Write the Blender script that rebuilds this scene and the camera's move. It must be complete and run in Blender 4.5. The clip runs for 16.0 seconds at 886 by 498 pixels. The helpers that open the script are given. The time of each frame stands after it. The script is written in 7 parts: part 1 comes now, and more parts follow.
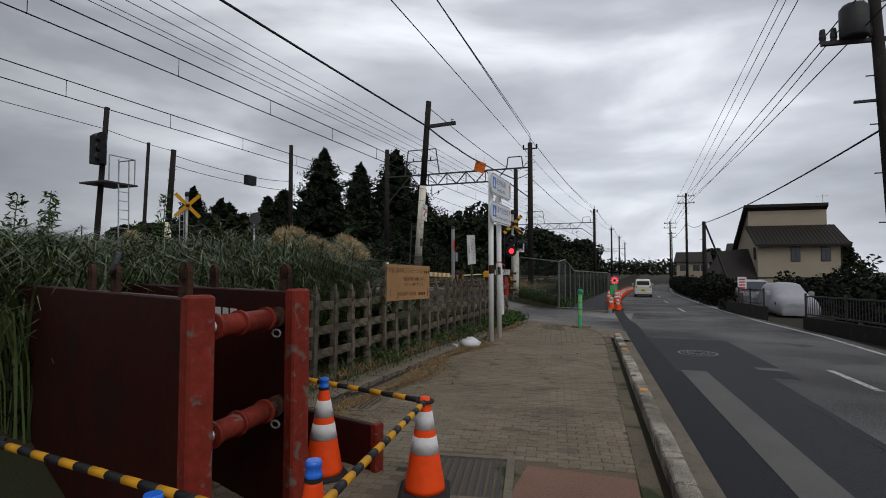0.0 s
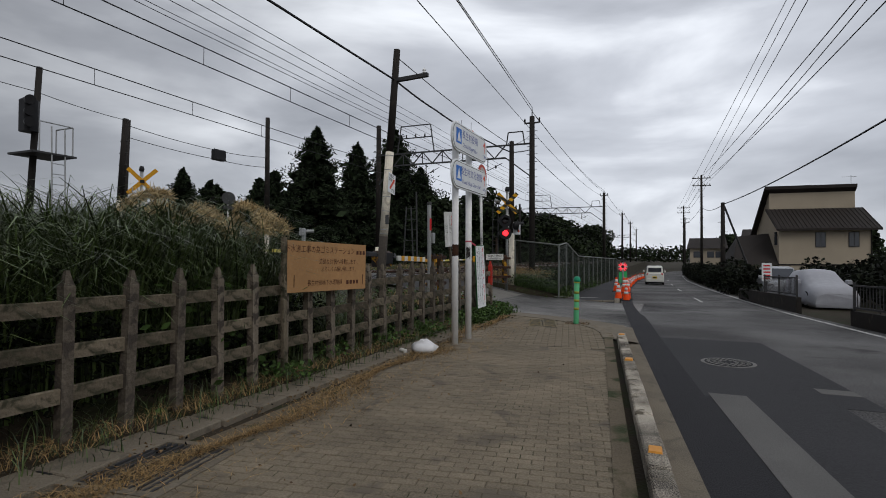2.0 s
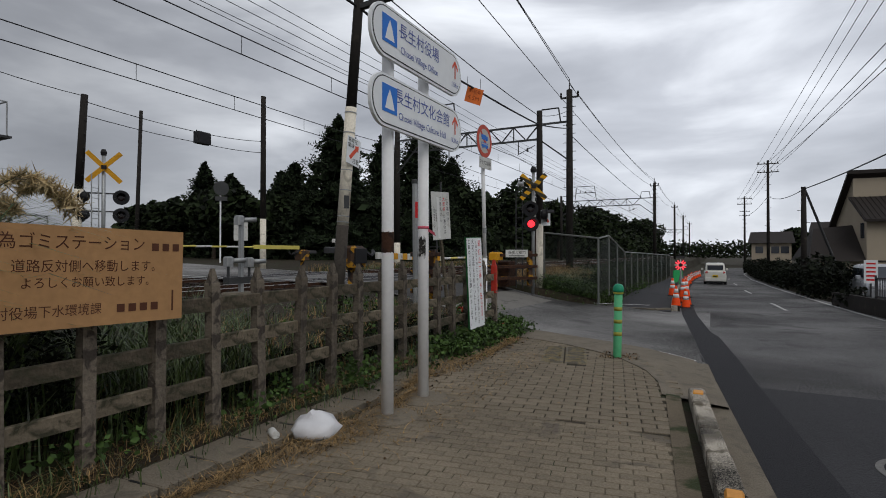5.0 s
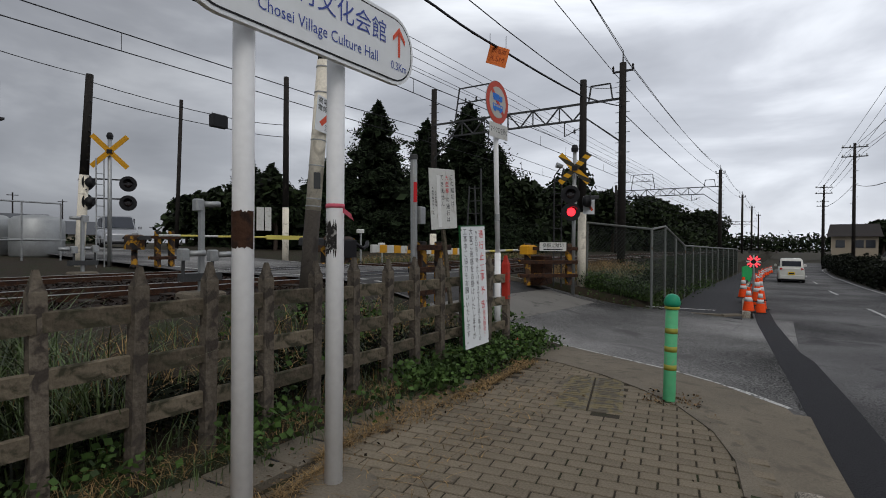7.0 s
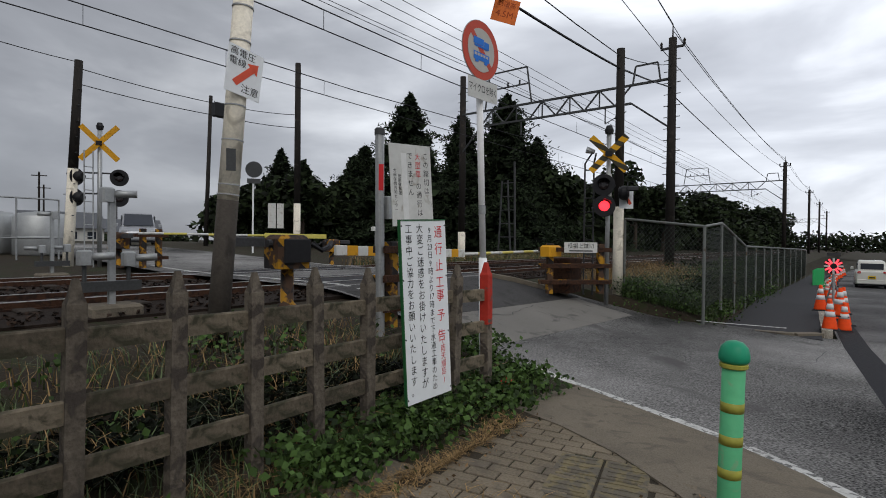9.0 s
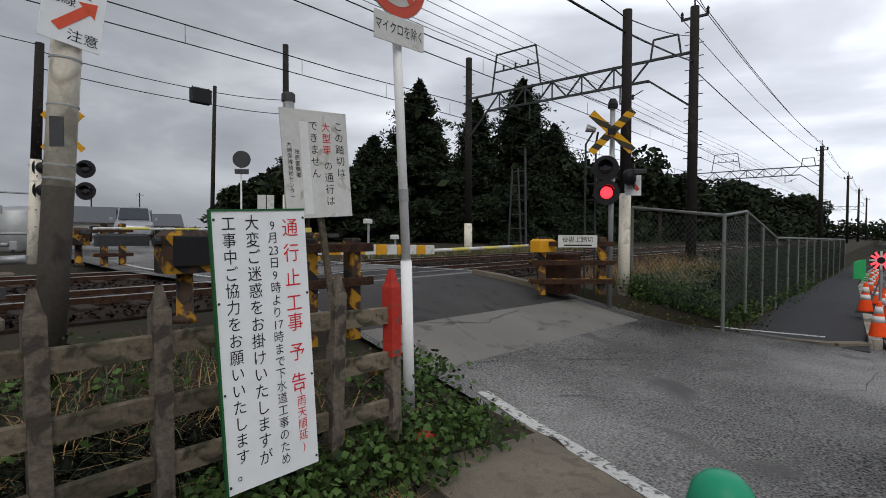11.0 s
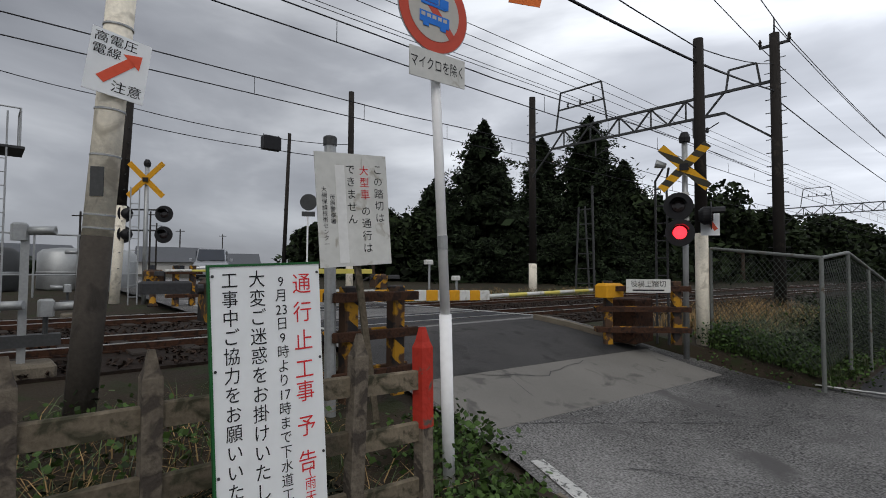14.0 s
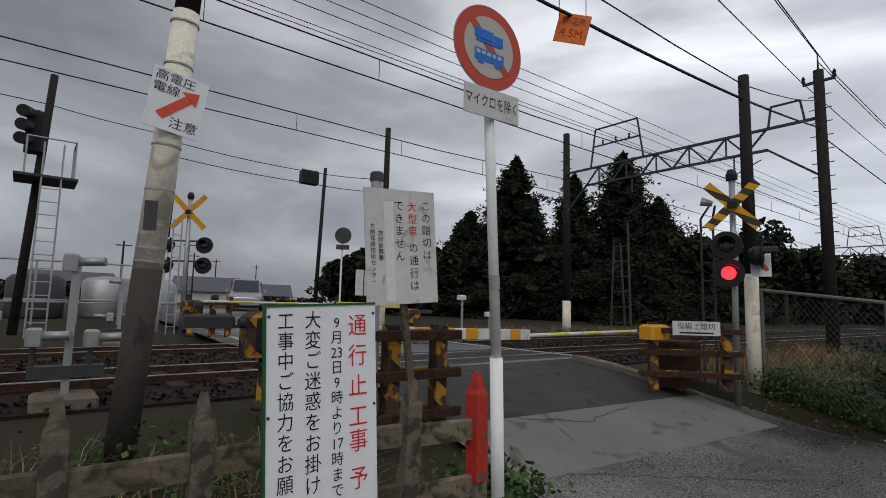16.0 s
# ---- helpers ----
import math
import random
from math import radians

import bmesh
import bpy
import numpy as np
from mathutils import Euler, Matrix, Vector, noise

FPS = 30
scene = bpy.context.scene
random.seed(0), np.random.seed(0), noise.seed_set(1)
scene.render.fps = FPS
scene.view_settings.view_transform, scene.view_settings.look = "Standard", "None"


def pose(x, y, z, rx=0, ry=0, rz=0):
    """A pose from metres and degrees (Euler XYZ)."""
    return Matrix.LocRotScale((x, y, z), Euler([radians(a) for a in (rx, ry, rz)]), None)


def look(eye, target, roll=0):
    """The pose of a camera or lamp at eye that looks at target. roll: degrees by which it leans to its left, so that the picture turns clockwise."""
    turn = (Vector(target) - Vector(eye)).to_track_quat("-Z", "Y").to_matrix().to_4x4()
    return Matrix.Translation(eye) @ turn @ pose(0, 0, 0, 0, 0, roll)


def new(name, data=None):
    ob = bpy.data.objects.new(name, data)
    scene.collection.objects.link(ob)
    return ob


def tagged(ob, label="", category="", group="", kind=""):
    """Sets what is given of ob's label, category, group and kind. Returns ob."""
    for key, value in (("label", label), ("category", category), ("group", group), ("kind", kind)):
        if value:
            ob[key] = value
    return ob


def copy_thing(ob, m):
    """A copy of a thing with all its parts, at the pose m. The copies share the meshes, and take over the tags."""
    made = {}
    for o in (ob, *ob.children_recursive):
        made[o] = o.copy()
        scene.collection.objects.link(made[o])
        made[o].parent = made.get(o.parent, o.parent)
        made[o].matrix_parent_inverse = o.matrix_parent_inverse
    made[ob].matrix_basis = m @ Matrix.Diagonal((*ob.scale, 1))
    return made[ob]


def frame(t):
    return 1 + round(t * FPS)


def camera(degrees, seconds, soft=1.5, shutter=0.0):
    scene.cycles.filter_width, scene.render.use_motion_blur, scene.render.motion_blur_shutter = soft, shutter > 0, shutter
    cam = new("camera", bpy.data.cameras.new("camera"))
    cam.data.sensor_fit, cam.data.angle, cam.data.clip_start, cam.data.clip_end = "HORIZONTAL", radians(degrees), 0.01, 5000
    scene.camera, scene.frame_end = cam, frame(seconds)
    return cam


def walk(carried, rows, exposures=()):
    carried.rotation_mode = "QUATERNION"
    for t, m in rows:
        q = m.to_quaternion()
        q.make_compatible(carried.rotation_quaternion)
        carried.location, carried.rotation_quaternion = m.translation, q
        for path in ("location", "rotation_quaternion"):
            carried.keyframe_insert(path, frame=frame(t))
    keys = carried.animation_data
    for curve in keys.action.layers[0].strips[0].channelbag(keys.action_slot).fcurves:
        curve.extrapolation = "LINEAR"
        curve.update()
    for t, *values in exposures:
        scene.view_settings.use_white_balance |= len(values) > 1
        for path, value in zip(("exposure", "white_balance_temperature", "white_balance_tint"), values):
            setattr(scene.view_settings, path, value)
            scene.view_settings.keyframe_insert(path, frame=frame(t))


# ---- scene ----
# camera: seconds, eye (m), turn (degrees)
cam = camera(80.75, 16.0, soft=0.95)
ROWS = [
    (0, -0.500, 1.754, 1.479, 92.39, -0.07, 21.25),
    (0.5, -0.444, 2.302, 1.473, 92.03, 0.11, 21.49),
    (1, -0.424, 3.039, 1.438, 91.57, 0.17, 21.65),
    (1.5, -0.479, 3.773, 1.412, 91.19, 0.05, 21.86),
    (2, -0.524, 4.474, 1.397, 90.92, -0.20, 22.37),
    (2.5, -0.624, 5.187, 1.400, 90.87, -0.18, 23.12),
    (3, -0.643, 5.811, 1.412, 90.94, -0.16, 24.05),
    (3.5, -0.684, 6.401, 1.426, 90.97, -0.15, 24.87),
    (4, -0.818, 7.065, 1.404, 90.78, -0.18, 25.28),
    (6.5, -1.135, 10.028, 1.431, 89.89, -0.15, 31.41),
    (7, -1.258, 10.545, 1.443, 89.55, -0.45, 32.99),
    (7.5, -1.369, 11.104, 1.488, 89.47, -0.49, 35.84),
    (8, -1.412, 11.643, 1.490, 89.45, -0.62, 36.88),
    (8.5, -1.539, 12.187, 1.480, 89.43, -0.50, 37.56),
    (9, -1.639, 12.729, 1.492, 89.30, -0.62, 38.03),
    (9.5, -1.704, 13.235, 1.522, 89.06, -0.55, 38.66),
    (10, -1.822, 13.715, 1.534, 88.84, -0.27, 39.34),
    (12.5, -1.810, 14.879, 1.581, 88.24, -0.49, 43.35),
    (13, -1.873, 14.858, 1.595, 88.94, -0.41, 44.77),
    (13.5, -1.906, 14.853, 1.609, 90.46, -0.23, 46.68),
    (14, -1.955, 14.874, 1.637, 92.54, -0.25, 48.05),
    (14.5, -1.985, 14.880, 1.657, 94.88, -0.13, 48.86),
    (15, -2.040, 14.879, 1.673, 96.47, 0.46, 49.49),
    (15.5, -2.090, 14.852, 1.680, 96.93, 0.04, 49.94),
    (16, -2.147, 14.832, 1.677, 96.24, -1.43, 51.15),
]
EXPOSURES = [(0.0, 0.0), (4.0, 0.03), (7.0, 0.08), (9.0, 0.26), (12.5, 0.42), (14.0, 0.28), (16.0, 0.08)]
walk(cam, [(t, pose(x, y, z, rx, ry, rz)) for t, x, y, z, rx, ry, rz in ROWS], EXPOSURES)

# ---- world and light: a dull overcast day ----
world = bpy.data.worlds.new("overcast_sky")
scene.world = world
world.use_nodes = True
wn, wl = world.node_tree.nodes, world.node_tree.links
wn.clear()
w_out = wn.new("ShaderNodeOutputWorld")
w_bg = wn.new("ShaderNodeBackground")
w_bg.inputs["Strength"].default_value = 1.0
w_co = wn.new("ShaderNodeTexCoord")
w_map = wn.new("ShaderNodeMapping")
w_map.inputs["Scale"].default_value = (1.0, 1.0, 3.2)
w_map.inputs["Location"].default_value = (0.35, 0.1, 0.4)
w_n1 = wn.new("ShaderNodeTexNoise")
w_n1.inputs["Scale"].default_value = 1.7
w_n1.inputs["Detail"].default_value = 6.0
w_n1.inputs["Roughness"].default_value = 0.5
w_n1.inputs["Distortion"].default_value = 0.35
w_ramp = wn.new("ShaderNodeValToRGB")
w_ramp.color_ramp.elements[0].position, w_ramp.color_ramp.elements[0].color = 0.34, (0.27, 0.285, 0.32, 1)
w_ramp.color_ramp.elements[1].position, w_ramp.color_ramp.elements[1].color = 0.68, (0.76, 0.79, 0.84, 1)
w_mid = w_ramp.color_ramp.elements.new(0.5)
w_mid.color = (0.42, 0.44, 0.485, 1)
w_sky = wn.new("ShaderNodeTexSky")
w_sky.sky_type = "NISHITA"
w_sky.sun_disc = False
w_sky.sun_elevation, w_sky.sun_rotation = radians(48), radians(134)
w_dim = wn.new("ShaderNodeMix")
w_dim.data_type = "RGBA"
w_dim.blend_type = "ADD"
w_dim.inputs["Factor"].default_value = 0.004
wl.new(w_co.outputs["Generated"], w_map.inputs["Vector"])
wl.new(w_map.outputs["Vector"], w_n1.inputs["Vector"])
wl.new(w_n1.outputs["Fac"], w_ramp.inputs["Fac"])
wl.new(w_ramp.outputs["Color"], w_dim.inputs["A"])
wl.new(w_sky.outputs["Color"], w_dim.inputs["B"])
w_dot = wn.new("ShaderNodeVectorMath")
w_dot.operation = "DOT_PRODUCT"
w_dot.inputs[1].default_value = (0.40, 0.91, 0.08)
w_gr = wn.new("ShaderNodeMapRange")
w_gr.inputs["From Min"].default_value, w_gr.inputs["From Max"].default_value = 0.06, 0.85
w_gr.inputs["To Min"].default_value, w_gr.inputs["To Max"].default_value = 0.68, 1.42
wl.new(w_co.outputs["Generated"], w_dot.inputs[0])
wl.new(w_dot.outputs["Value"], w_gr.inputs["Value"])
wl.new(w_gr.outputs["Result"], w_bg.inputs["Strength"])
wl.new(w_dim.outputs["Result"], w_bg.inputs["Color"])
wl.new(w_bg.outputs["Background"], w_out.inputs["Surface"])

sun_data = bpy.data.lights.new("veiled_sun", "SUN")
sun_data.energy, sun_data.angle, sun_data.color = 0.95, radians(40), (1.0, 0.97, 0.93)
sun = new("veiled_sun", sun_data)
sun.matrix_world = look((27, -14, 38), (0, 12, 0))


# ---- materials ----
def material(name, colour, rough=0.7, metal=0.0, grain=30.0, vary=0.25, bump=0.1, blotch=2.0, stain=None, stain_at=0.6, pick="", spread=0.3, spec=0.2):
    """Base colour varied at two scales, a stain with its own shape, and fine relief. pick: 'object' or 'island' varies pieces."""
    m = bpy.data.materials.new(name)
    m.use_nodes = True
    n, l = m.node_tree.nodes, m.node_tree.links
    b = n["Principled BSDF"]
    co = n.new("ShaderNodeTexCoord")
    fine, broad = n.new("ShaderNodeTexNoise"), n.new("ShaderNodeTexNoise")
    fine.inputs["Scale"].default_value, fine.inputs["Detail"].default_value = grain, 4.0
    broad.inputs["Scale"].default_value, broad.inputs["Detail"].default_value = blotch, 5.0
    for t in (fine, broad):
        l.new(co.outputs["Object"], t.inputs["Vector"])
    add = n.new("ShaderNodeMath")
    add.operation = "ADD"
    l.new(fine.outputs["Fac"], add.inputs[0])
    l.new(broad.outputs["Fac"], add.inputs[1])
    total, middle = add.outputs[0], 1.0
    if pick:
        info = n.new("ShaderNodeObjectInfo") if pick == "object" else n.new("ShaderNodeNewGeometry")
        rnd = n.new("ShaderNodeMath")
        rnd.operation = "MULTIPLY_ADD"
        rnd.inputs[1].default_value, rnd.inputs[2].default_value = spread / max(vary, 0.01), -0.5 * spread / max(vary, 0.01)
        l.new(info.outputs["Random" if pick == "object" else "Random Per Island"], rnd.inputs[0])
        add2 = n.new("ShaderNodeMath")
        add2.operation = "ADD"
        l.new(total, add2.inputs[0])
        l.new(rnd.outputs[0], add2.inputs[1])
        total = add2.outputs[0]
    scale = n.new("ShaderNodeMath")
    scale.operation = "MULTIPLY_ADD"
    scale.inputs[1].default_value, scale.inputs[2].default_value = 2.2 * vary, 1.0 - 2.2 * vary * middle
    l.new(total, scale.inputs[0])
    mul = n.new("ShaderNodeMix")
    mul.data_type, mul.blend_type = "RGBA", "MULTIPLY"
    mul.inputs["Factor"].default_value = 1.0
    mul.inputs["A"].default_value = (*colour, 1)
    l.new(scale.outputs[0], mul.inputs["B"])
    top = mul.outputs["Result"]
    if stain:
        sn = n.new("ShaderNodeTexNoise")
        sn.inputs["Scale"].default_value, sn.inputs["Detail"].default_value, sn.inputs["Distortion"].default_value = blotch * 2.7, 8.0, 0.6
        l.new(co.outputs["Object"], sn.inputs["Vector"])
        edge = n.new("ShaderNodeMapRange")
        edge.inputs["From Min"].default_value, edge.inputs["From Max"].default_value = stain_at - 0.05, stain_at + 0.05
        l.new(sn.outputs["Fac"], edge.inputs["Value"])
        sm = n.new("ShaderNodeMix")
        sm.data_type = "RGBA"
        l.new(edge.outputs["Result"], sm.inputs["Factor"])
        l.new(top, sm.inputs["A"])
        sm.inputs["B"].default_value = (*stain, 1)
        top = sm.outputs["Result"]
    l.new(top, b.inputs["Base Color"])
    b.inputs["Metallic"].default_value = metal
    b.inputs["Specular IOR Level"].default_value = spec
    rr = n.new("ShaderNodeMath")
    rr.operation = "MULTIPLY_ADD"
    rr.inputs[1].default_value, rr.inputs[2].default_value = 0.25, rough - 0.12
    l.new(broad.outputs["Fac"], rr.inputs[0])
    l.new(rr.outputs[0], b.inputs["Roughness"])
    if bump:
        bp = n.new("ShaderNodeBump")
        bp.inputs["Strength"].default_value, bp.inputs["Distance"].default_value = min(1.0, bump * 4), 0.01
        l.new(fine.outputs["Fac"], bp.inputs["Height"])
        l.new(bp.outputs["Normal"], b.inputs["Normal"])
    return m


def striped(name, one, two, pitch, axis=(1, 0, 0), rough=0.6, wear=None):
    """Painted bands across an axis of the thing's own space."""
    m = material(name, one, rough, grain=25, vary=0.12, bump=0.05)
    n, l = m.node_tree.nodes, m.node_tree.links
    b = n["Principled BSDF"]
    co = n.new("ShaderNodeTexCoord")
    dot = n.new("ShaderNodeVectorMath")
    dot.operation = "DOT_PRODUCT"
    dot.inputs[1].default_value = axis
    l.new(co.outputs["Object"], dot.inputs[0])
    div = n.new("ShaderNodeMath")
    div.operation = "DIVIDE"
    div.inputs[1].default_value = pitch
    l.new(dot.outputs["Value"], div.inputs[0])
    fr = n.new("ShaderNodeMath")
    fr.operation = "FRACT"
    l.new(div.outputs[0], fr.inputs[0])
    gt = n.new("ShaderNodeMath")
    gt.operation = "GREATER_THAN"
    gt.inputs[1].default_value = 0.5
    l.new(fr.outputs[0], gt.inputs[0])
    mx = n.new("ShaderNodeMix")
    mx.data_type = "RGBA"
    l.new(gt.outputs[0], mx.inputs["Factor"])
    l.new(b.inputs["Base Color"].links[0].from_socket, mx.inputs["A"])
    mx.inputs["B"].default_value = (*two, 1)
    top = mx.outputs["Result"]
    if wear:
        sn = n.new("ShaderNodeTexNoise")
        sn.inputs["Scale"].default_value, sn.inputs["Detail"].default_value = 7.0, 8.0
        l.new(co.outputs["Object"], sn.inputs["Vector"])
        edge = n.new("ShaderNodeMapRange")
        edge.inputs["From Min"].default_value, edge.inputs["From Max"].default_value = 0.46, 0.53
        l.new(sn.outputs["Fac"], edge.inputs["Value"])
        sm = n.new("ShaderNodeMix")
        sm.data_type = "RGBA"
        l.new(edge.outputs["Result"], sm.inputs["Factor"])
        l.new(top, sm.inputs["A"])
        sm.inputs["B"].default_value = (*wear, 1)
        top = sm.outputs["Result"]
    l.new(top, b.inputs["Base Color"])
    return m


def glowing(name, colour, strength):
    m = bpy.data.materials.new(name)
    m.use_nodes = True
    b = m.node_tree.nodes["Principled BSDF"]
    b.inputs["Base Color"].default_value = (*colour, 1)
    b.inputs["Emission Color"].default_value = (*colour, 1)
    b.inputs["Emission Strength"].default_value = strength
    b.inputs["Roughness"].default_value = 0.3
    return m


M_earth = material("bare_earth", (0.036, 0.028, 0.019), 0.95, grain=40, vary=0.4, bump=0.3, blotch=0.7, stain=(0.028, 0.032, 0.014), stain_at=0.55)
M_asphalt = material("old_asphalt", (0.104, 0.102, 0.102), 0.9, grain=50, vary=1.4, bump=0.25, blotch=0.35, stain=(0.062, 0.060, 0.061), stain_at=0.62)
M_asphalt_new = material("fresh_asphalt", (0.024, 0.024, 0.027), 0.85, grain=70, vary=0.4, bump=0.25, blotch=0.8)
M_asphalt_grey = material("worn_asphalt_strip", (0.125, 0.122, 0.118), 0.9, grain=100, vary=0.3, bump=0.2, blotch=1.5)
M_asphalt_mid = material("patched_asphalt", (0.040, 0.040, 0.043), 0.88, grain=65, vary=0.38, bump=0.2, blotch=0.6)
M_apron = material("dark_apron_asphalt", (0.060, 0.058, 0.057), 0.9, grain=60, vary=0.5, bump=0.25, blotch=0.8, stain=(0.042, 0.041, 0.04), stain_at=0.6)
M_band = material("smooth_pale_paving", (0.178, 0.170, 0.155), 0.9, grain=90, vary=0.25, bump=0.12, blotch=0.9, stain=(0.11, 0.105, 0.098), stain_at=0.62)
M_brick = material("paving_brick", (0.192, 0.160, 0.116), 0.9, grain=60, vary=0.5, bump=0.3, blotch=1.0, pick="object", spread=0.10, stain=(0.13, 0.11, 0.085), stain_at=0.62)
M_brick_far = material("paving_bricks_joined", (0.192, 0.160, 0.116), 0.9, grain=60, vary=0.5, bump=0.3, blotch=1.0, pick="island", spread=0.10, stain=(0.13, 0.11, 0.085), stain_at=0.62)
M_brick_yellow = material("guide_block", (0.192, 0.16, 0.0935), 0.9, grain=50, vary=0.25, bump=0.2, blotch=3.0, stain=(0.13, 0.115, 0.09), stain_at=0.5)
M_joint = material("joint_sand", (0.135, 0.11, 0.078), 0.95, grain=80, vary=0.35, bump=0.3, blotch=0.9, stain=(0.04, 0.05, 0.022), stain_at=0.6)
M_concrete = material("kerb_concrete", (0.175, 0.150, 0.115), 0.9, grain=70, vary=0.35, bump=0.35, blotch=2.2, stain=(0.135, 0.117, 0.09), stain_at=0.6)
M_kerb = material("exposed_aggregate", (0.30, 0.27, 0.225), 0.9, grain=110, vary=1.9, bump=0.8, blotch=2.0, stain=(0.15, 0.13, 0.10), stain_at=0.6)
M_post = material("weathered_concrete_post", (0.146, 0.123, 0.096), 0.92, grain=38, vary=0.45, bump=0.45, blotch=4.0, stain=(0.06, 0.05, 0.042), stain_at=0.53, pick="object", spread=0.25)
M_rail_w = material("weathered_fence_board", (0.134, 0.111, 0.080), 0.92, grain=32, vary=0.45, bump=0.4, blotch=3.0, stain=(0.05, 0.047, 0.03), stain_at=0.54, pick="object", spread=0.35)
M_redpost = material("red_paint_worn", (0.42, 0.035, 0.022), 0.6, grain=30, vary=0.25, bump=0.15, blotch=4.0, stain=(0.11, 0.09, 0.075), stain_at=0.64)
M_pole = material("concrete_pole", (0.80, 0.74, 0.62), 0.85, grain=30, vary=0.22, bump=0.15, blotch=1.6, stain=(0.52, 0.47, 0.38), stain_at=0.62)
M_polefoot = material("stained_pole_foot", (0.058, 0.05, 0.042), 0.85, grain=30, vary=0.3, bump=0.15, blotch=1.4, stain=(0.03, 0.026, 0.022), stain_at=0.6)
M_asphalt_side = material("pale_old_asphalt", (0.145, 0.142, 0.138), 0.9, grain=48, vary=1.9, bump=0.4, blotch=0.3, stain=(0.09, 0.087, 0.085), stain_at=0.62)
M_poledark = material("tarred_pole", (0.024, 0.021, 0.019), 0.85, grain=30, vary=0.3, bump=0.15, blotch=1.4, stain=(0.05, 0.042, 0.034), stain_at=0.64)
M_steel_dark = material("dark_painted_steel", (0.06, 0.06, 0.062), 0.6, 0.3, grain=40, vary=0.3, bump=0.05)
M_galv = material("galvanised_steel", (0.38, 0.39, 0.39), 0.5, 0.6, grain=35, vary=0.2, bump=0.04, blotch=5)
M_gantry = material("aged_galvanised_truss", (0.07, 0.072, 0.073), 0.6, 0.4, grain=35, vary=0.3, bump=0.04)
M_white_pole = material("white_painted_pole", (0.85, 0.85, 0.85), 0.4, grain=25, vary=0.08, bump=0.02, blotch=3)
M_white = material("white_sign_face", (0.80, 0.82, 0.83), 0.5, grain=12, vary=0.06, bump=0.0, blotch=2)
M_white_old = material("aged_sign_face", (0.60, 0.60, 0.57), 0.6, grain=14, vary=0.12, bump=0.02, blotch=3, stain=(0.40, 0.38, 0.33), stain_at=0.63)
M_tape = material("white_tape", (0.72, 0.72, 0.7), 0.5, grain=20, vary=0.1, bump=0.0)
M_black = material("black_paint", (0.018, 0.018, 0.02), 0.5, grain=20, vary=0.2, bump=0.0)
M_redtext = material("red_lettering", (0.62, 0.03, 0.035), 0.5, grain=20, vary=0.08, bump=0.0)
M_bluetext = material("blue_lettering", (0.055, 0.085, 0.33), 0.5, grain=20, vary=0.08, bump=0.0)
M_blue = material("sign_blue", (0.02, 0.17, 0.62), 0.45, grain=20, vary=0.08, bump=0.0)
M_signred = material("sign_red_faded", (0.52, 0.075, 0.045), 0.5, grain=20, vary=0.1, bump=0.0)
M_tape_pink = material("pink_tape", (0.62, 0.12, 0.17), 0.6, grain=40, vary=0.2, bump=0.02)
M_tape_black = material("tape_residue", (0.03, 0.028, 0.026), 0.9, grain=60, vary=0.5, bump=0.3, blotch=14, stain=(0.30, 0.29, 0.27), stain_at=0.6)
M_arrow = material("sign_vermilion", (0.70, 0.10, 0.05), 0.5, grain=20, vary=0.1, bump=0.0)
M_greyface = material("sign_grey_face", (0.47, 0.45, 0.41), 0.5, grain=20, vary=0.08, bump=0.0)
M_orange = material("orange_sign", (0.70, 0.16, 0.03), 0.55, grain=14, vary=0.15, bump=0.0, stain=(0.52, 0.12, 0.03), stain_at=0.6)
M_cone = material("fluorescent_cone", (0.95, 0.085, 0.012), 0.5, grain=20, vary=0.12, bump=0.03, blotch=4)
M_coneband = material("reflective_band", (0.72, 0.72, 0.72), 0.45, grain=30, vary=0.12, bump=0.0)
M_rubber = material("black_rubber", (0.025, 0.025, 0.026), 0.8, grain=40, vary=0.25, bump=0.1)
M_bluelens = material("blue_lamp_lens", (0.02, 0.16, 0.75), 0.2, grain=10, vary=0.05, bump=0.0, spec=0.6)
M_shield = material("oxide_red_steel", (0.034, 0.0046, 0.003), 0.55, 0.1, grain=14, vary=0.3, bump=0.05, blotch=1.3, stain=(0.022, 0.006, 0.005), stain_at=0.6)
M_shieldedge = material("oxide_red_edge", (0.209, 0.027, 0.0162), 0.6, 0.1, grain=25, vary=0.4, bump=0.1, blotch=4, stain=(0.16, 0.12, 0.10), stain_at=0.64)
M_chrome = material("bright_shaft", (0.6, 0.6, 0.6), 0.3, 0.9, grain=25, vary=0.2, bump=0.02)
M_green = material("green_bollard", (0.10, 0.42, 0.20), 0.55, grain=18, vary=0.15, bump=0.03, blotch=5, stain=(0.16, 0.36, 0.19), stain_at=0.6)
M_greencap = material("green_reflective_cap", (0.02, 0.28, 0.15), 0.4, grain=18, vary=0.15, bump=0.0)
M_olive = material("faded_amber_band", (0.34, 0.33, 0.06), 0.5, grain=18, vary=0.3, bump=0.0)
M_ply = material("plywood_board", (0.40, 0.225, 0.10), 0.7, grain=22, vary=0.15, bump=0.05, blotch=2.5, stain=(0.39, 0.22, 0.10), stain_at=0.6)
M_marker = material("marker_ink", (0.09, 0.035, 0.02), 0.7, grain=20, vary=0.2, bump=0.0)
M_rusty = material("rusted_iron", (0.062, 0.030, 0.018), 0.85, 0.2, grain=30, vary=0.45, bump=0.3, blotch=4, stain=(0.03, 0.018, 0.014), stain_at=0.55)
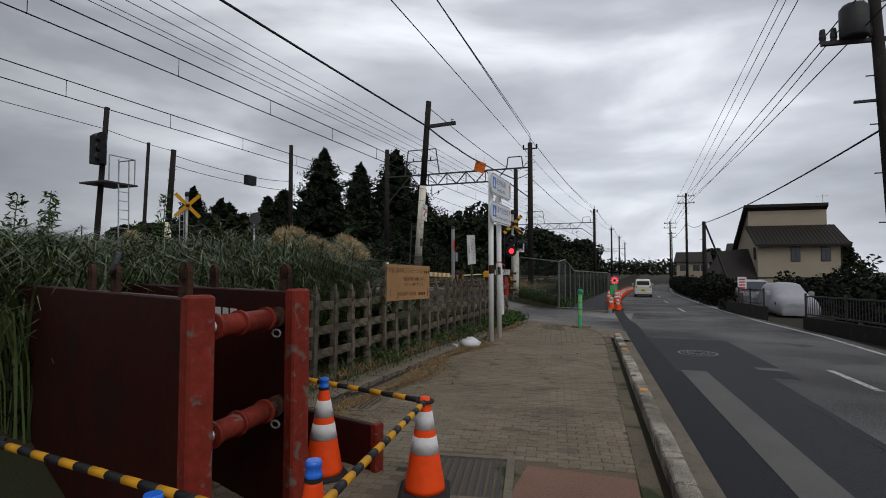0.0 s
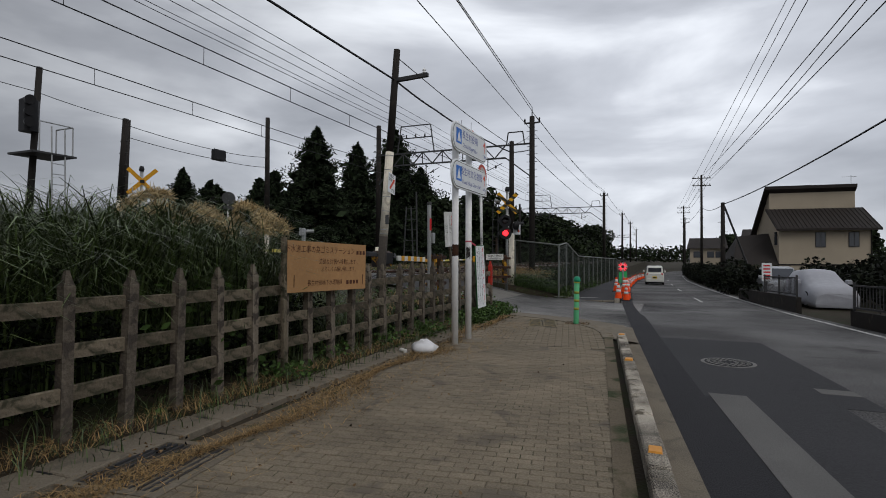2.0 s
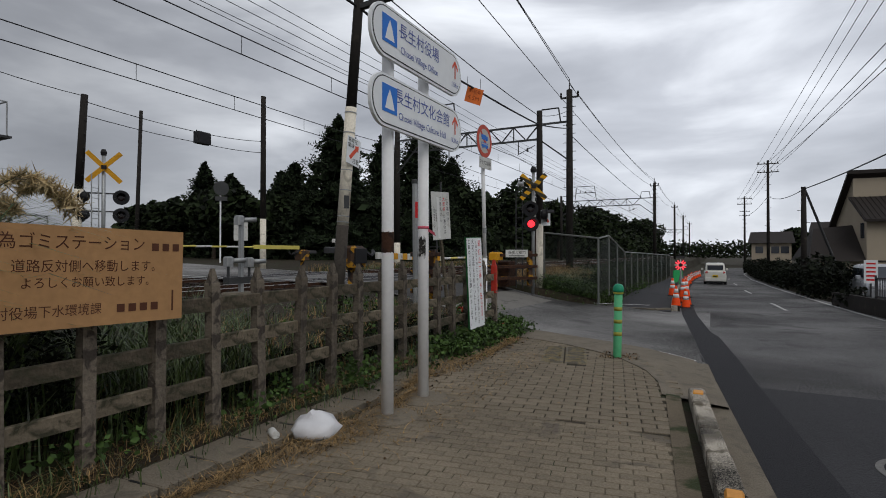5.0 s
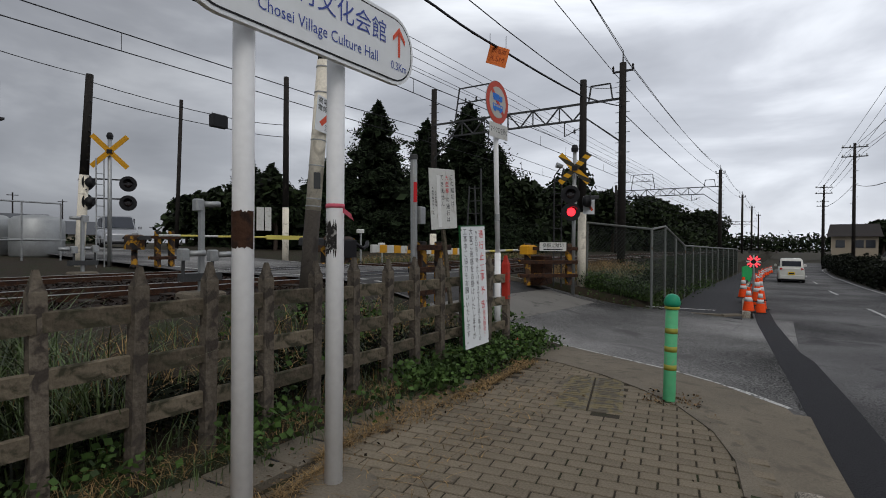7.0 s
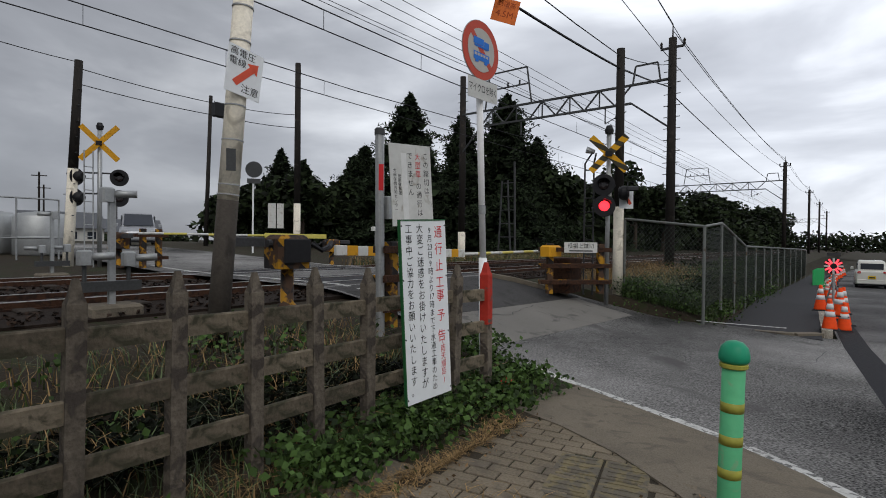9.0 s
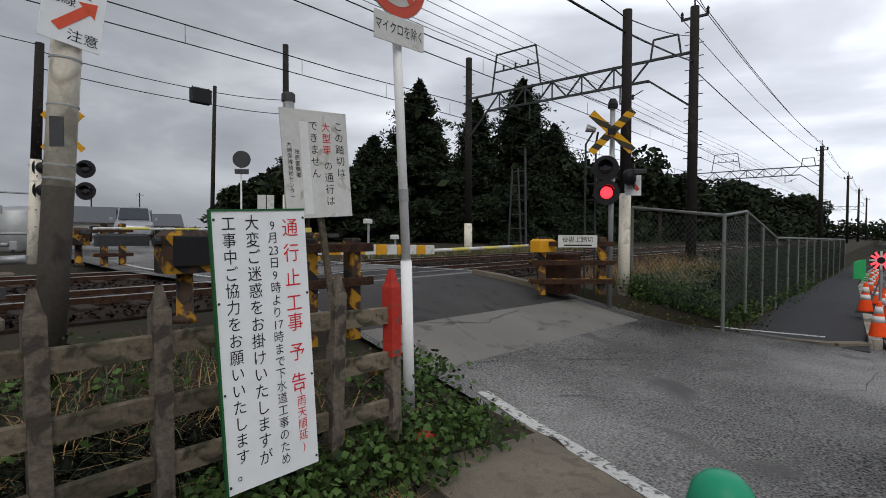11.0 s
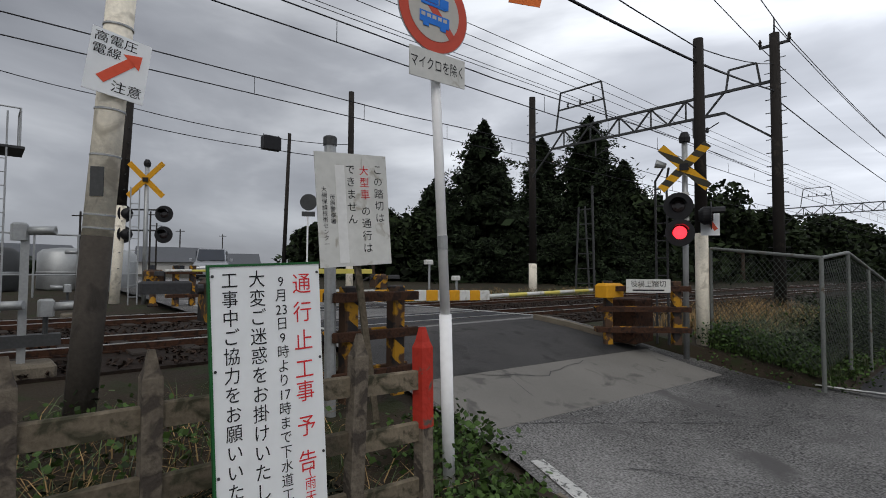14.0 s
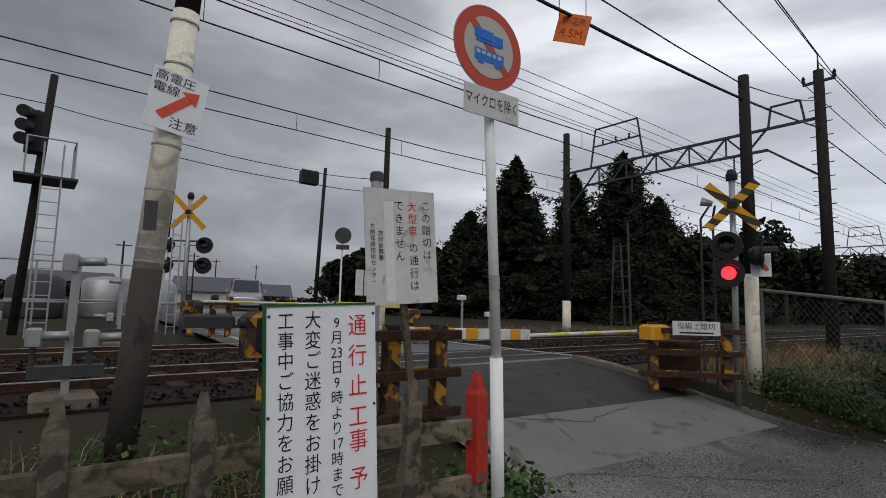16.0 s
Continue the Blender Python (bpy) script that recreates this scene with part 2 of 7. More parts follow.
M_railtop = material("polished_rail_head", (0.62, 0.61, 0.6), 0.3, 0.9, grain=30, vary=0.15, bump=0.0)
M_ballast = material("ballast_stone", (0.034, 0.022, 0.016), 0.95, grain=30, vary=0.4, bump=0.4, blotch=2.0, pick="island", spread=0.6)
M_ballast_bed = material("ballast_bed", (0.020, 0.0135, 0.010), 0.95, grain=30, vary=0.6, bump=0.6, blotch=3.0)
M_sleeper = material("concrete_sleeper", (0.036, 0.029, 0.024), 0.9, grain=30, vary=0.3, bump=0.2)
M_yb = striped("yellow_black_paint", (0.40, 0.20, 0.014), (0.022, 0.020, 0.020), 0.30, (0.6, 0.6, 0.75), 0.6, wear=(0.07, 0.04, 0.025))
M_yw = striped("yellow_white_paint", (0.62, 0.46, 0.03), (0.50, 0.49, 0.45), 0.95, (0, 1, 0), 0.7)
M_ywthin = striped("yellow_white_bar_paint", (0.50, 0.45, 0.07), (0.50, 0.49, 0.45), 1.9, (0, 1, 0), 0.6)
M_yellow = material("crossing_yellow", (0.62, 0.30, 0.015), 0.55, grain=18, vary=0.12, bump=0.0, stain=(0.4, 0.2, 0.02), stain_at=0.66)
M_armyellow = material("pale_yellow_bar", (0.60, 0.52, 0.12), 0.5, grain=18, vary=0.1, bump=0.0)
M_lamp_red = glowing("lit_red_lamp", (1.0, 0.02, 0.03), 3.0)
M_lamp_led = glowing("lit_red_led", (1.0, 0.06, 0.08), 1.3)
M_lamp_dark = material("unlit_lens", (0.02, 0.012, 0.012), 0.2, grain=20, vary=0.1, bump=0.0, spec=0.6)
M_line = material("road_marking", (0.52, 0.52, 0.50), 0.8, grain=60, vary=0.25, bump=0.15, blotch=6, stain=(0.14, 0.14, 0.135), stain_at=0.56)
M_line_bright = material("road_marking_clean", (0.60, 0.60, 0.58), 0.8, grain=60, vary=0.2, bump=0.1, blotch=3, stain=(0.30, 0.30, 0.29), stain_at=0.64)
M_iron = material("cast_iron_lid", (0.17, 0.165, 0.155), 0.65, 0.4, grain=40, vary=0.3, bump=0.1)
M_redpatch = material("reddish_concrete_patch", (0.20, 0.115, 0.082), 0.9, grain=60, vary=0.3, bump=0.2, blotch=2)
M_bag = material("white_plastic_bag", (0.70, 0.70, 0.72), 0.4, grain=9, vary=0.12, bump=0.25, blotch=6)
M_grass = material("long_grass", (0.060, 0.088, 0.026), 0.45, spec=0.5, grain=6, vary=0.3, bump=0.0, blotch=1.2, pick="island", spread=0.7)
M_ivy = material("broad_leaves", (0.045, 0.082, 0.02), 0.65, grain=6, vary=0.3, bump=0.0, blotch=1.2, pick="island", spread=0.7)
M_straw = material("dry_straw", (0.25, 0.165, 0.075), 0.9, grain=6, vary=0.3, bump=0.0, blotch=1.5, pick="island", spread=0.8)
M_plume = material("pampas_plume", (0.46, 0.36, 0.20), 0.9, grain=6, vary=0.2, bump=0.0, pick="island", spread=0.4)
M_cedar = material("cedar_foliage", (0.017, 0.026, 0.012), 0.95, grain=3, vary=0.3, bump=0.0, blotch=0.5, pick="island", spread=0.8)
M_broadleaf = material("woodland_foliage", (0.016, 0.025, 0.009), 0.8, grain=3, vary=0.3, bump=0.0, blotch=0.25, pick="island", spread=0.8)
# colour of the hedge, reused for the painted shade behind the fence
M_hedge_and_shade = material("hedge_and_shade_foliage", (0.008, 0.011, 0.005), 0.8, grain=3, vary=0.3, bump=0.0, blotch=0.5, pick="island", spread=0.7)
M_bark = material("bark", (0.06, 0.045, 0.035), 0.95, grain=20, vary=0.4, bump=0.4)
M_wire = material("black_cable", (0.02, 0.02, 0.022), 0.6, grain=20, vary=0.1, bump=0.0)
M_fencesteel = material("dull_fence_steel", (0.17, 0.18, 0.17), 0.6, 0.3, grain=30, vary=0.25, bump=0.03, stain=(0.10, 0.075, 0.05), stain_at=0.64)
M_mesh = material("galvanised_mesh_wire", (0.06, 0.07, 0.06), 0.5, 0.5, grain=20, vary=0.15, bump=0.0)
M_wall_beige = material("beige_render", (0.40, 0.34, 0.26), 0.85, grain=30, vary=0.12, bump=0.1, blotch=0.6)
M_roof = material("dark_brown_roof", (0.030, 0.025, 0.023), 0.7, grain=18, vary=0.25, bump=0.1)
M_glass_dark = material("window_glass", (0.03, 0.035, 0.045), 0.1, grain=8, vary=0.1, bump=0.0, spec=0.8)
M_white_car = material("white_car_paint", (0.66, 0.65, 0.60), 0.25, grain=5, vary=0.03, bump=0.0, spec=0.6)
M_silver = material("silver_car_paint", (0.40, 0.41, 0.43), 0.3, 0.5, grain=5, vary=0.03, bump=0.0)
M_cover = material("silver_car_cover", (0.36, 0.365, 0.40), 0.5, 0.0, grain=6, vary=0.1, bump=0.3, blotch=2.5)
M_tyre = material("tyre", (0.02, 0.02, 0.02), 0.8, grain=30, vary=0.2, bump=0.1)
M_taillight = material("red_tail_light", (0.5, 0.02, 0.02), 0.2, grain=10, vary=0.1, bump=0.0, spec=0.6)
M_plate = material("yellow_number_plate", (0.75, 0.52, 0.02), 0.5, grain=10, vary=0.05, bump=0.0)
M_greennet = material("green_site_net", (0.03, 0.40, 0.12), 0.7, grain=30, vary=0.2, bump=0.1)


# ---- building helpers ----
class Shape:
    """Collects faces of one mesh."""

    def __init__(self):
        self.v, self.f = [], []

    def quad(self, a, b, c, d):
        k = len(self.v)
        self.v += [tuple(a), tuple(b), tuple(c), tuple(d)]
        self.f.append((k, k + 1, k + 2, k + 3))
        return self

    def box(self, lo, hi, m=None, taper=0.0):
        x0, y0, z0 = lo
        x1, y1, z1 = hi
        k = len(self.v)
        t = taper
        p = [(x0, y0, z0), (x1, y0, z0), (x1, y1, z0), (x0, y1, z0), (x0 + t, y0 + t, z1), (x1 - t, y0 + t, z1), (x1 - t, y1 - t, z1), (x0 + t, y1 - t, z1)]
        if m is not None:
            p = [tuple(m @ Vector(q)) for q in p]
        self.v += p
        self.f += [tuple(k + i for i in q) for q in ((0, 3, 2, 1), (4, 5, 6, 7), (0, 1, 5, 4), (1, 2, 6, 5), (2, 3, 7, 6), (3, 0, 4, 7))]
        return self

    def chamfer_box(self, lo, hi, c=0.01, m=None):
        """A box with its upper and vertical edges taken off."""
        x0, y0, z0 = lo
        x1, y1, z1 = hi
        ring = lambda i, z: [(x0 + c + i, y0 + i, z), (x1 - c - i, y0 + i, z), (x1 - i, y0 + c + i, z), (x1 - i, y1 - c - i, z), (x1 - c - i, y1 - i, z), (x0 + c + i, y1 - i, z), (x0 + i, y1 - c - i, z), (x0 + i, y0 + c + i, z)]
        self.rings([ring(0, z0), ring(0, z1 - c), ring(c, z1)], m)
        return self

    def rings(self, rings, m=None, caps=True):
        k, n = len(self.v), len(rings[0])
        for r in rings:
            self.v += [tuple(m @ Vector(q)) if m is not None else tuple(q) for q in r]
        for j in range(len(rings) - 1):
            for i in range(n):
                a, b = k + j * n + i, k + j * n + (i + 1) % n
                self.f.append((a, b, b + n, a + n))
        if caps:
            self.f.append(tuple(k + i for i in reversed(range(n))))
            self.f.append(tuple(k + (len(rings) - 1) * n + i for i in range(n)))
        return self

    def lathe(self, profile, sides=20, m=None):
        """profile: (radius, height) from the foot up."""
        return self.rings([[(r * math.cos(2 * math.pi * i / sides), r * math.sin(2 * math.pi * i / sides), z) for i in range(sides)] for r, z in profile], m)

    def rod(self, a, b, r0, r1=None, sides=8):
        a, b = Vector(a), Vector(b)
        r1 = r0 if r1 is None else r1
        d = (b - a).normalized()
        u = d.orthogonal().normalized()
        w = d.cross(u)
        k = [(math.cos(2 * math.pi * i / sides), math.sin(2 * math.pi * i / sides)) for i in range(sides)]
        return self.rings([[a + (u * c + w * s) * r0 for c, s in k], [b + (u * c + w * s) * r1 for c, s in k]])

    def path(self, pts, r, sides=6):
        """One round tube along the points, joined round where it comes back to its start."""
        p = [Vector(q) for q in pts]
        closed = len(p) > 3 and (p[0] - p[-1]).length < 1e-5
        d0 = (p[1] - p[0]).normalized()
        u = d0.orthogonal().normalized()
        rows = []
        for i, q in enumerate(p):
            a = p[i - 1] if i > 0 else (p[-2] if closed else p[0])
            b = p[i + 1] if i < len(p) - 1 else (p[1] if closed else p[-1])
            d = (b - a).normalized()
            u = u - d * u.dot(d)
            u = d.orthogonal().normalized() if u.length < 1e-4 else u.normalized()
            w = d.cross(u)
            rows.append([q + (u * math.cos(2 * math.pi * k / sides) + w * math.sin(2 * math.pi * k / sides)) * r for k in range(sides)])
        return self.rings(rows)

    def beam(self, a, b, w, h):
        """A bar of w by h between two points, its broad side level."""
        a, b = Vector(a), Vector(b)
        d = (b - a).normalized()
        s = d.cross(Vector((0, 0, 1)))
        s = Vector((1, 0, 0)) if s.length < 1e-4 else s.normalized()
        u = s.cross(d)
        c = [(-w / 2, -h / 2), (w / 2, -h / 2), (w / 2, h / 2), (-w / 2, h / 2)]
        return self.rings([[a + s * p + u * q for p, q in c], [b + s * p + u * q for p, q in c]])

    def disc(self, r, z=0.0, sides=28, m=None, depth=0.0):
        return self.lathe([(r, z), (r, z + max(depth, 0.002))], sides, m)

    def mesh(self, name, smooth=False):
        me = bpy.data.meshes.new(name)
        me.from_pydata(self.v, [], self.f)
        bm = bmesh.new()
        bm.from_mesh(me)
        if len(bm.faces) < 20000:
            bmesh.ops.recalc_face_normals(bm, faces=bm.faces)
        bm.to_mesh(me)
        bm.free()
        if smooth:
            me.polygons.foreach_set("use_smooth", [len(p.vertices) <= 4 for p in me.polygons])
        return me


def part(name, shape, mat, parent=None, label="", smooth=False):
    """Links a shape (or a mesh) as one mesh object under a thing or a part."""
    me = shape.mesh(name, smooth) if isinstance(shape, Shape) else shape
    if mat is not None:
        me.materials.clear()
        me.materials.append(mat)
    ob = new(name, me)
    if parent is not None:
        ob.parent = parent
    return tagged(ob, label)


def thing(name, label, category, group="", kind="", at=None):
    ob = new(name)
    ob.empty_display_size = 0.2
    if at is not None:
        ob.matrix_world = at if isinstance(at, Matrix) else Matrix.Translation(at)
    return tagged(ob, label, category, group, kind)


def single(name, shape, mat, label, category, group="", kind="", at=None, smooth=False):
    ob = part(name, shape, mat, None, "", smooth)
    if at is not None:
        ob.matrix_world = at if isinstance(at, Matrix) else Matrix.Translation(at)
    return tagged(ob, label, category, group, kind)


def lettering(text, size, m, turned=False, gap=1.0):
    """A flat mesh of writing, 2 mm deep, centred, in the XY plane of m. turned: written downwards."""
    out = bpy.data.meshes.new("lettering")
    bm = bmesh.new()
    rows = list(text) if turned else [text]  # a list of tokens may stand for the characters
    for i, row in enumerate(rows):
        if not row.strip():
            continue
        cu = bpy.data.curves.new("writing", "FONT")
        cu.body, cu.size, cu.align_x, cu.align_y, cu.resolution_u = row, size, "CENTER", "CENTER", 2
        ob = bpy.data.objects.new("writing", cu)
        scene.collection.objects.link(ob)
        me = bpy.data.meshes.new_from_object(ob.evaluated_get(bpy.context.evaluated_depsgraph_get()))
        shift = Matrix.Translation((0, ((len(rows) - 1) / 2 - i) * size * gap, 0)) if turned else Matrix()
        me.transform(m @ shift)
        bm.from_mesh(me)
        bpy.data.objects.remove(ob)
        bpy.data.curves.remove(cu)
        bpy.data.meshes.remove(me)
    bm.to_mesh(out)
    bm.free()
    return out


def column(text, size, m, gap, mat, parent, label="", ratio=1.0):
    """Characters written downwards, each a part of its own."""
    rows = list(text)
    for i, ch in enumerate(rows):
        at = m @ Matrix.Translation((0, ((len(rows) - 1) / 2 - i) * size * gap, 0)) @ Matrix.Diagonal((ratio, 1, 1, 1))
        part("character", lettering(ch, size, at), mat, parent, label)


def facing(x, y, z, yaw, tilt=0.0, roll=0.0):
    """A frame whose XY plane stands upright: X to the reader's right, Y up, Z to the reader. yaw 0 faces -y, 90 faces +x."""
    return Matrix.Translation((x, y, z)) @ Matrix.Rotation(radians(yaw), 4, "Z") @ Matrix.Rotation(radians(90 - tilt), 4, "X") @ Matrix.Rotation(radians(roll), 4, "Z")


def rounded_plate(w, h, r, depth, seg=7):
    """An upright plate in XY with round corners."""
    pts = []
    for cx, cy, a0 in ((w / 2 - r, h / 2 - r, 0), (-w / 2 + r, h / 2 - r, 90), (-w / 2 + r, -h / 2 + r, 180), (w / 2 - r, -h / 2 + r, 270)):
        for i in range(seg + 1):
            a = radians(a0 + 90 * i / seg)
            pts.append((cx + r * math.cos(a), cy + r * math.sin(a)))
    return Shape().rings([[(x, y, -depth) for x, y in pts], [(x, y, 0) for x, y in pts]])


def cards(name, pos, size, rng, droop=0.0, thin=0.5, up=0.0):
    """Many small four-cornered leaves at the given points, each turned at random, as one mesh."""
    n = len(pos)
    d = rng.normal(size=(n, 3))
    d[:, 2] = d[:, 2] * 0.6 - droop + up
    d /= np.linalg.norm(d, axis=1)[:, None] + 1e-9
    e = np.cross(d, rng.normal(size=(n, 3)))
    e /= np.linalg.norm(e, axis=1)[:, None] + 1e-9
    s = (size * rng.uniform(0.6, 1.4, n))[:, None]
    v = np.empty((n, 4, 3))
    v[:, 0], v[:, 2] = pos - d * s, pos + d * s
    v[:, 1], v[:, 3] = pos + e * s * thin, pos - e * s * thin
    return soup(name, v)


def soup(name, v):
    """A mesh of loose four-cornered faces from an array of n x 4 x 3."""
    n = len(v)
    me = bpy.data.meshes.new(name)
    me.vertices.add(4 * n)
    me.vertices.foreach_set("co", v.reshape(-1))
    me.loops.add(4 * n)
    me.loops.foreach_set("vertex_index", np.arange(4 * n, dtype=np.int32))
    me.polygons.add(n)
    me.polygons.foreach_set("loop_start", np.arange(0, 4 * n, 4, dtype=np.int32))
    me.update(calc_edges=True)
    return me


def blades(name, roots, height, width, lean, rng, steps=3, droop=0.55):
    """Arched grass blades growing from the roots, as one mesh."""
    n = len(roots)
    a = rng.uniform(0, 2 * math.pi, n)
    out = np.stack([np.cos(a), np.sin(a), np.zeros(n)], 1)
    side = np.stack([-np.sin(a), np.cos(a), np.zeros(n)], 1)
    h = height * rng.uniform(0.55, 1.15, n) if np.isscalar(height) else height * rng.uniform(0.6, 1.1, n)
    reach = lean * h * rng.uniform(0.3, 1.2, n)
    w = width * rng.uniform(0.6, 1.3, n)
    quads = []
    pt = lambda t: roots + out * (reach * t ** 2)[:, None] + np.stack([np.zeros(n), np.zeros(n), h * (t * (0.8 + droop - droop * t))], 1)
    for i in range(steps):
        t0, t1 = i / steps, (i + 1) / steps
        w0, w1 = (w * (1 - t0 * 0.7))[:, None], (w * (1 - t1 * 0.92))[:, None]
        q = np.empty((n, 4, 3))
        q[:, 0], q[:, 1] = pt(t0) - side * w0, pt(t0) + side * w0
        q[:, 2], q[:, 3] = pt(t1) + side * w1, pt(t1) - side * w1
        quads.append(q)
    return soup(name, np.concatenate(quads))


def merged(name, meshes):
    bm = bmesh.new()
    for me in meshes:
        bm.from_mesh(me)
    out = bpy.data.meshes.new(name)
    bm.to_mesh(out)
    bm.free()
    return out


# ---- lie of the land ----
def drift(y):
    """Beyond the crossing the tracks swing very slightly to the right."""
    return 0.012 * min(max(y - 24.0, 0.0), 60.0)


def fall(y):
    """Height of the main road: level at first, then falling gently."""
    return float(np.interp(y, (-30, 17, 28, 46, 56, 80, 160), (-0.12, -0.12, -0.38, -0.66, -0.76, -1.15, -1.9)))


def land(x, y):
    """Height of the bare ground: the railway lies on a low bank."""
    u = x - drift(y)
    table = ((-60, 1.2), (-32, 1.12), (-22, 0.85), (-18, 0.66), (-16, 0.57), (-8.6, 0.57), (-7.3, 0.52), (-6.3, 0.38), (-5.3, 0.20), (-4.6, 0.08), (-4.3, 0.03), (-3.8, -0.03), (-3.2, -0.17), (60, -0.17))
    for (a, p), (b, q) in zip(table, table[1:]):
        if u <= b:
            k = max(0.0, (u - a) / (b - a))
            z = p + (q - p) * k
            break
    else:
        z = -0.17
    if x > -4.1 and y > 17:
        z += fall(y) + 0.12
    if 18.2 < y < 24.6 and x > -24:
        z = min(z, rise(x, y) - 0.05)
    return z


def rise(x, y):
    """Crossing road: climbs from the main road to the level of the rails."""
    k = min(max((-4.2 - x) / 5.0, 0.0), 1.0)
    k = k * k * (3 - 2 * k)
    z = -0.116 + (0.69 + 0.116) * k
    if x < -15:
        z = 0.69 + 0.036 * min(-15 - x, 14)
    return z


LEFT = ((-30, 3.55), (-8, 1.34), (6.06, -0.07), (15.36, -0.99), (24.5, -1.75), (29, -2.0), (40, -2.5), (55, -2.6), (85, -1.9), (110, 0.0), (160, 5.0))
RIGHT = ((-30, 8.3), (-8, 6.05), (7, 4.5), (14.3, 3.78), (22.4, 3.2), (32, 2.9), (45, 2.5), (60, 2.2), (85, 2.8), (110, 4.8), (160, 10.0))


def left_edge(y):
    for (a, p), (b, q) in zip(LEFT, LEFT[1:]):
        if y <= b:
            return p + (q - p) * (y - a) / (b - a)
    return LEFT[-1][1]


def right_edge(y):
    for (a, p), (b, q) in zip(RIGHT, RIGHT[1:]):
        if y <= b:
            return p + (q - p) * (y - a) / (b - a)
    return RIGHT[-1][1]


def strip(name, ys, f0, f1, z, mat, thick=0.05, label="", category="", cols=1):
    """A ribbon along y between two edge functions; z is a number or a function of x and y."""
    s = Shape()
    zz = z if callable(z) else (lambda x, y: z)
    for a, b in zip(ys, ys[1:]):
        for c in range(cols):
            k0, k1 = c / cols, (c + 1) / cols
            p = [(f0(a) + (f1(a) - f0(a)) * k0, a), (f0(a) + (f1(a) - f0(a)) * k1, a), (f0(b) + (f1(b) - f0(b)) * k1, b), (f0(b) + (f1(b) - f0(b)) * k0, b)]
            s.quad(*[(x, y, zz(x, y)) for x, y in p])
    me = s.mesh(name)
    bm = bmesh.new()
    bm.from_mesh(me)
    bmesh.ops.remove_doubles(bm, verts=bm.verts, dist=0.0005)
    bmesh.ops.recalc_face_normals(bm, faces=bm.faces)
    if bm.faces and sum(f.normal.z for f in bm.faces) < 0:
        bmesh.ops.reverse_faces(bm, faces=bm.faces)
    r = bmesh.ops.extrude_face_region(bm, geom=list(bm.faces))
    bmesh.ops.translate(bm, verts=[v for v in r["geom"] if isinstance(v, bmesh.types.BMVert)], vec=(0, 0, -thick))
    bmesh.ops.recalc_face_normals(bm, faces=bm.faces)
    bm.to_mesh(me)
    bm.free()
    ob = part(name, me, mat)
    return tagged(ob, label, category, "", "structure")


def frange(a, b, step):
    n = max(1, round((b - a) / step))
    return [a + (b - a) * i / n for i in range(n + 1)]


# ground: one sheet to the horizon
gx = [-900, -300, -120, -60, -40, -24, -20, -17, -15, -12, -9, -7.8, -7, -6.4, -6, -5.5, -5, -4.7, -4.4, -4, -3.6, -3.2, -2, 0, 3, 8, 20, 60, 200, 900]
gy = [-400, -120, -40, -15, -5] + frange(0, 16, 2.0) + [17, 17.6, 18.1, 18.4, 20, 22, 24, 24.5, 24.7, 25.2] + frange(27, 60, 3.0) + [70, 90, 130, 250, 600, 1500]
s = Shape()
s.v = [(x, y, land(x, y) - 0.02 + (0.02 * noise.noise((x * 0.9, y * 0.9, 3)) if -7 < x < -4 else 0)) for y in gy for x in gx]
w = len(gx)
s.f = [(j * w + i, j * w + i + 1, (j + 1) * w + i + 1, (j + 1) * w + i) for j in range(len(gy) - 1) for i in range(w - 1)]
ground = tagged(part("ground", s, M_earth), "bare brown earth with patches of moss beside railway and road", "ground", "", "structure")

# main road
ys_road = frange(-30, -8, 6) + frange(-7, 60, 1.0) + frange(64, 160, 8)
road = strip("road", ys_road, lambda y: left_edge(y), lambda y: right_edge(y) + 0.25, lambda x, y: fall(y), M_asphalt, 0.06, "worn grey asphalt two-lane road with patches", "road")


# side road over the crossing, its near edge sweeps round the corner of the pavement
xs = frange(-90, -24, 6) + frange(-22, -1.0, 0.5)


def near_edge(x):
    return float(np.interp(x, (-9, -5.2, -4.3, -3.4, -2.4, -1.9, -1.1), (18.6, 18.6, 18.25, 17.8, 17.35, 16.95, 16.2)))


def far_edge(x):
    return float(np.interp(x, (-8, -6.8, -5.3, -3.8, -1.5), (24.3, 24.3, 24.7, 25.0, 25.6)))


s = Shape()
for a, b in zip(xs, xs[1:]):
    for c in range(6):
        k0, k1 = c / 6, (c + 1) / 6
        p = [(a, near_edge(a) + (far_edge(a) - near_edge(a)) * k0), (b, near_edge(b) + (far_edge(b) - near_edge(b)) * k0), (b, near_edge(b) + (far_edge(b) - near_edge(b)) * k1), (a, near_edge(a) + (far_edge(a) - near_edge(a)) * k1)]
        s.quad(*[(x, y, rise(x, y) + min(0.0, fall(y) + 0.12) * min(max((x + 4.5) / 2.5, 0), 1)) for x, y in p])
side_road = tagged(part("road_2", s, M_asphalt_side), "grey asphalt side road climbing over the level crossing", "road", "", "structure")
# lighter and darker resurfaced bands of the side road
strip("road_patch_1", frange(18.7, 24.2, 0.5), lambda y: -9.3, lambda y: -6.85 + 0.05 * (y - 18.7), lambda x, y: rise(x, y) + 0.006, M_apron, 0.004, "darker asphalt apron before the rails", "road patch", 4)
strip("road_patch_2", frange(18.7, 24.0, 0.5), lambda y: -6.85 + 0.05 * (y - 18.7), lambda y: -5.6 + 0.06 * (y - 18.7), lambda x, y: rise(x, y) + 0.004, M_band, 0.004, "pale concrete band across the side road", "road patch", 3)

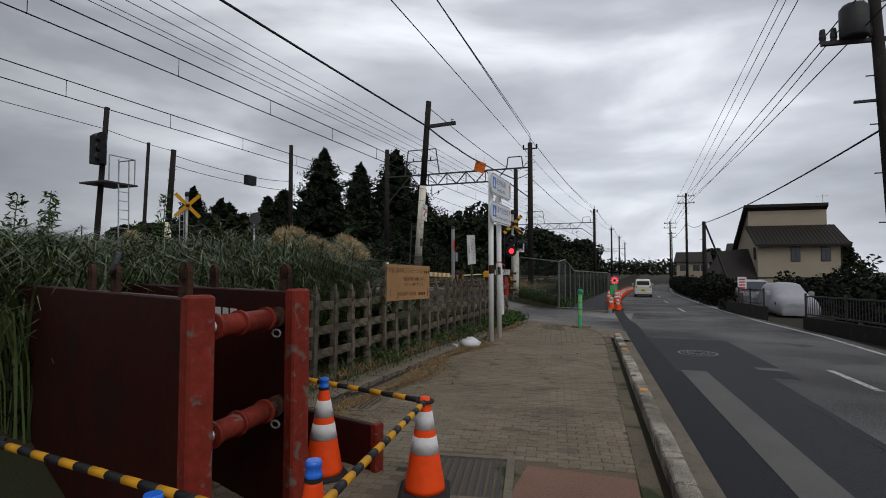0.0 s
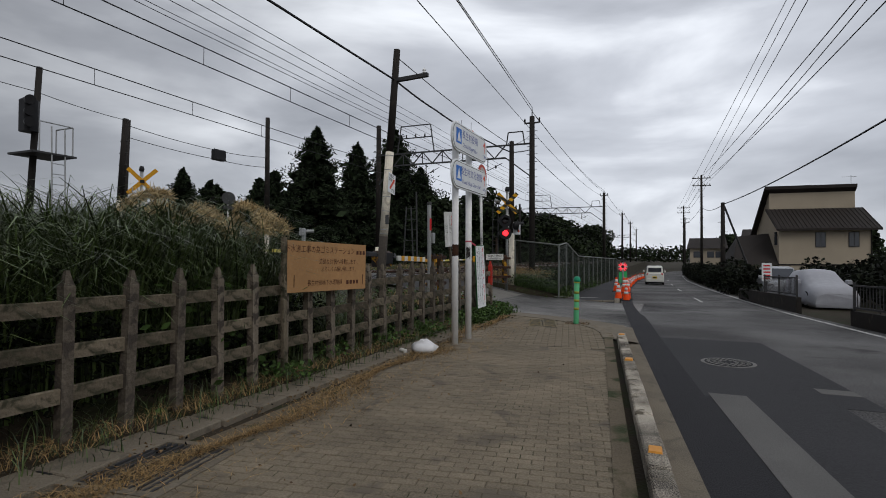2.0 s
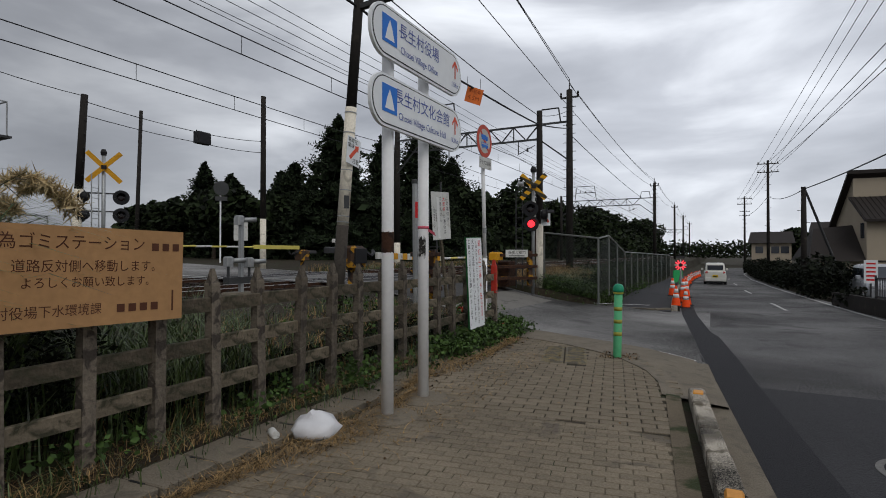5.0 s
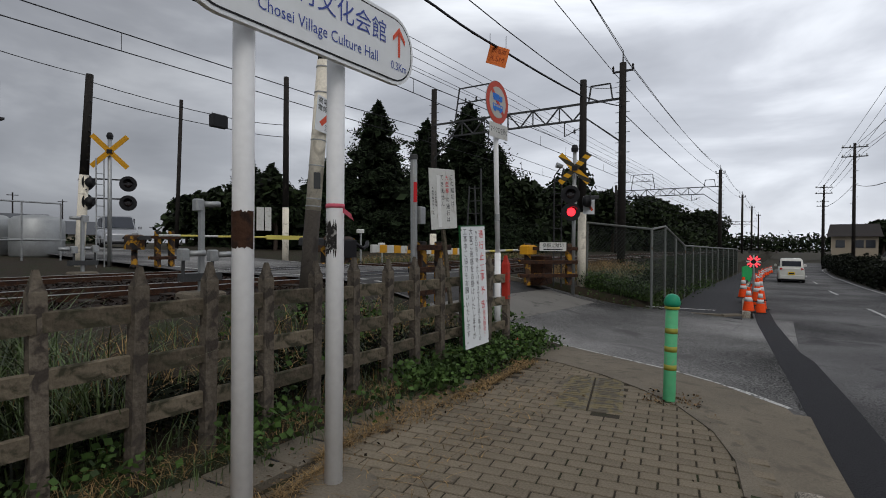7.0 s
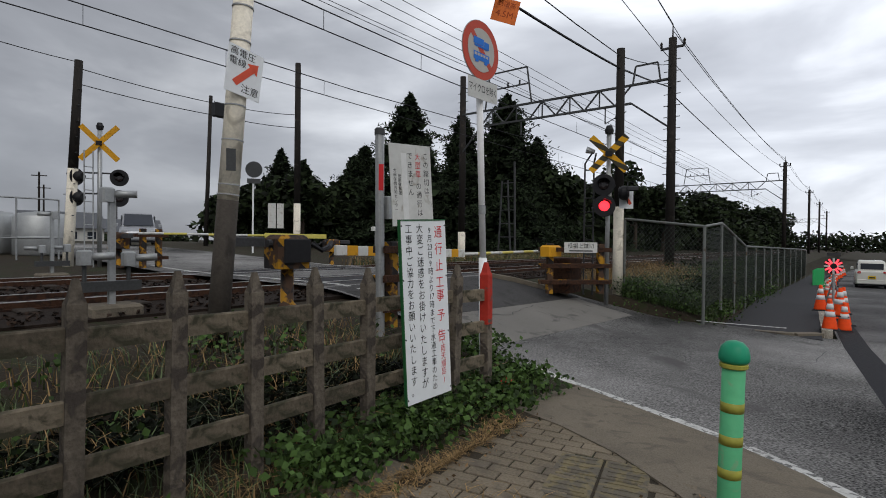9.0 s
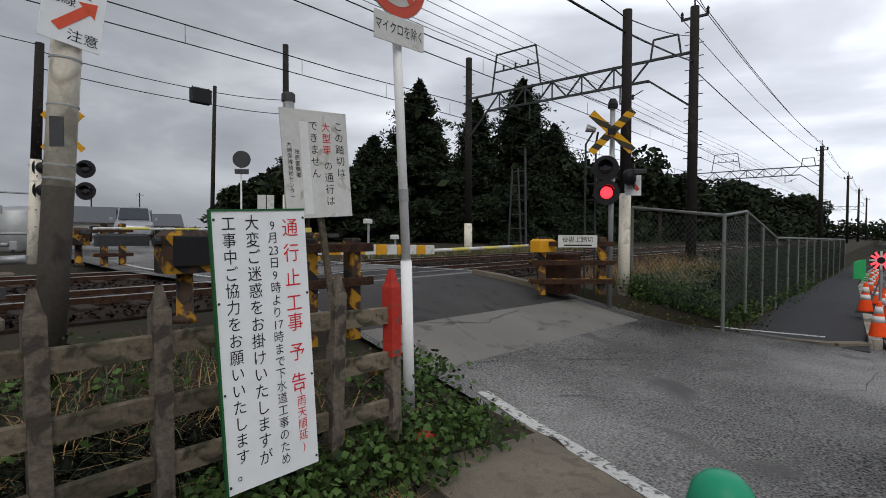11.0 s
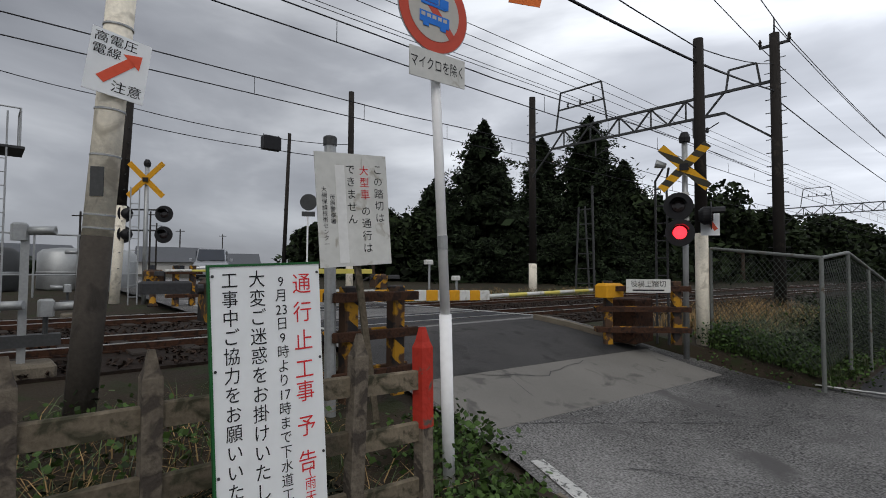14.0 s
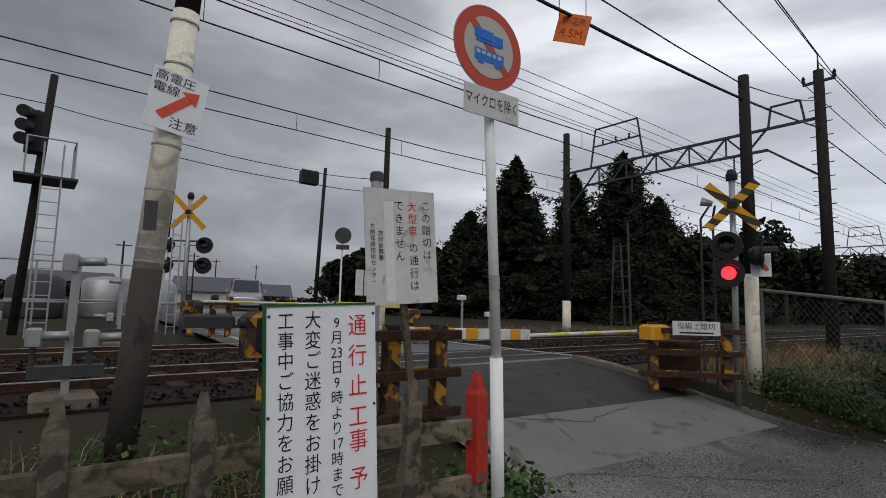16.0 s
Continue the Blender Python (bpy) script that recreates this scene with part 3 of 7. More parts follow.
# trench backfill, patch and worn strips on the main road
def road_strip(name, y0, y1, f0, f1, lift, mat, label, kind="road patch"):
    return strip(name, frange(y0, y1, 0.8), f0, f1, lambda x, y: fall(y) + lift, mat, 0.003, label, kind)


road_strip("road_patch_3", -6, 62, lambda y: left_edge(y) + 0.04, lambda y: left_edge(y) + (0.50 if y < 20 else 0.42), 0.006, M_asphalt_new, "fresh black asphalt over a narrow trench")
road_strip("road_patch_4", 10.9, 15.3, lambda y: left_edge(y) + 0.5, lambda y: left_edge(y) + 2.16, 0.004, M_asphalt_mid, "dark rectangular asphalt patch round a manhole")
road_strip("road_patch_5", -6, 10.9, lambda y: left_edge(y) + 0.5, lambda y: left_edge(y) + 0.58, 0.004, M_asphalt_new, "fresh black asphalt strip")
road_strip("road_patch_6", -6, 11.05, lambda y: left_edge(y) + 0.56, lambda y: left_edge(y) + 0.94, 0.008, M_asphalt_grey, "pale worn strip of old paving")
road_strip("road_patch_7", -6, 11.5, lambda y: left_edge(y) + 0.94, lambda y: left_edge(y) + 1.78, 0.0045, M_asphalt_mid, "dark asphalt strip")
road_strip("road_patch_8", 11.5, 11.75, lambda y: left_edge(y) + 1.78, lambda y: left_edge(y) + 2.16, 0.007, M_asphalt_grey, "short pale strip at the corner of the asphalt patch")
road_strip("road_line_1", -10, 90, lambda y: right_edge(y) - 0.11, lambda y: right_edge(y) - 0.01, 0.005, M_line, "white edge line of the road", "road marking")
for y0 in (10.4, 28.0, 38.0, 48.0, 60.0):
    road_strip("road_line_2", y0, y0 + (1.5 if y0 < 20 else 3.2), lambda y: left_edge(y) * 0.38 + right_edge(y) * 0.62 - 0.05, lambda y: left_edge(y) * 0.38 + right_edge(y) * 0.62 + 0.05, 0.005, M_line, "faded white centre dash", "road marking")
# corner line following the kerb
s = Shape()
cl = [(-4.95, 18.72), (-4.3, 18.45), (-3.5, 18.08), (-2.9, 17.8), (-2.4, 17.55), (-1.95, 17.25), (-1.55, 16.93), (-1.2, 16.55)]
for (x0, y0), (x1, y1) in zip(cl, cl[1:]):
    d = Vector((x1 - x0, y1 - y0)).normalized() * 0.07
    s.quad(*[(x, y, rise(x, y) + 0.008) for x, y in ((x0 + d.y, y0 - d.x), (x1 + d.y, y1 - d.x), (x1 - d.y, y1 + d.x), (x0 - d.y, y0 + d.x))])
tagged(part("road_line_3", s, M_line), "worn white line round the kerb corner", "road marking", "", "structure")
s = Shape()
for (x0, y0), (x1, y1) in zip(((-5.5, 24.55), (-4.6, 24.65), (-3.8, 24.72)), ((-4.6, 24.65), (-3.8, 24.72), (-2.6, 24.85))):
    s.quad(*[(x, y, rise(x, y) + 0.008) for x, y in ((x0, y0), (x1, y1), (x1, y1 + 0.12), (x0, y0 + 0.12))])
tagged(part("road_line_4", s, M_line), "worn white line along the far corner", "road marking", "", "structure")
for y0 in (19.1, 24.0):
    s = Shape()
    for a, b in zip(frange(-17.0, -8.4, 0.8), frange(-17.0, -8.4, 0.8)[1:]):
        s.quad(*[(x, y, rise(x, y) + 0.012) for x, y in ((a, y0), (b, y0), (b, y0 + 0.14), (a, y0 + 0.14))])
    tagged(part("road_line_5", s, M_line), "faded white edge line across the rails", "road marking", "", "structure")



def crack(pts, width, z, seed, label="thin dark crack in the asphalt"):
    """A wandering crack laid as a thin ribbon on the road."""
    r = random.Random(seed)
    fine = []
    for (x0, y0), (x1, y1) in zip(pts, pts[1:]):
        n = max(2, int(math.hypot(x1 - x0, y1 - y0) / 0.18))
        for i in range(n):
            k = i / n
            fine.append((x0 + (x1 - x0) * k + r.uniform(-0.035, 0.035), y0 + (y1 - y0) * k + r.uniform(-0.035, 0.035)))
    fine.append(pts[-1])
    s = Shape()
    for (x0, y0), (x1, y1) in zip(fine, fine[1:]):
        d = Vector((y1 - y0, x0 - x1)).normalized() * width * r.uniform(0.3, 0.8)
        s.quad(*[(x, y, z(x, y)) for x, y in ((x0 - d.x, y0 - d.y), (x1 - d.x, y1 - d.y), (x1 + d.x, y1 + d.y), (x0 + d.x, y0 + d.y))])
    return tagged(part("road_crack", s, M_black), label, "road crack", "", "structure")


on_side = lambda x, y: rise(x, y) + 0.010
on_road = lambda x, y: fall(y) + 0.0115
for i, pts in enumerate((((-5.6, 19.2), (-4.9, 20.6), (-4.0, 22.0), (-3.1, 23.2)), ((-6.9, 19.4), (-6.4, 20.8), (-6.6, 22.0)), ((-4.4, 19.3), (-3.4, 19.8), (-2.2, 19.6)), ((-3.0, 20.6), (-2.0, 21.6), (-1.9, 22.6)), ((-7.8, 20.0), (-6.9, 20.3), (-6.0, 20.0)))):
    crack(pts, 0.009, on_side, 50 + i)
for i, pts in enumerate((((-0.3, 16.0), (1.2, 16.2), (3.2, 16.0)), ((-1.2, 20.4), (0.5, 20.9), (2.6, 20.7)), ((1.5, 3.0), (1.6, 6.0), (1.2, 10.0)), ((2.6, 6.0), (2.4, 11.0), (1.9, 16.0)), ((-0.9, 26.0), (0.8, 26.3), (2.0, 26.2)), ((2.9, 12.0), (3.6, 12.4), (4.4, 12.3)))):
    crack(pts, 0.007, on_road, 70 + i)

# pavement bed, kerb, gutter
KERB = lambda y: left_edge(y) - 0.06
CORNER = ((-1.35, 14.05), (-1.43, 14.6), (-1.62, 15.15), (-1.95, 15.68), (-2.35, 16.08), (-2.85, 16.45), (-3.4, 16.72), (-4.0, 16.9))


def brick_limit(y):
    """Right edge of the brick paving."""
    if y <= 14.05:
        return KERB(y) - 0.43
    for (x0, y0), (x1, y1) in zip(CORNER, CORNER[1:]):
        if y <= y1:
            return x0 + (x1 - x0) * (y - y0) / (y1 - y0)
    return -4.2


def dirt_limit(y):
    """Left edge of the brick paving, beside the strip of dirt and straw."""
    return -3.55 - 0.03 * (y - 8) - (0.12 if y > 13 else 0) + 0.10 * math.sin(y * 1.7)


M_joint_dark = material("joint_soil", (0.05, 0.041, 0.029), 0.95, grain=80, vary=0.35, bump=0.3, blotch=0.9, stain=(0.03, 0.036, 0.016), stain_at=0.6)
strip("pavement_5", frange(12.75, 16.8, 0.4), lambda y: -3.75 if y < 13 else -4.05, lambda y: max(brick_limit(y) + 0.02, -4.0), -0.008, M_joint_dark, 0.1, "corner paving of larger bricks with dark soil joints", "pavement")
pave = strip("pavement", frange(-8, 12.75, 0.4), lambda y: -3.75 if y < 13 else -4.05, lambda y: max(brick_limit(y) + 0.02, -4.0), -0.006, M_joint, 0.1, "brick-paved pavement with sandy dark joints", "pavement")
apron = Shape()
arc_in = [(x, y) for x, y in CORNER] + [(-4.25, 17.0)]
arc_out = [(-0.83, 14.05), (-0.91, 14.9), (-1.01, 15.75), (-1.2, 16.38), (-1.85, 17.03), (-2.42, 17.4), (-3.25, 17.8), (-3.9, 18.12), (-4.4, 18.3)]
for (a, b), (c, d) in zip(zip(arc_in, arc_out), list(zip(arc_in, arc_out))[1:]):
    apron.quad((a[0] - 0.07, a[1] - 0.05, 0.009), (*b, -0.06), (*d, -0.06), (c[0] - 0.07, c[1] - 0.05, 0.009))
    apron.quad((a[0] - 0.07, a[1] - 0.05, 0.009), (c[0] - 0.07, c[1] - 0.05, 0.009), (c[0] - 0.07, c[1] - 0.05, -0.03), (a[0] - 0.07, a[1] - 0.05, -0.03))
    apron.quad((*b, -0.06), (*d, -0.06), (*d, -0.13), (*b, -0.13))
tagged(part("pavement_2", apron, M_concrete), "stained concrete apron round the pavement corner", "pavement", "", "structure")
strip("gutter", frange(-8, 14.05, 0.5), lambda y: KERB(y) - 0.37, lambda y: KERB(y) - 0.25, -0.045, M_earth, 0.1, "sunken channel filled with dark silt beside the kerb", "edging")
strip("edging", frange(-8, 14.05, 0.5), lambda y: KERB(y) - 0.47, lambda y: KERB(y) - 0.335, 0.005, M_joint, 0.06, "strip of trodden sandy dirt along the edge of the bricks", "edging")
strip("gutter_2", frange(-8, 16.3, 0.5), lambda y: KERB(y) - 0.105, lambda y: left_edge(y) + 0.05, -0.085, M_concrete, 0.1, "stained concrete shoulder between kerb and asphalt", "edging")
kerb = thing("kerb", "worn exposed-aggregate concrete kerb stones along the road", "kerb", kind="structure")
for i in range(35):
    a, b = 14.05 - 0.605 * i, 14.05 - 0.605 * (i + 1) + 0.012
    xm = KERB((a + b) / 2)
    m = Matrix.Translation((xm - 0.19, (a + b) / 2, 0.0)) @ Matrix.Rotation(math.atan2(-(KERB(a) - KERB(b)), a - b), 4, "Z")
    part("kerb_stone", Shape().chamfer_box((-0.072, -(a - b) / 2, -0.2), (0.072, (a - b) / 2, 0.098 - 0.008 * (i % 3)), 0.014, m), M_kerb, kerb)
for y0 in (13.85, 11.6, 8.3):
    single("kerb_reflector", Shape().box((-0.05, -0.07, 0), (0.05, 0.07, 0.02), None, 0.012), material("amber_reflector", (0.62, 0.27, 0.04), 0.5, grain=30, vary=0.2, bump=0.0), "worn amber reflector plate stuck on the kerb", "reflector", "kerb reflectors", at=(KERB(y0) - 0.19, y0, 0.09))
strip("edging_2", frange(7.5, 13.2, 0.7), lambda y: dirt_limit(y) - 0.02, lambda y: dirt_limit(y) + 0.10, 0.002, M_concrete, 0.06, "half-buried concrete edging beside the dirt strip", "edging")
# side kerb of the crossing's far approach and of the far footpath
s = Shape()
pts = [(-8.75, 23.55), (-8.0, 23.65), (-7.3, 23.8), (-6.75, 23.95)]
for a, b in zip(pts, pts[1:]):
    s.beam((*a, rise(*a) + 0.03), (*b, rise(*b) + 0.03), 0.16, 0.14)
tagged(part("kerb_2", s, M_concrete), "low pale concrete kerb beside the crossing", "kerb", "", "structure")
strip("pavement_3", frange(25.0, 60, 1.5), lambda y: -3.85, lambda y: left_edge(y) - 0.25, lambda x, y: fall(y) + 0.24 * min(1.0, max(0.0, (y - 25) / 6)) + 0.03, M_asphalt_mid, 0.1, "dark asphalt footpath behind traffic cones", "footpath")
strip("kerb_3", frange(25.6, 60, 1.5), lambda y: left_edge(y) - 0.25, lambda y: left_edge(y) - 0.07, lambda x, y: fall(y) + 0.15, M_kerb, 0.2, "concrete kerb of the far footpath", "kerb")
s = Shape()
for a, b in zip([(-3.9, 24.95), (-3.1, 25.0), (-2.5, 25.15)], [(-3.1, 25.0), (-2.5, 25.15), (-2.1, 25.6)]):
    s.beam((*a, fall(a[1]) + 0.03), (*b, fall(b[1]) + 0.03), 0.2, 0.12)
tagged(part("kerb_4", s, M_concrete), "dropped concrete kerb at the far corner", "kerb", "", "structure")

# concrete drain lids between the fence and the bricks
drain = thing("drain_channel", "row of dirty concrete drain lids along the fence", "drain cover", kind="structure")
rngl = random.Random(5)
for i in range(22):
    y = 6.4 + i * 0.415
    lid_at = pose(-4.12 + 0.004 * i, y, rngl.uniform(-0.004, 0.004), rngl.uniform(-0.6, 0.6), rngl.uniform(-0.6, 0.6), 3)
    lid = part("drain_lid", Shape().chamfer_box((-0.19, -0.201, -0.05), (0.19, 0.201, 0.016), 0.008, lid_at), M_concrete, drain)
    # no recess: a flush black bar paints the dark of the slot hole
    part("lifting_slot", Shape().box((-0.07, 0.185, 0.0), (0.06, 0.203, 0.018), lid_at), M_black, lid)
# drain grate, reddish patch and manhole
grate = thing("drain_grate", "rusted steel drain grate set in concrete paving", "drain grate", at=pose(-1.76, 5.38, 0.0, 0, 0, 12))
part("frame", Shape().box((-0.37, -0.42, -0.06), (0.37, -0.36, 0.008)).box((-0.37, 0.36, -0.06), (0.37, 0.42, 0.008)).box((-0.37, -0.36, -0.06), (-0.31, 0.36, 0.008)).box((0.31, -0.36, -0.06), (0.37, 0.36, 0.008)), M_concrete, grate)
for i in range(11):
    part("bar", Shape().box((-0.29 + i * 0.055, -0.36, -0.03), (-0.27 + i * 0.055, 0.36, 0.004)), M_steel_dark, grate)
part("pit", Shape().box((-0.31, -0.36, -0.09), (0.31, 0.36, -0.05)), M_black, grate)
grate2 = copy_thing(grate, pose(-3.62, 7.0, 0.0, 0, 0, 8))
tagged(grate2, "small steel drain grate half buried in straw")
strip("pavement_4", frange(3.4, 5.75, 0.4), lambda y: -1.36, lambda y: KERB(y) - 0.48, 0.0, M_redpatch, 0.05, "reddish concrete patch in the pavement", "pavement patch")
mh = thing("manhole_cover", "round cast-iron manhole cover with worn pattern", "manhole cover", at=(0.42, 13.05, -0.116))
part("ring", Shape().lathe([(0.36, 0), (0.36, 0.006)], 32), M_iron, mh)
part("lid", Shape().lathe([(0.31, 0.0), (0.31, 0.010)], 32), M_asphalt_new, mh)
for r0, n0 in ((0.26, 22), (0.19, 16), (0.115, 10)):
    s = Shape()
    for i in range(n0):
        a = 2 * math.pi * i / n0
        s.box((-0.022, -0.018, 0.010), (0.022, 0.018, 0.015), Matrix.Rotation(a, 4, "Z") @ Matrix.Translation((r0, 0, 0)))
    tagged(part("raised_pattern", s, M_iron, mh), "worn raised studs", "", "", "stuff")

# ---- railway ----
bed = strip("ballast_bed", frange(-20, 62, 2.0) + frange(66, 160, 8), lambda y: -16.2 + drift(y), lambda y: -8.45 + drift(y), lambda x, y: 0.57 if x - drift(y) > -8.8 or x - drift(y) < -15.8 else 0.595, M_ballast_bed, 0.3, "dark brown ballast bed of the railway", "ballast", 6)
rng = np.random.default_rng(3)
n = 15000
py = rng.uniform(2, 40, n)
px = np.array([rng.uniform(-16.0, -8.4) + drift(y) for y in py])
keep = ~((py > 18.8) & (py < 24.4))
px, py = px[keep], py[keep]
base = np.stack([px, py, np.full(len(px), 0.605)], 1)
stones = np.empty((len(px) * 3, 4, 3))
for k in range(3):
    a = rng.uniform(0, 6.28, len(px))
    r = rng.uniform(0.018, 0.04, len(px))
    for c in range(4):
        ang = a + c * math.pi / 2
        stones[k::3, c] = base + np.stack([np.cos(ang) * r, np.sin(ang) * r, rng.uniform(-0.03, 0.03, len(px))], 1)
tagged(part("ballast_stones", soup("ballast_stones", stones), M_ballast), "loose brown ballast stones between the rails", "ballast", "", "stuff")
for gi, xr in enumerate((-9.75, -10.817, -13.55, -14.617)):
    rail = thing("rail", "rusty steel rail with a polished running surface", "rail", "railway rails")
    web, head = Shape(), Shape()
    yy = frange(-20, 24, 4) + frange(26, 54, 2) + [80, 160]
    for a, b in zip(yy, yy[1:]):
        web.beam((xr + drift(a), a, 0.645), (xr + drift(b), b, 0.645), 0.065, 0.10)
        web.beam((xr + drift(a), a, 0.61), (xr + drift(b), b, 0.61), 0.13, 0.02)
        head.beam((xr + drift(a), a, 0.699), (xr + drift(b), b, 0.699), 0.06, 0.008)
    part("web", web, M_rusty, rail)
    part("running_surface", head, M_railtop, rail)
for xc in (-10.28, -14.08):
    for i in range(88):
        y = -4 + i * 0.62
        if 18.7 < y < 24.5:
            continue
        single("sleeper", Shape().chamfer_box((-1.0, -0.11, 0), (1.0, 0.11, 0.06), 0.015), M_sleeper, "brown-stained concrete sleeper under the rails", "sleeper", "railway sleepers", at=pose(xc + drift(y), y, 0.565))
deck = Shape()
for x0, x1 in ((-9.67, -9.3), (-10.73, -9.83), (-11.2, -10.9), (-13.45, -13.15), (-14.53, -13.63), (-15.0, -14.7)):
    deck.box((x0, 19.0, 0.57), (x1, 24.1, 0.694))
tagged(part("crossing_deck", deck, M_asphalt_mid), "dark panels between the rails of the crossing", "crossing deck", "", "structure")


# ---- fence beside the railway ----
def fence_post(height, mat):
    s = Shape()
    w = 0.041
    s.rings([[(-w, -w, 0), (w, -w, 0), (w, w, 0), (-w, w, 0)], [(-w, -w, height - 0.12), (w, -w, height - 0.12), (w, w, height - 0.12), (-w, w, height - 0.12)],
             [(-w + 0.012, -w + 0.012, height - 0.085)] * 1 + [(w - 0.012, -w + 0.012, height - 0.085), (w - 0.012, w - 0.012, height - 0.085), (-w + 0.012, w - 0.012, height - 0.085)],
             [(-0.012, -0.012, height), (0.012, -0.012, height), (0.012, 0.012, height), (-0.012, 0.012, height)]])
    return s


fence = thing("fence", "low weathered post-and-board fence, grey-brown and mossy", "fence", kind="structure")
post_y = [16.89 - 0.475 * i for i in range(24, -1, -1)]
rng = np.random.default_rng(11)
post_mesh = fence_post(1.36, M_post).mesh("post")
post_mesh.materials.append(M_post)
board_mesh = Shape().chamfer_box((-0.02, 0.0, -0.055), (0.02, 0.455, 0.055), 0.008).mesh("board")
board_mesh.materials.append(M_rail_w)
for i, y in enumerate(post_y):
    last = i == len(post_y) - 1
    p = new("post", post_mesh)
    p.parent = fence
    fx = -4.48 + 0.13 * max(0.0, (y - 15.6) / 1.3)
    p.matrix_world = pose(fx, y, -0.055 + rng.uniform(-0.02, 0.02), rng.uniform(-1.2, 1.2), rng.uniform(-1.5, 1.5), rng.uniform(-4, 4))
    if last:
        tagged(p, "fence end post with chipped red paint on its upper half")
        paint = part("red_paint", Shape().rings([[(-w, -w, z), (w, -w, z), (w, w, z), (-w, w, z)] for w, z in ((0.0435, 0.78), (0.0435, 1.245), (0.0315, 1.28), (0.0145, 1.364))]), M_redpost, p, "chipped red paint")
    else:
        for z in (0.42, 0.73, 1.04):
            b = new("board", board_mesh)
            b.parent = fence
            b.matrix_world = pose(fx, y + 0.01, z - 0.02 + rng.uniform(-0.015, 0.015), rng.uniform(-0.8, 0.8), 0, rng.uniform(-0.6, 0.6) - (5.0 if y > 15.5 else 0.0))

# ---- signs ----
def bars(m, spec, mat, parent, name="writing"):
    """Unreadable writing as plain bars: x, y, width, height in the plane of m."""
    s = Shape()
    for x, y, w, h in spec:
        s.box((x - w / 2, y - h / 2, 0.001), (x + w / 2, y + h / 2, 0.003), m)
    return part(name, s, mat, parent)


# temporary works notice on the fence
notice = thing("notice_board", "white roadworks notice with a green edge leaning on the fence", "notice board", at=None)
nm = facing(-4.29, 15.92, 0.955, 86, tilt=1.5, roll=2.6) @ Matrix.Diagonal((0.93, 1.015, 1, 1))
part("panel", Shape().box((-0.275, -0.70, -0.018), (0.275, 0.70, 0), nm), M_white, notice)
part("edge_strip", Shape().box((-0.285, -0.71, -0.02), (-0.274, 0.71, 0.005), nm).box((-0.274, 0.70, -0.02), (0.275, 0.71, 0.005), nm), material("green_frame", (0.02, 0.11, 0.035), 0.6, bump=0.0), notice, "green frame")
tx = lambda x, y: nm @ Matrix.Translation((x, y, 0.002))
column("通行止工", 0.105, tx(0.175, 0.40), 1.28, M_redtext, notice, "red characters")
column("事予告", 0.105, tx(0.175, -0.07), 1.55, M_redtext, notice, "red characters")
column("(雨天順延)", 0.062, tx(0.185, -0.43), 1.0, M_redtext, notice, "red characters")
column(["9", "月", "23", "日", "9", "時", "よ", "り", "17", "時", "ま", "で", "下", "水", "道", "工", "事", "の", "た", "め"], 0.064, tx(0.065, 0.0), 1.02, M_black, notice)
column("大変ご迷惑をお掛けいたしますが", 0.083, tx(-0.055, 0.03), 1.04, M_black, notice)
column("工事中ご協力をお願いいたします。", 0.080, tx(-0.185, 0.01), 1.04, M_black, notice)
for sx in (-0.262, 0.262):
    for sy in (-0.66, -0.2, 0.25, 0.66):
        part("screw", Shape().disc(0.007, 0.0, 8, nm @ Matrix.Translation((sx, sy, 0)), 0.004), M_steel_dark, notice)

# crossing restriction board behind the fence
rb = thing("warning_board", "faded white railway warning board on a slanted wooden stake", "sign board")
rm = facing(-5.53, 17.13, 2.135, 86, tilt=1, roll=4) @ Matrix.Diagonal((1.03, 0.98, 1, 1))
part("panel", Shape().box((-0.31, -0.46, -0.012), (0.31, 0.46, 0), rm), M_white_old, rb)
rt = lambda x, y: rm @ Matrix.Translation((x, y, 0.002))
column("この踏切は", 0.088, rt(0.225, 0.13), 1.16, M_black, rb)
column("大型車", 0.088, rt(0.10, 0.22), 1.12, M_redtext, rb, "faded red characters")
column("の通行は", 0.088, rt(0.10, -0.17), 1.16, M_black, rb)
column("できません", 0.088, rt(-0.02, 0.12), 1.16, M_black, rb)
part("peeling_tape", Shape().box((-0.15, -0.43, 0.0), (-0.07, 0.36, 0.003), rm), M_tape, rb, "peeling strip of white tape")
column("茂原警察署", 0.046, rt(-0.185, 0.0), 1.05, M_black, rb)
column("大網保線技術センター", 0.046, rt(-0.25, -0.06), 1.05, M_black, rb)
part("stake", Shape().beam((-5.5, 17.38, 0.15), (-5.58, 17.16, 1.9), 0.05, 0.05), M_rail_w, rb, "weathered wooden stake")
part("stake", Shape().rod((-6.2, 17.32, 0.25), (-6.2, 17.28, 2.86), 0.055, 0.055, 10), M_galv, rb, "capped grey steel post")
part("post_cap", Shape().lathe([(0.064, 2.80), (0.064, 2.87), (0.05, 2.885)], 14, Matrix.Translation((-6.2, 17.28, 0))), M_gantry, rb)
part("sticker", Shape().box((-0.03, -0.16, 0.054), (0.03, 0.16, 0.058), facing(-6.2, 17.29, 2.28, 60)), M_redtext, rb, "narrow red sticker")
part("relay_case", Shape().chamfer_box((-6.28, 17.36, 1.78), (-6.12, 17.52, 2.06), 0.015), M_galv, rb, "small grey relay case")

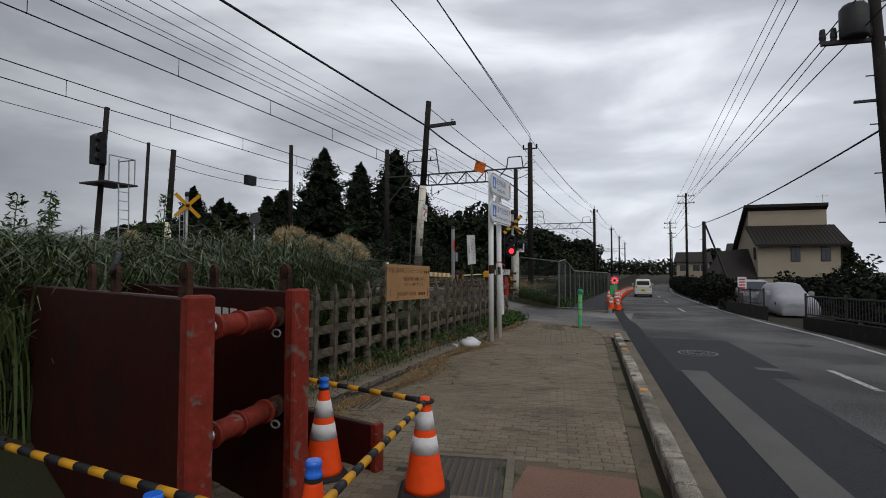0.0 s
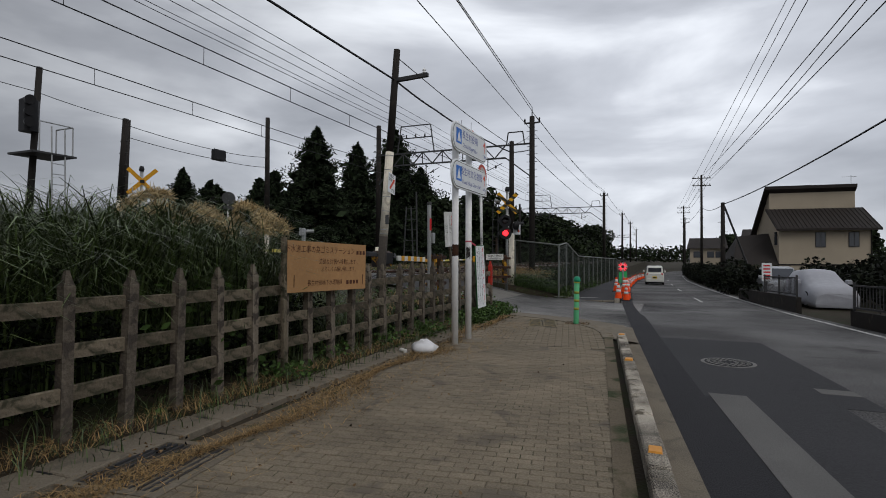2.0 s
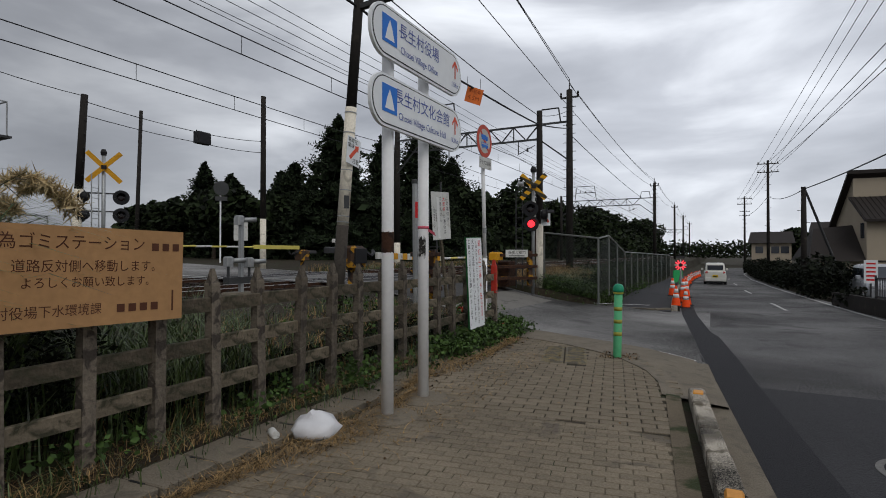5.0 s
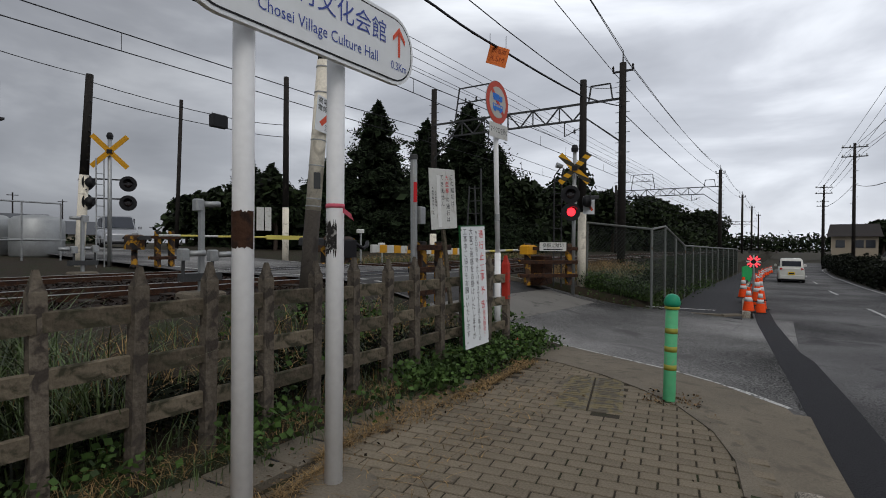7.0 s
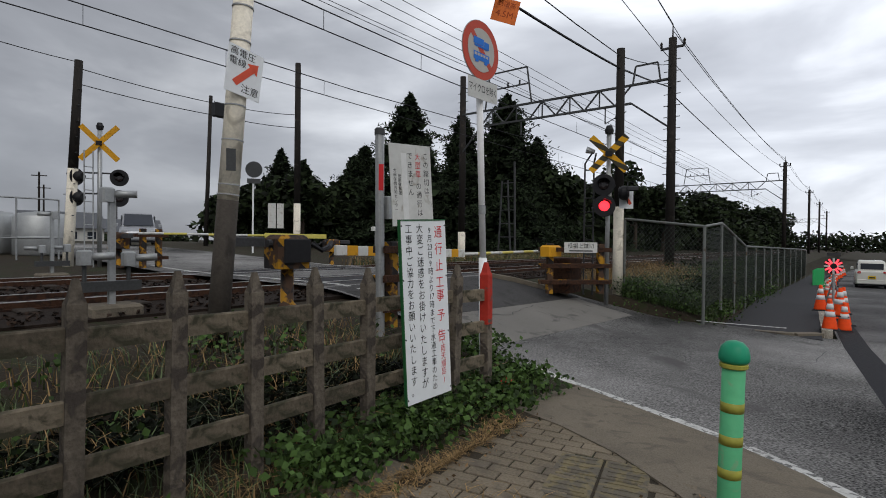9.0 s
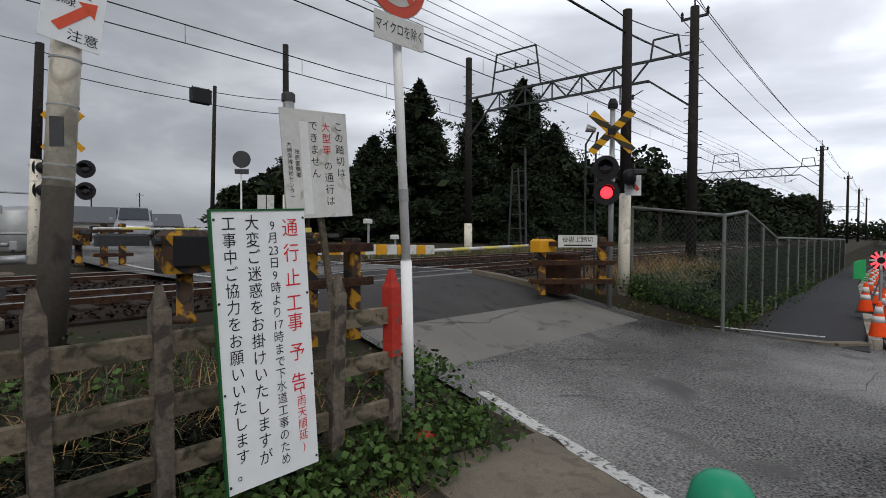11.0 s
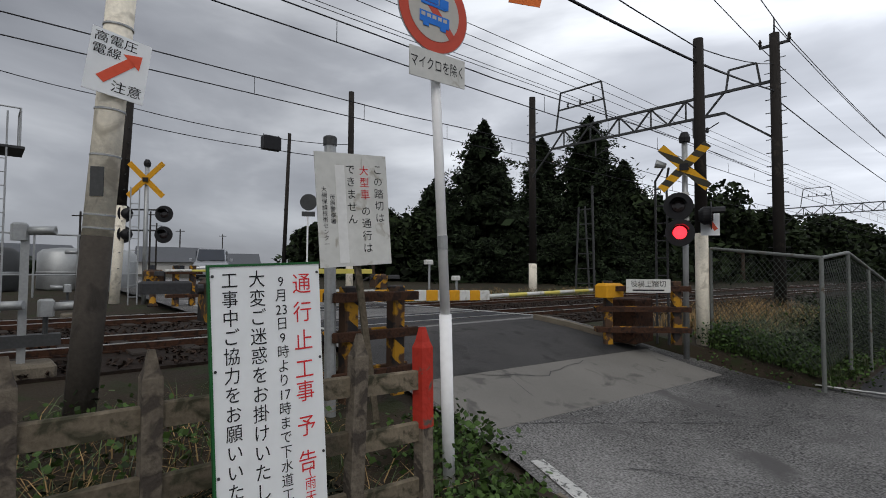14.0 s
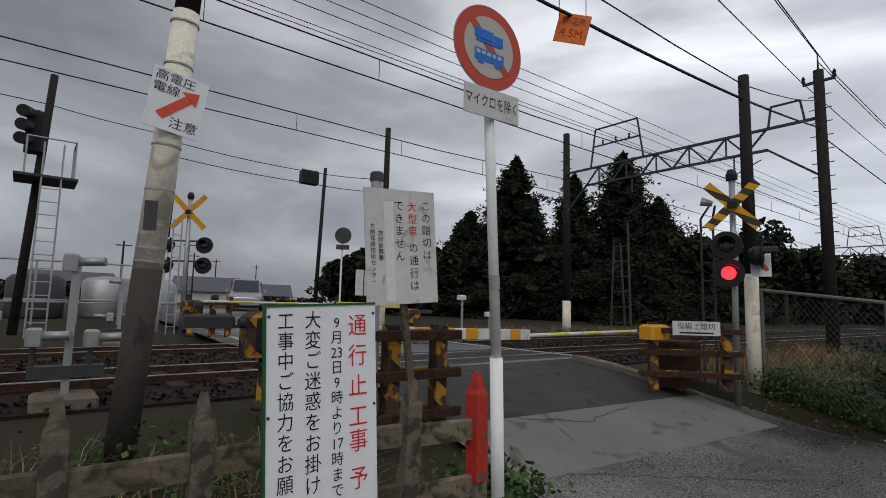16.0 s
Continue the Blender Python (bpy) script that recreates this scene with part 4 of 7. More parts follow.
# high-voltage pole with its warning plate
hv = thing("utility_pole", "leaning concrete railway pole, dark foot and banded pale middle", "pole")
hp = lambda z: Vector((-6.73 + 0.048 * z, 15.465 + 0.05 * z, z))
part("foot", Shape().rod(hp(0.3), hp(1.9), 0.108, 0.104, 18), M_polefoot, hv, "dark tarred foot", True)
part("sleeve", Shape().rod(hp(1.9), hp(3.95), 0.103, 0.098, 18), M_pole, hv, "pale sleeve with steel bands", True)
part("shaft", Shape().rod(hp(3.95), hp(6.48), 0.092, 0.08, 18), M_poledark, hv, "", True)
for z in (1.95, 2.05, 2.5, 2.85, 3.5, 3.85):
    part("band", Shape().rod(hp(z), hp(z + 0.014), 0.107, 0.107, 18), M_galv, hv)
part("tag", Shape().box((-0.045, -0.11, 0.098), (0.045, 0.11, 0.108), facing(hp(2.3).x, hp(2.3).y, 2.3, 60)), M_gantry, hv, "grey number tag")
part("crossarm", Shape().beam(hp(5.72), hp(5.72) + Vector((0.92, -0.08, 0.0)), 0.09, 0.09), M_steel_dark, hv)
part("insulator", Shape().lathe([(0.02, 0), (0.05, 0.03), (0.03, 0.06), (0.05, 0.09), (0.02, 0.14)], 10, Matrix.Translation(hp(5.75) + Vector((0.82, -0.08, 0)))), M_white_pole, hv)
hvs = thing("warning_sign", "white high-voltage warning plate with a red arrow on the pole", "sign")
hm = facing(-6.46, 15.63, 3.175, 94, roll=-7) @ Matrix.Diagonal((0.85, 0.77, 1, 1))
part("plate", Shape().box((-0.235, -0.31, -0.008), (0.235, 0.31, 0), hm), M_white, hvs)
part("writing", lettering("高電圧", 0.115, hm @ Matrix.Translation((-0.045, 0.225, 0.002))), M_black, hvs)
part("writing", lettering("電線", 0.115, hm @ Matrix.Translation((-0.105, 0.10, 0.002))), M_black, hvs)
part("writing", lettering("注意", 0.125, hm @ Matrix.Translation((0.09, -0.22, 0.002))), M_black, hvs)
am = hm @ Matrix.Translation((0.02, -0.01, 0.002)) @ Matrix.Rotation(radians(50), 4, "Z")
part("arrow", Shape().box((-0.22, -0.042, 0), (0.12, 0.042, 0.002), am).rings([[tuple(am @ Vector(p)) for p in ((0.11, -0.09, z), (0.235, 0, z), (0.11, 0.09, z))] for z in (0.0, 0.002)]), M_arrow, hvs, "red arrow")

# round prohibition sign
rs = thing("traffic_sign", "round no-large-vehicles sign on a white post with a plate", "road sign")
part("post", Shape().rod((-4.79, 17.50, -0.1), (-4.76, 17.42, 1.33), 0.045, 0.045, 16), M_white_pole, rs, "", True)
part("upper_post", Shape().rod((-4.76, 17.42, 1.33), (-4.74, 17.25, 3.75), 0.036, 0.036, 16), M_white_pole, rs, "", True)
part("post_band", Shape().rod((-4.752, 17.386, 1.80), (-4.752, 17.379, 1.90), 0.038, 0.038, 14), M_galv, rs, "grey sticker on the post")
sm = facing(-4.69, 17.24, 3.49, 86, roll=-1)
part("disc", Shape().disc(0.30, -0.004, 40, sm, 0.004), M_signred, rs, "faded red rim")
part("face", Shape().disc(0.222, 0.0, 40, sm, 0.003), M_greyface, rs)
part("rim", Shape().disc(0.307, -0.010, 40, sm, 0.006), M_galv, rs)
slash = sm @ Matrix.Rotation(radians(-45), 4, "Z")
part("slash", Shape().box((-0.225, -0.03, 0.003), (0.225, 0.03, 0.005), slash), M_signred, rs)
lorry = Shape()
lorry.box((-0.135, 0.045, 0.005), (0.03, 0.115, 0.008), sm).box((0.04, 0.03, 0.005), (0.12, 0.10, 0.008), sm).box((-0.12, 0.02, 0.005), (0.10, 0.04, 0.008), sm)
part("lorry_symbol", lorry, M_blue, rs, "blue lorry shape")
bus = Shape()
bus.box((-0.13, -0.11, 0.005), (0.13, -0.03, 0.008), sm).box((-0.10, -0.135, 0.005), (-0.05, -0.11, 0.008), sm).box((0.05, -0.135, 0.005), (0.10, -0.11, 0.008), sm)
part("bus_symbol", bus, M_blue, rs, "blue bus shape")
win = Shape()
for i in range(5):
    win.box((-0.118 + i * 0.048, -0.068, 0.008), (-0.084 + i * 0.048, -0.042, 0.009), sm)
part("bus_symbol_windows", win, M_greyface, rs)
mm = facing(-4.68, 17.27, 3.085, 86, roll=0) @ Matrix.Diagonal((0.98, 0.94, 1, 1))
part("plate", Shape().box((-0.25, -0.11, -0.008), (0.25, 0.11, 0), mm), M_white_old, rs)
part("writing", lettering("マイクロを除く", 0.072, mm @ Matrix.Translation((0, 0, 0.002)) @ Matrix.Diagonal((0.98, 1.5, 1, 1))), M_black, rs)

# village guide sign on two posts
gs = thing("guide_sign", "two white village guide panels on a pair of white posts", "guide sign")
for y in (12.16, 12.79):
    post = part("post", Shape().rod((-3.48, y, -0.05), (-3.48, y, 3.55), 0.053, 0.053, 20), M_white_pole, gs, "", True)
    # ragged patch where old tape has torn off, brown on one post and black on the other
    rp = random.Random(int(y * 100))
    far_post = y > 12.5
    a0, a1, z0, z1, rag = (-118, -35, 1.39, 1.57, 0.03) if far_post else (-135, 25, 1.42, 1.60, 0.008)
    rim = []
    for i in range(19):
        a = math.radians(a0 + (a1 - a0) * i / 18)
        rim.append((-3.48 + 0.0545 * math.cos(a), y + 0.0545 * math.sin(a), z0 + rp.uniform(-rag, rag), z1 + rp.uniform(-rag, rag)))
    patch = Shape()
    for p, q in zip(rim, rim[1:]):
        patch.quad((p[0], p[1], p[2]), (q[0], q[1], q[2]), (q[0], q[1], q[3]), (p[0], p[1], p[3]))
    part("torn_patch", patch, M_tape_black if far_post else M_rusty, post, "black tape residue" if far_post else "rust-brown worn patch")
    if far_post:
        part("tape", Shape().rod((-3.48, y, 1.655), (-3.48, y, 1.68), 0.0555, 0.0555, 20).quad((-3.43, y + 0.01, 1.66), (-3.36, y + 0.01, 1.62), (-3.35, y + 0.02, 1.58), (-3.43, y + 0.01, 1.63)), M_tape_pink, post, "pink marking tape tied round the post", True)
    part("footing", Shape().lathe([(0.28, -0.06), (0.27, 0.005), (0.20, 0.02), (0.06, 0.03)], 12, Matrix.Translation((-3.48, y, 0))), M_concrete, gs, "round concrete footing")
for z, jp, en, km in ((3.27, "長生村役場", "Chosei Village Office", "1.5Km"), (2.69, "長生村文化会館", "Chosei Village Culture Hall", "0.3Km")):
    gm = facing(-3.36, 12.56, z, 89)
    pl = rounded_plate(1.62, 0.44, 0.2, 0.03)
    me = pl.mesh("panel")
    me.transform(gm)
    panel = part("panel", me, M_white, gs)
    ring = rounded_plate(1.58, 0.40, 0.185, 0.001)
    inner = rounded_plate(1.56, 0.38, 0.175, 0.001)
    me1 = ring.mesh("border")
    me1.transform(gm @ Matrix.Translation((0, 0, 0.0025)))
    part("border", me1, M_black, panel, "thin dark border")
    me2 = inner.mesh("face")
    me2.transform(gm @ Matrix.Translation((0, 0, 0.0045)))
    part("face", me2, M_white, panel)
    g2 = gm @ Matrix.Translation((0, 0, 0.007))
    part("emblem", Shape().box((-0.66, -0.10, -0.001), (-0.44, 0.13, 0.001), g2), M_blue, panel, "blue square emblem")
    part("emblem_figure", Shape().rings([[tuple(g2 @ Vector((-0.55 + a, -0.07 + b, c))) for a, b in ((-0.07, 0), (0.07, 0), (0.035, 0.10), (0, 0.17), (-0.035, 0.10))] for c in (0.001, 0.002)]), M_white, panel)
    part("writing", lettering(jp, 0.145, g2 @ Matrix.Translation((0.03 if len(jp) > 5 else -0.05, 0.065, 0))), M_bluetext, panel)
    part("writing", lettering(en, 0.092, g2 @ Matrix.Translation((0.02 if len(jp) > 5 else -0.05, -0.095, 0)) @ Matrix.Diagonal((0.86, 1, 1, 1))), M_bluetext, panel)
    part("writing", lettering(km, 0.075, g2 @ Matrix.Translation((0.655, -0.105, 0)) @ Matrix.Diagonal((0.8, 1, 1, 1))), M_bluetext, panel)
    part("arrow", Shape().box((0.645, -0.04, 0), (0.665, 0.11, 0.002), g2).rings([[tuple(g2 @ Vector((0.655 + a, 0.05 + b, c))) for a, b in ((0.06, 0.0), (0.06, 0.03), (0.0, 0.10), (-0.06, 0.03), (-0.06, 0.0), (0.0, 0.065))] for c in (0.0, 0.002)]), M_arrow, panel, "red arrow")

# plywood sign hung on the fence
pb = thing("plywood_board", "plywood board with handwritten brown characters on the fence", "sign board")
bm_ = facing(-4.33, 10.0, 1.275, 86, roll=-1) @ Matrix.Diagonal((0.89, 1.0, 1, 1))
part("panel", Shape().box((-0.86, -0.30, -0.012), (0.86, 0.30, 0), bm_), M_ply, pb)
bt = lambda x, y: bm_ @ Matrix.Translation((x, y, 0.002))
for text, size, x, y in (("下水道工事の為ゴミステーション", 0.098, -0.17, 0.2), ("道路反対側へ移動します。", 0.078, 0.22, 0.06), ("よろしくお願い致します。", 0.07, 0.22, -0.035), ("長生村役場下水環境課", 0.075, -0.1, -0.2)):
    part("writing", lettering(text, size, bt(x, y)), M_marker, pb, "handwritten dark brown characters")
for x in (0.64, 0.72, 0.80):
    part("writing", Shape().box((x - 0.025, 0.165, 0.001), (x + 0.025, 0.215, 0.003), bm_), M_marker, pb)
for x in (0.40, 0.48, 0.56, 0.64):
    part("writing", Shape().box((x - 0.026, -0.225, 0.001), (x + 0.026, -0.175, 0.003), bm_), M_marker, pb)
for x in (-0.73, 0.78):
    part("writing", Shape().box((x - 0.006, -0.24, 0.001), (x + 0.006, -0.10, 0.003), bm_), M_marker, pb)
part("stake", Shape().beam((-4.40, 9.22, 0.0), (-4.40, 9.20, 1.62), 0.04, 0.06), M_rail_w, pb, "dark wooden stake")

# height limit sign over the crossing
lim = thing("height_limit_sign", "small orange height-limit plate hung from a span wire", "sign")
lm = facing(-6.18, 20.14, 5.33, 40, roll=-14)
part("plate", Shape().box((-0.21, -0.20, -0.008), (0.21, 0.20, 0), lm), M_orange, lim)
part("writing", lettering("制限高", 0.105, lm @ Matrix.Translation((0, 0.095, 0.002))), material("dark_orange_ink", (0.30, 0.05, 0.01), 0.6, bump=0.0), lim)
part("writing", lettering("4.5M", 0.15, lm @ Matrix.Translation((0, -0.07, 0.002))), bpy.data.materials["dark_orange_ink"], lim)
part("hanger", Shape().rod((-6.3, 20.02, 5.5), (-6.3, 20.02, 5.78), 0.006, None, 5).rod((-6.06, 20.27, 5.42), (-6.06, 20.27, 5.76), 0.006, None, 5), M_wire, lim)

# bollard
bo = thing("bollard", "green rubber bollard with dark green cap, sunk in the paving", "bollard", at=pose(-2.12, 15.76, 0, 0, 1.2, 0))
part("body", Shape().lathe([(0.052, 0), (0.055, 0.02), (0.055, 0.88)], 20), M_green, bo, "", True)
part("cap", Shape().lathe([(0.058, 0.89), (0.072, 0.905), (0.074, 0.93), (0.064, 0.972), (0.04, 0.998), (0.012, 1.006)], 20), M_greencap, bo, "domed dark green cap", True)
part("cap_band", Shape().lathe([(0.062, 0.865), (0.067, 0.87), (0.067, 0.885), (0.062, 0.89)], 20), M_olive, bo)
for z in (0.30, 0.47, 0.64):
    part("band", Shape().lathe([(0.0565, z), (0.0565, z + 0.05)], 20), M_olive, bo, "faded amber band", True)

# plastic bag lying by the fence
bag = Shape()
rngb = random.Random(5)
rings = []
for j, (r, z) in enumerate(((0.11, 0.0), (0.16, 0.03), (0.17, 0.08), (0.13, 0.13), (0.07, 0.155), (0.045, 0.19))):
    rings.append([((r * (1 + rngb.uniform(-0.2, 0.2))) * math.cos(a) * 1.15, (r * (1 + rngb.uniform(-0.2, 0.2))) * math.sin(a), z * (1 + rngb.uniform(-0.1, 0.15))) for a in [2 * math.pi * i / 14 for i in range(14)]])
single("plastic_bag", bag.rings(rings), M_bag, "crumpled white plastic bag lying on the dirt strip", "plastic bag", at=(-3.72, 11.52, -0.01), smooth=True)


single("drinks_can", Shape().lathe([(0.02, 0), (0.033, 0.008), (0.032, 0.06), (0.028, 0.085), (0.033, 0.12), (0.024, 0.128)], 14, pose(0, 0, 0.033, 90, 0, 60)), M_white_old, "crushed white drinks can lying by the fence", "drinks can", at=(-4.02, 11.35, 0.0), smooth=True)


# ---- roadworks: trench shield, cones, bars ----
DIRX, DIRY = -0.94, 0.342
shield = thing("trench_shield", "oxide-red steel trench shield with two plates and struts", "trench shield")
turn = math.atan2(-DIRY, -DIRX)


def panel_frame(x, y):
    """X runs from the near end back along the plate."""
    return Matrix(((DIRX, -DIRY, 0, x), (DIRY, DIRX, 0, y), (0, 0, 1, 0), (0, 0, 0, 1)))


for x, y, side in ((-2.33, 3.51, -1), (-2.43, 4.35, 1)):
    pm = panel_frame(x, y)
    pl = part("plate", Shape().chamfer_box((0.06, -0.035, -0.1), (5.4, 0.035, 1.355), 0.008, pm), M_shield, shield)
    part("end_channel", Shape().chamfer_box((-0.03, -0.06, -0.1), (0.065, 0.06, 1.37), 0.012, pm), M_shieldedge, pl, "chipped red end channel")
    for k in (0.10, 1.05, 1.5):
        part("lug", Shape().box((k, -0.012, 1.25), (k + 0.10, 0.012, 1.47), pm).lathe([(0.05, -0.012), (0.05, 0.012)], 16, pm @ Matrix.Translation((k + 0.05, 0, 1.47)) @ Matrix.Rotation(radians(90), 4, "X")), M_rusty, pl, "rusty lifting lug")
part("hook", Shape().path([panel_frame(-2.33, 3.51) @ Vector((1.12, 0.03 * math.sin(k), 1.52 + 0.055 * math.cos(k))) + Vector((0.05 * math.sin(k), 0.02 * math.cos(k), 0)) for k in [i * 0.55 for i in range(10)]], 0.016, 6), M_steel_dark, shield, "dark lifting hook")
for z in (1.2, 0.67):
    for k in (0.16, 2.6):
        a = panel_frame(-2.33, 3.51) @ Vector((k, 0, z))
        b = panel_frame(-2.43, 4.35) @ Vector((k, 0, z))
        st = part("strut", Shape().rod(a.lerp(b, 0.22), a.lerp(b, 0.78), 0.055, None, 16).rod(a.lerp(b, 0.46), a.lerp(b, 0.485), 0.068, None, 16).rod(a.lerp(b, 0.75), a.lerp(b, 0.78), 0.068, None, 16).rod(a.lerp(b, 0.22), a.lerp(b, 0.25), 0.068, None, 16), M_shieldedge, shield, "red screw strut", True)
        part("screw_shaft", Shape().rod(a, b, 0.034, None, 12), M_chrome, st, "bright steel shaft", True)
        for k0, k1 in ((0.04, 0.1), (0.88, 0.97)):
            part("collar", Shape().rod(a.lerp(b, k0), a.lerp(b, k1), 0.061, None, 14), M_rusty, st, "rusty collar", True)
        part("pin", Shape().path([a.lerp(b, 0.85) + Vector((0.03 * math.cos(t) + 0.03, 0, -0.09 + 0.022 * math.sin(t))) for t in [i * 0.8 for i in range(9)]], 0.006, 5), M_galv, st)
tm = facing(*(panel_frame(-2.43, 4.35) @ Vector((0.85, 0.037, 1.16))), math.degrees(math.atan2(-DIRY, -DIRX)))
part("marking", Shape().box((-0.16, -0.06, 0), (-0.06, 0.06, 0.002), tm).box((-0.03, -0.06, 0), (0.05, 0.06, 0.002), tm).box((0.08, -0.06, 0), (0.17, 0.06, 0.002), tm), M_white_old, shield, "worn white stencilled mark")
low = thing("steel_plank", "low oxide-red steel plank standing on edge", "steel plank")
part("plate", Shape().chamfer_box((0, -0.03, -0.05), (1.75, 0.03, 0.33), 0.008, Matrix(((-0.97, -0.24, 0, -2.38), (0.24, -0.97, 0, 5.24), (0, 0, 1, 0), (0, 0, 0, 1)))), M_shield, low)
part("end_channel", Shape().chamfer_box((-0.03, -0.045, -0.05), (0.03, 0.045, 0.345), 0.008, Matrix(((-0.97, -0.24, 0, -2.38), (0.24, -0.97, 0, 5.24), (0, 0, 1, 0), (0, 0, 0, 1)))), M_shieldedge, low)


def traffic_cone(label, lamp=True):
    c = thing("traffic_cone", label, "traffic cone", "traffic cones")
    part("base", Shape().chamfer_box((-0.19, -0.19, 0), (0.19, 0.19, 0.03), 0.02), M_rubber, c, "black rubber base")
    part("body", Shape().lathe([(0.155, 0.03), (0.15, 0.06), (0.042, 0.66), (0.035, 0.70), (0.02, 0.70)], 24), M_cone, c, "", True)
    for z0, z1 in ((0.30, 0.42), (0.47, 0.60)):
        r = lambda z: 0.15 - 0.108 * (z - 0.06) / 0.60 + 0.002
        part("band", Shape().lathe([(r(z0), z0), (r(z1), z1)], 24), M_coneband, c, "white reflective band", True)
    if lamp:
        part("lamp", Shape().lathe([(0.04, 0.69), (0.04, 0.715), (0.036, 0.72), (0.036, 0.75), (0.04, 0.755), (0.034, 0.775)], 14), M_bluelens, c, "blue flashing lamp", True)
        part("lamp_base", Shape().lathe([(0.042, 0.68), (0.042, 0.70)], 14), M_rubber, c)
    return c


cone_a = traffic_cone("orange traffic cone with white bands on a black base", False)
cone_a.matrix_world = pose(-1.9, 5.02, 0, 0, 0, 20) @ Matrix.Diagonal((0.9, 0.9, 0.9, 1))
cone_b = traffic_cone("orange traffic cone with white bands and blue lamp")
cone_b.matrix_world = pose(-2.7, 5.02, 0, 0, 0, 50) @ Matrix.Diagonal((0.9, 0.9, 0.9, 1))
for x, y in ((-1.79, 3.6), (-2.12, 3.12), (-3.62, 5.22), (-3.85, 5.5)):
    copy_thing(cone_b, pose(x, y, 0.0, 0, 0, x * 70))
copy_thing(cone_a, pose(-3.12, 5.12, 0, 0, 0, 80))
copy_thing(cone_a, pose(-1.62, 3.3, 0, 0, 0, 30))


def cone_bar(a, b, label="yellow and black striped plastic bar resting on cones"):
    a, b = Vector(a), Vector(b)
    t = thing("cone_bar", label, "barrier bar", "cone bars")
    n = 17
    for i in range(n):
        p, q = a.lerp(b, i / n), a.lerp(b, (i + 1) / n)
        part("band", Shape().rod(p, q, 0.019, None, 12), M_black if i % 2 == 0 else M_yellow, t, "", True)
    for e, d in ((a, 1), (b, -1)):
        dirn = (b - a).normalized() * d
        c = e - dirn * 0.045
        ring = [c + Vector((0.05 * math.cos(k), 0.05 * math.sin(k), 0)) for k in [i * 2 * math.pi / 12 for i in range(13)]]
        part("ring", Shape().path(ring, 0.012, 6), M_rubber, t)
    return t


cone_bar((-1.89, 4.98, 0.6), (-1.63, 3.36, 0.6))
cone_bar((-1.95, 5.04, 0.6), (-3.8, 5.5, 0.6))
cone_bar((-1.68, 3.27, 0.6), (-3.45, 3.36, 0.64))

# cones along the far trench
far_cone = traffic_cone("orange traffic cone with white bands beside the road trench", False)
far_cone.matrix_world = pose(-1.95, 26.1, fall(26.1) + 0.12) @ Matrix.Diagonal((0.9, 0.9, 0.9, 1))
for i in range(24):
    y = 27.2 + i * (1.25 + 0.03 * i)
    copy_thing(far_cone, pose(left_edge(y) + 0.18 + 0.08 * math.sin(i * 2.1), y, fall(y) + 0.005, 0, 0, i * 37))
for x, y, z in ((-2.2, 28.6, -0.08), (-1.8, 27.3, -0.05), (-1.75, 28.2, -0.08)):
    copy_thing(far_cone, pose(x, y, z))
ws = thing("warning_lamp", "round works warning lamp with lit red petals on a stand", "warning lamp", at=(0.78, 2.2, -0.05))
part("stand", Shape().rod((-2.75, 27.2, -0.05), (-2.75, 27.2, 0.95), 0.03, None, 8).rod((-2.95, 27.4, -0.05), (-2.75, 27.2, 0.7), 0.02, None, 6).rod((-2.5, 27.4, -0.05), (-2.75, 27.2, 0.7), 0.02, None, 6), M_galv, ws)
wm = facing(-2.75, 27.15, 1.05, 4) @ Matrix.Diagonal((0.8, 0.8, 1, 1))
part("housing", Shape().lathe([(0.24, -0.06), (0.25, 0.0)], 24, wm), M_black, ws)
for i in range(12):
    a = 2 * math.pi * i / 12
    part("petal", Shape().box((0.09, -0.028, 0.004), (0.25, 0.028, 0.014), wm @ Matrix.Rotation(a, 4, "Z")), M_lamp_led if i % 3 else M_white_old, ws)
part("panel", Shape().box((-0.18, 0.32, -0.05), (0.18, 0.42, 0.0), wm), M_steel_dark, ws)
for i, y in enumerate((43.5, 45.0, 47.5)):
    single("site_barrier", Shape().box((-0.55, -0.02, 0.0), (0.55, 0.02, 0.85)).box((-0.6, -0.15, 0), (-0.52, 0.15, 0.05)).box((0.52, -0.15, 0), (0.6, 0.15, 0.05)), M_greennet, "green meshed site barrier beside the cones", "barrier", "site barriers", at=pose(left_edge(y) - 0.35, y, fall(y) + 0.16, 0, 0, 75))


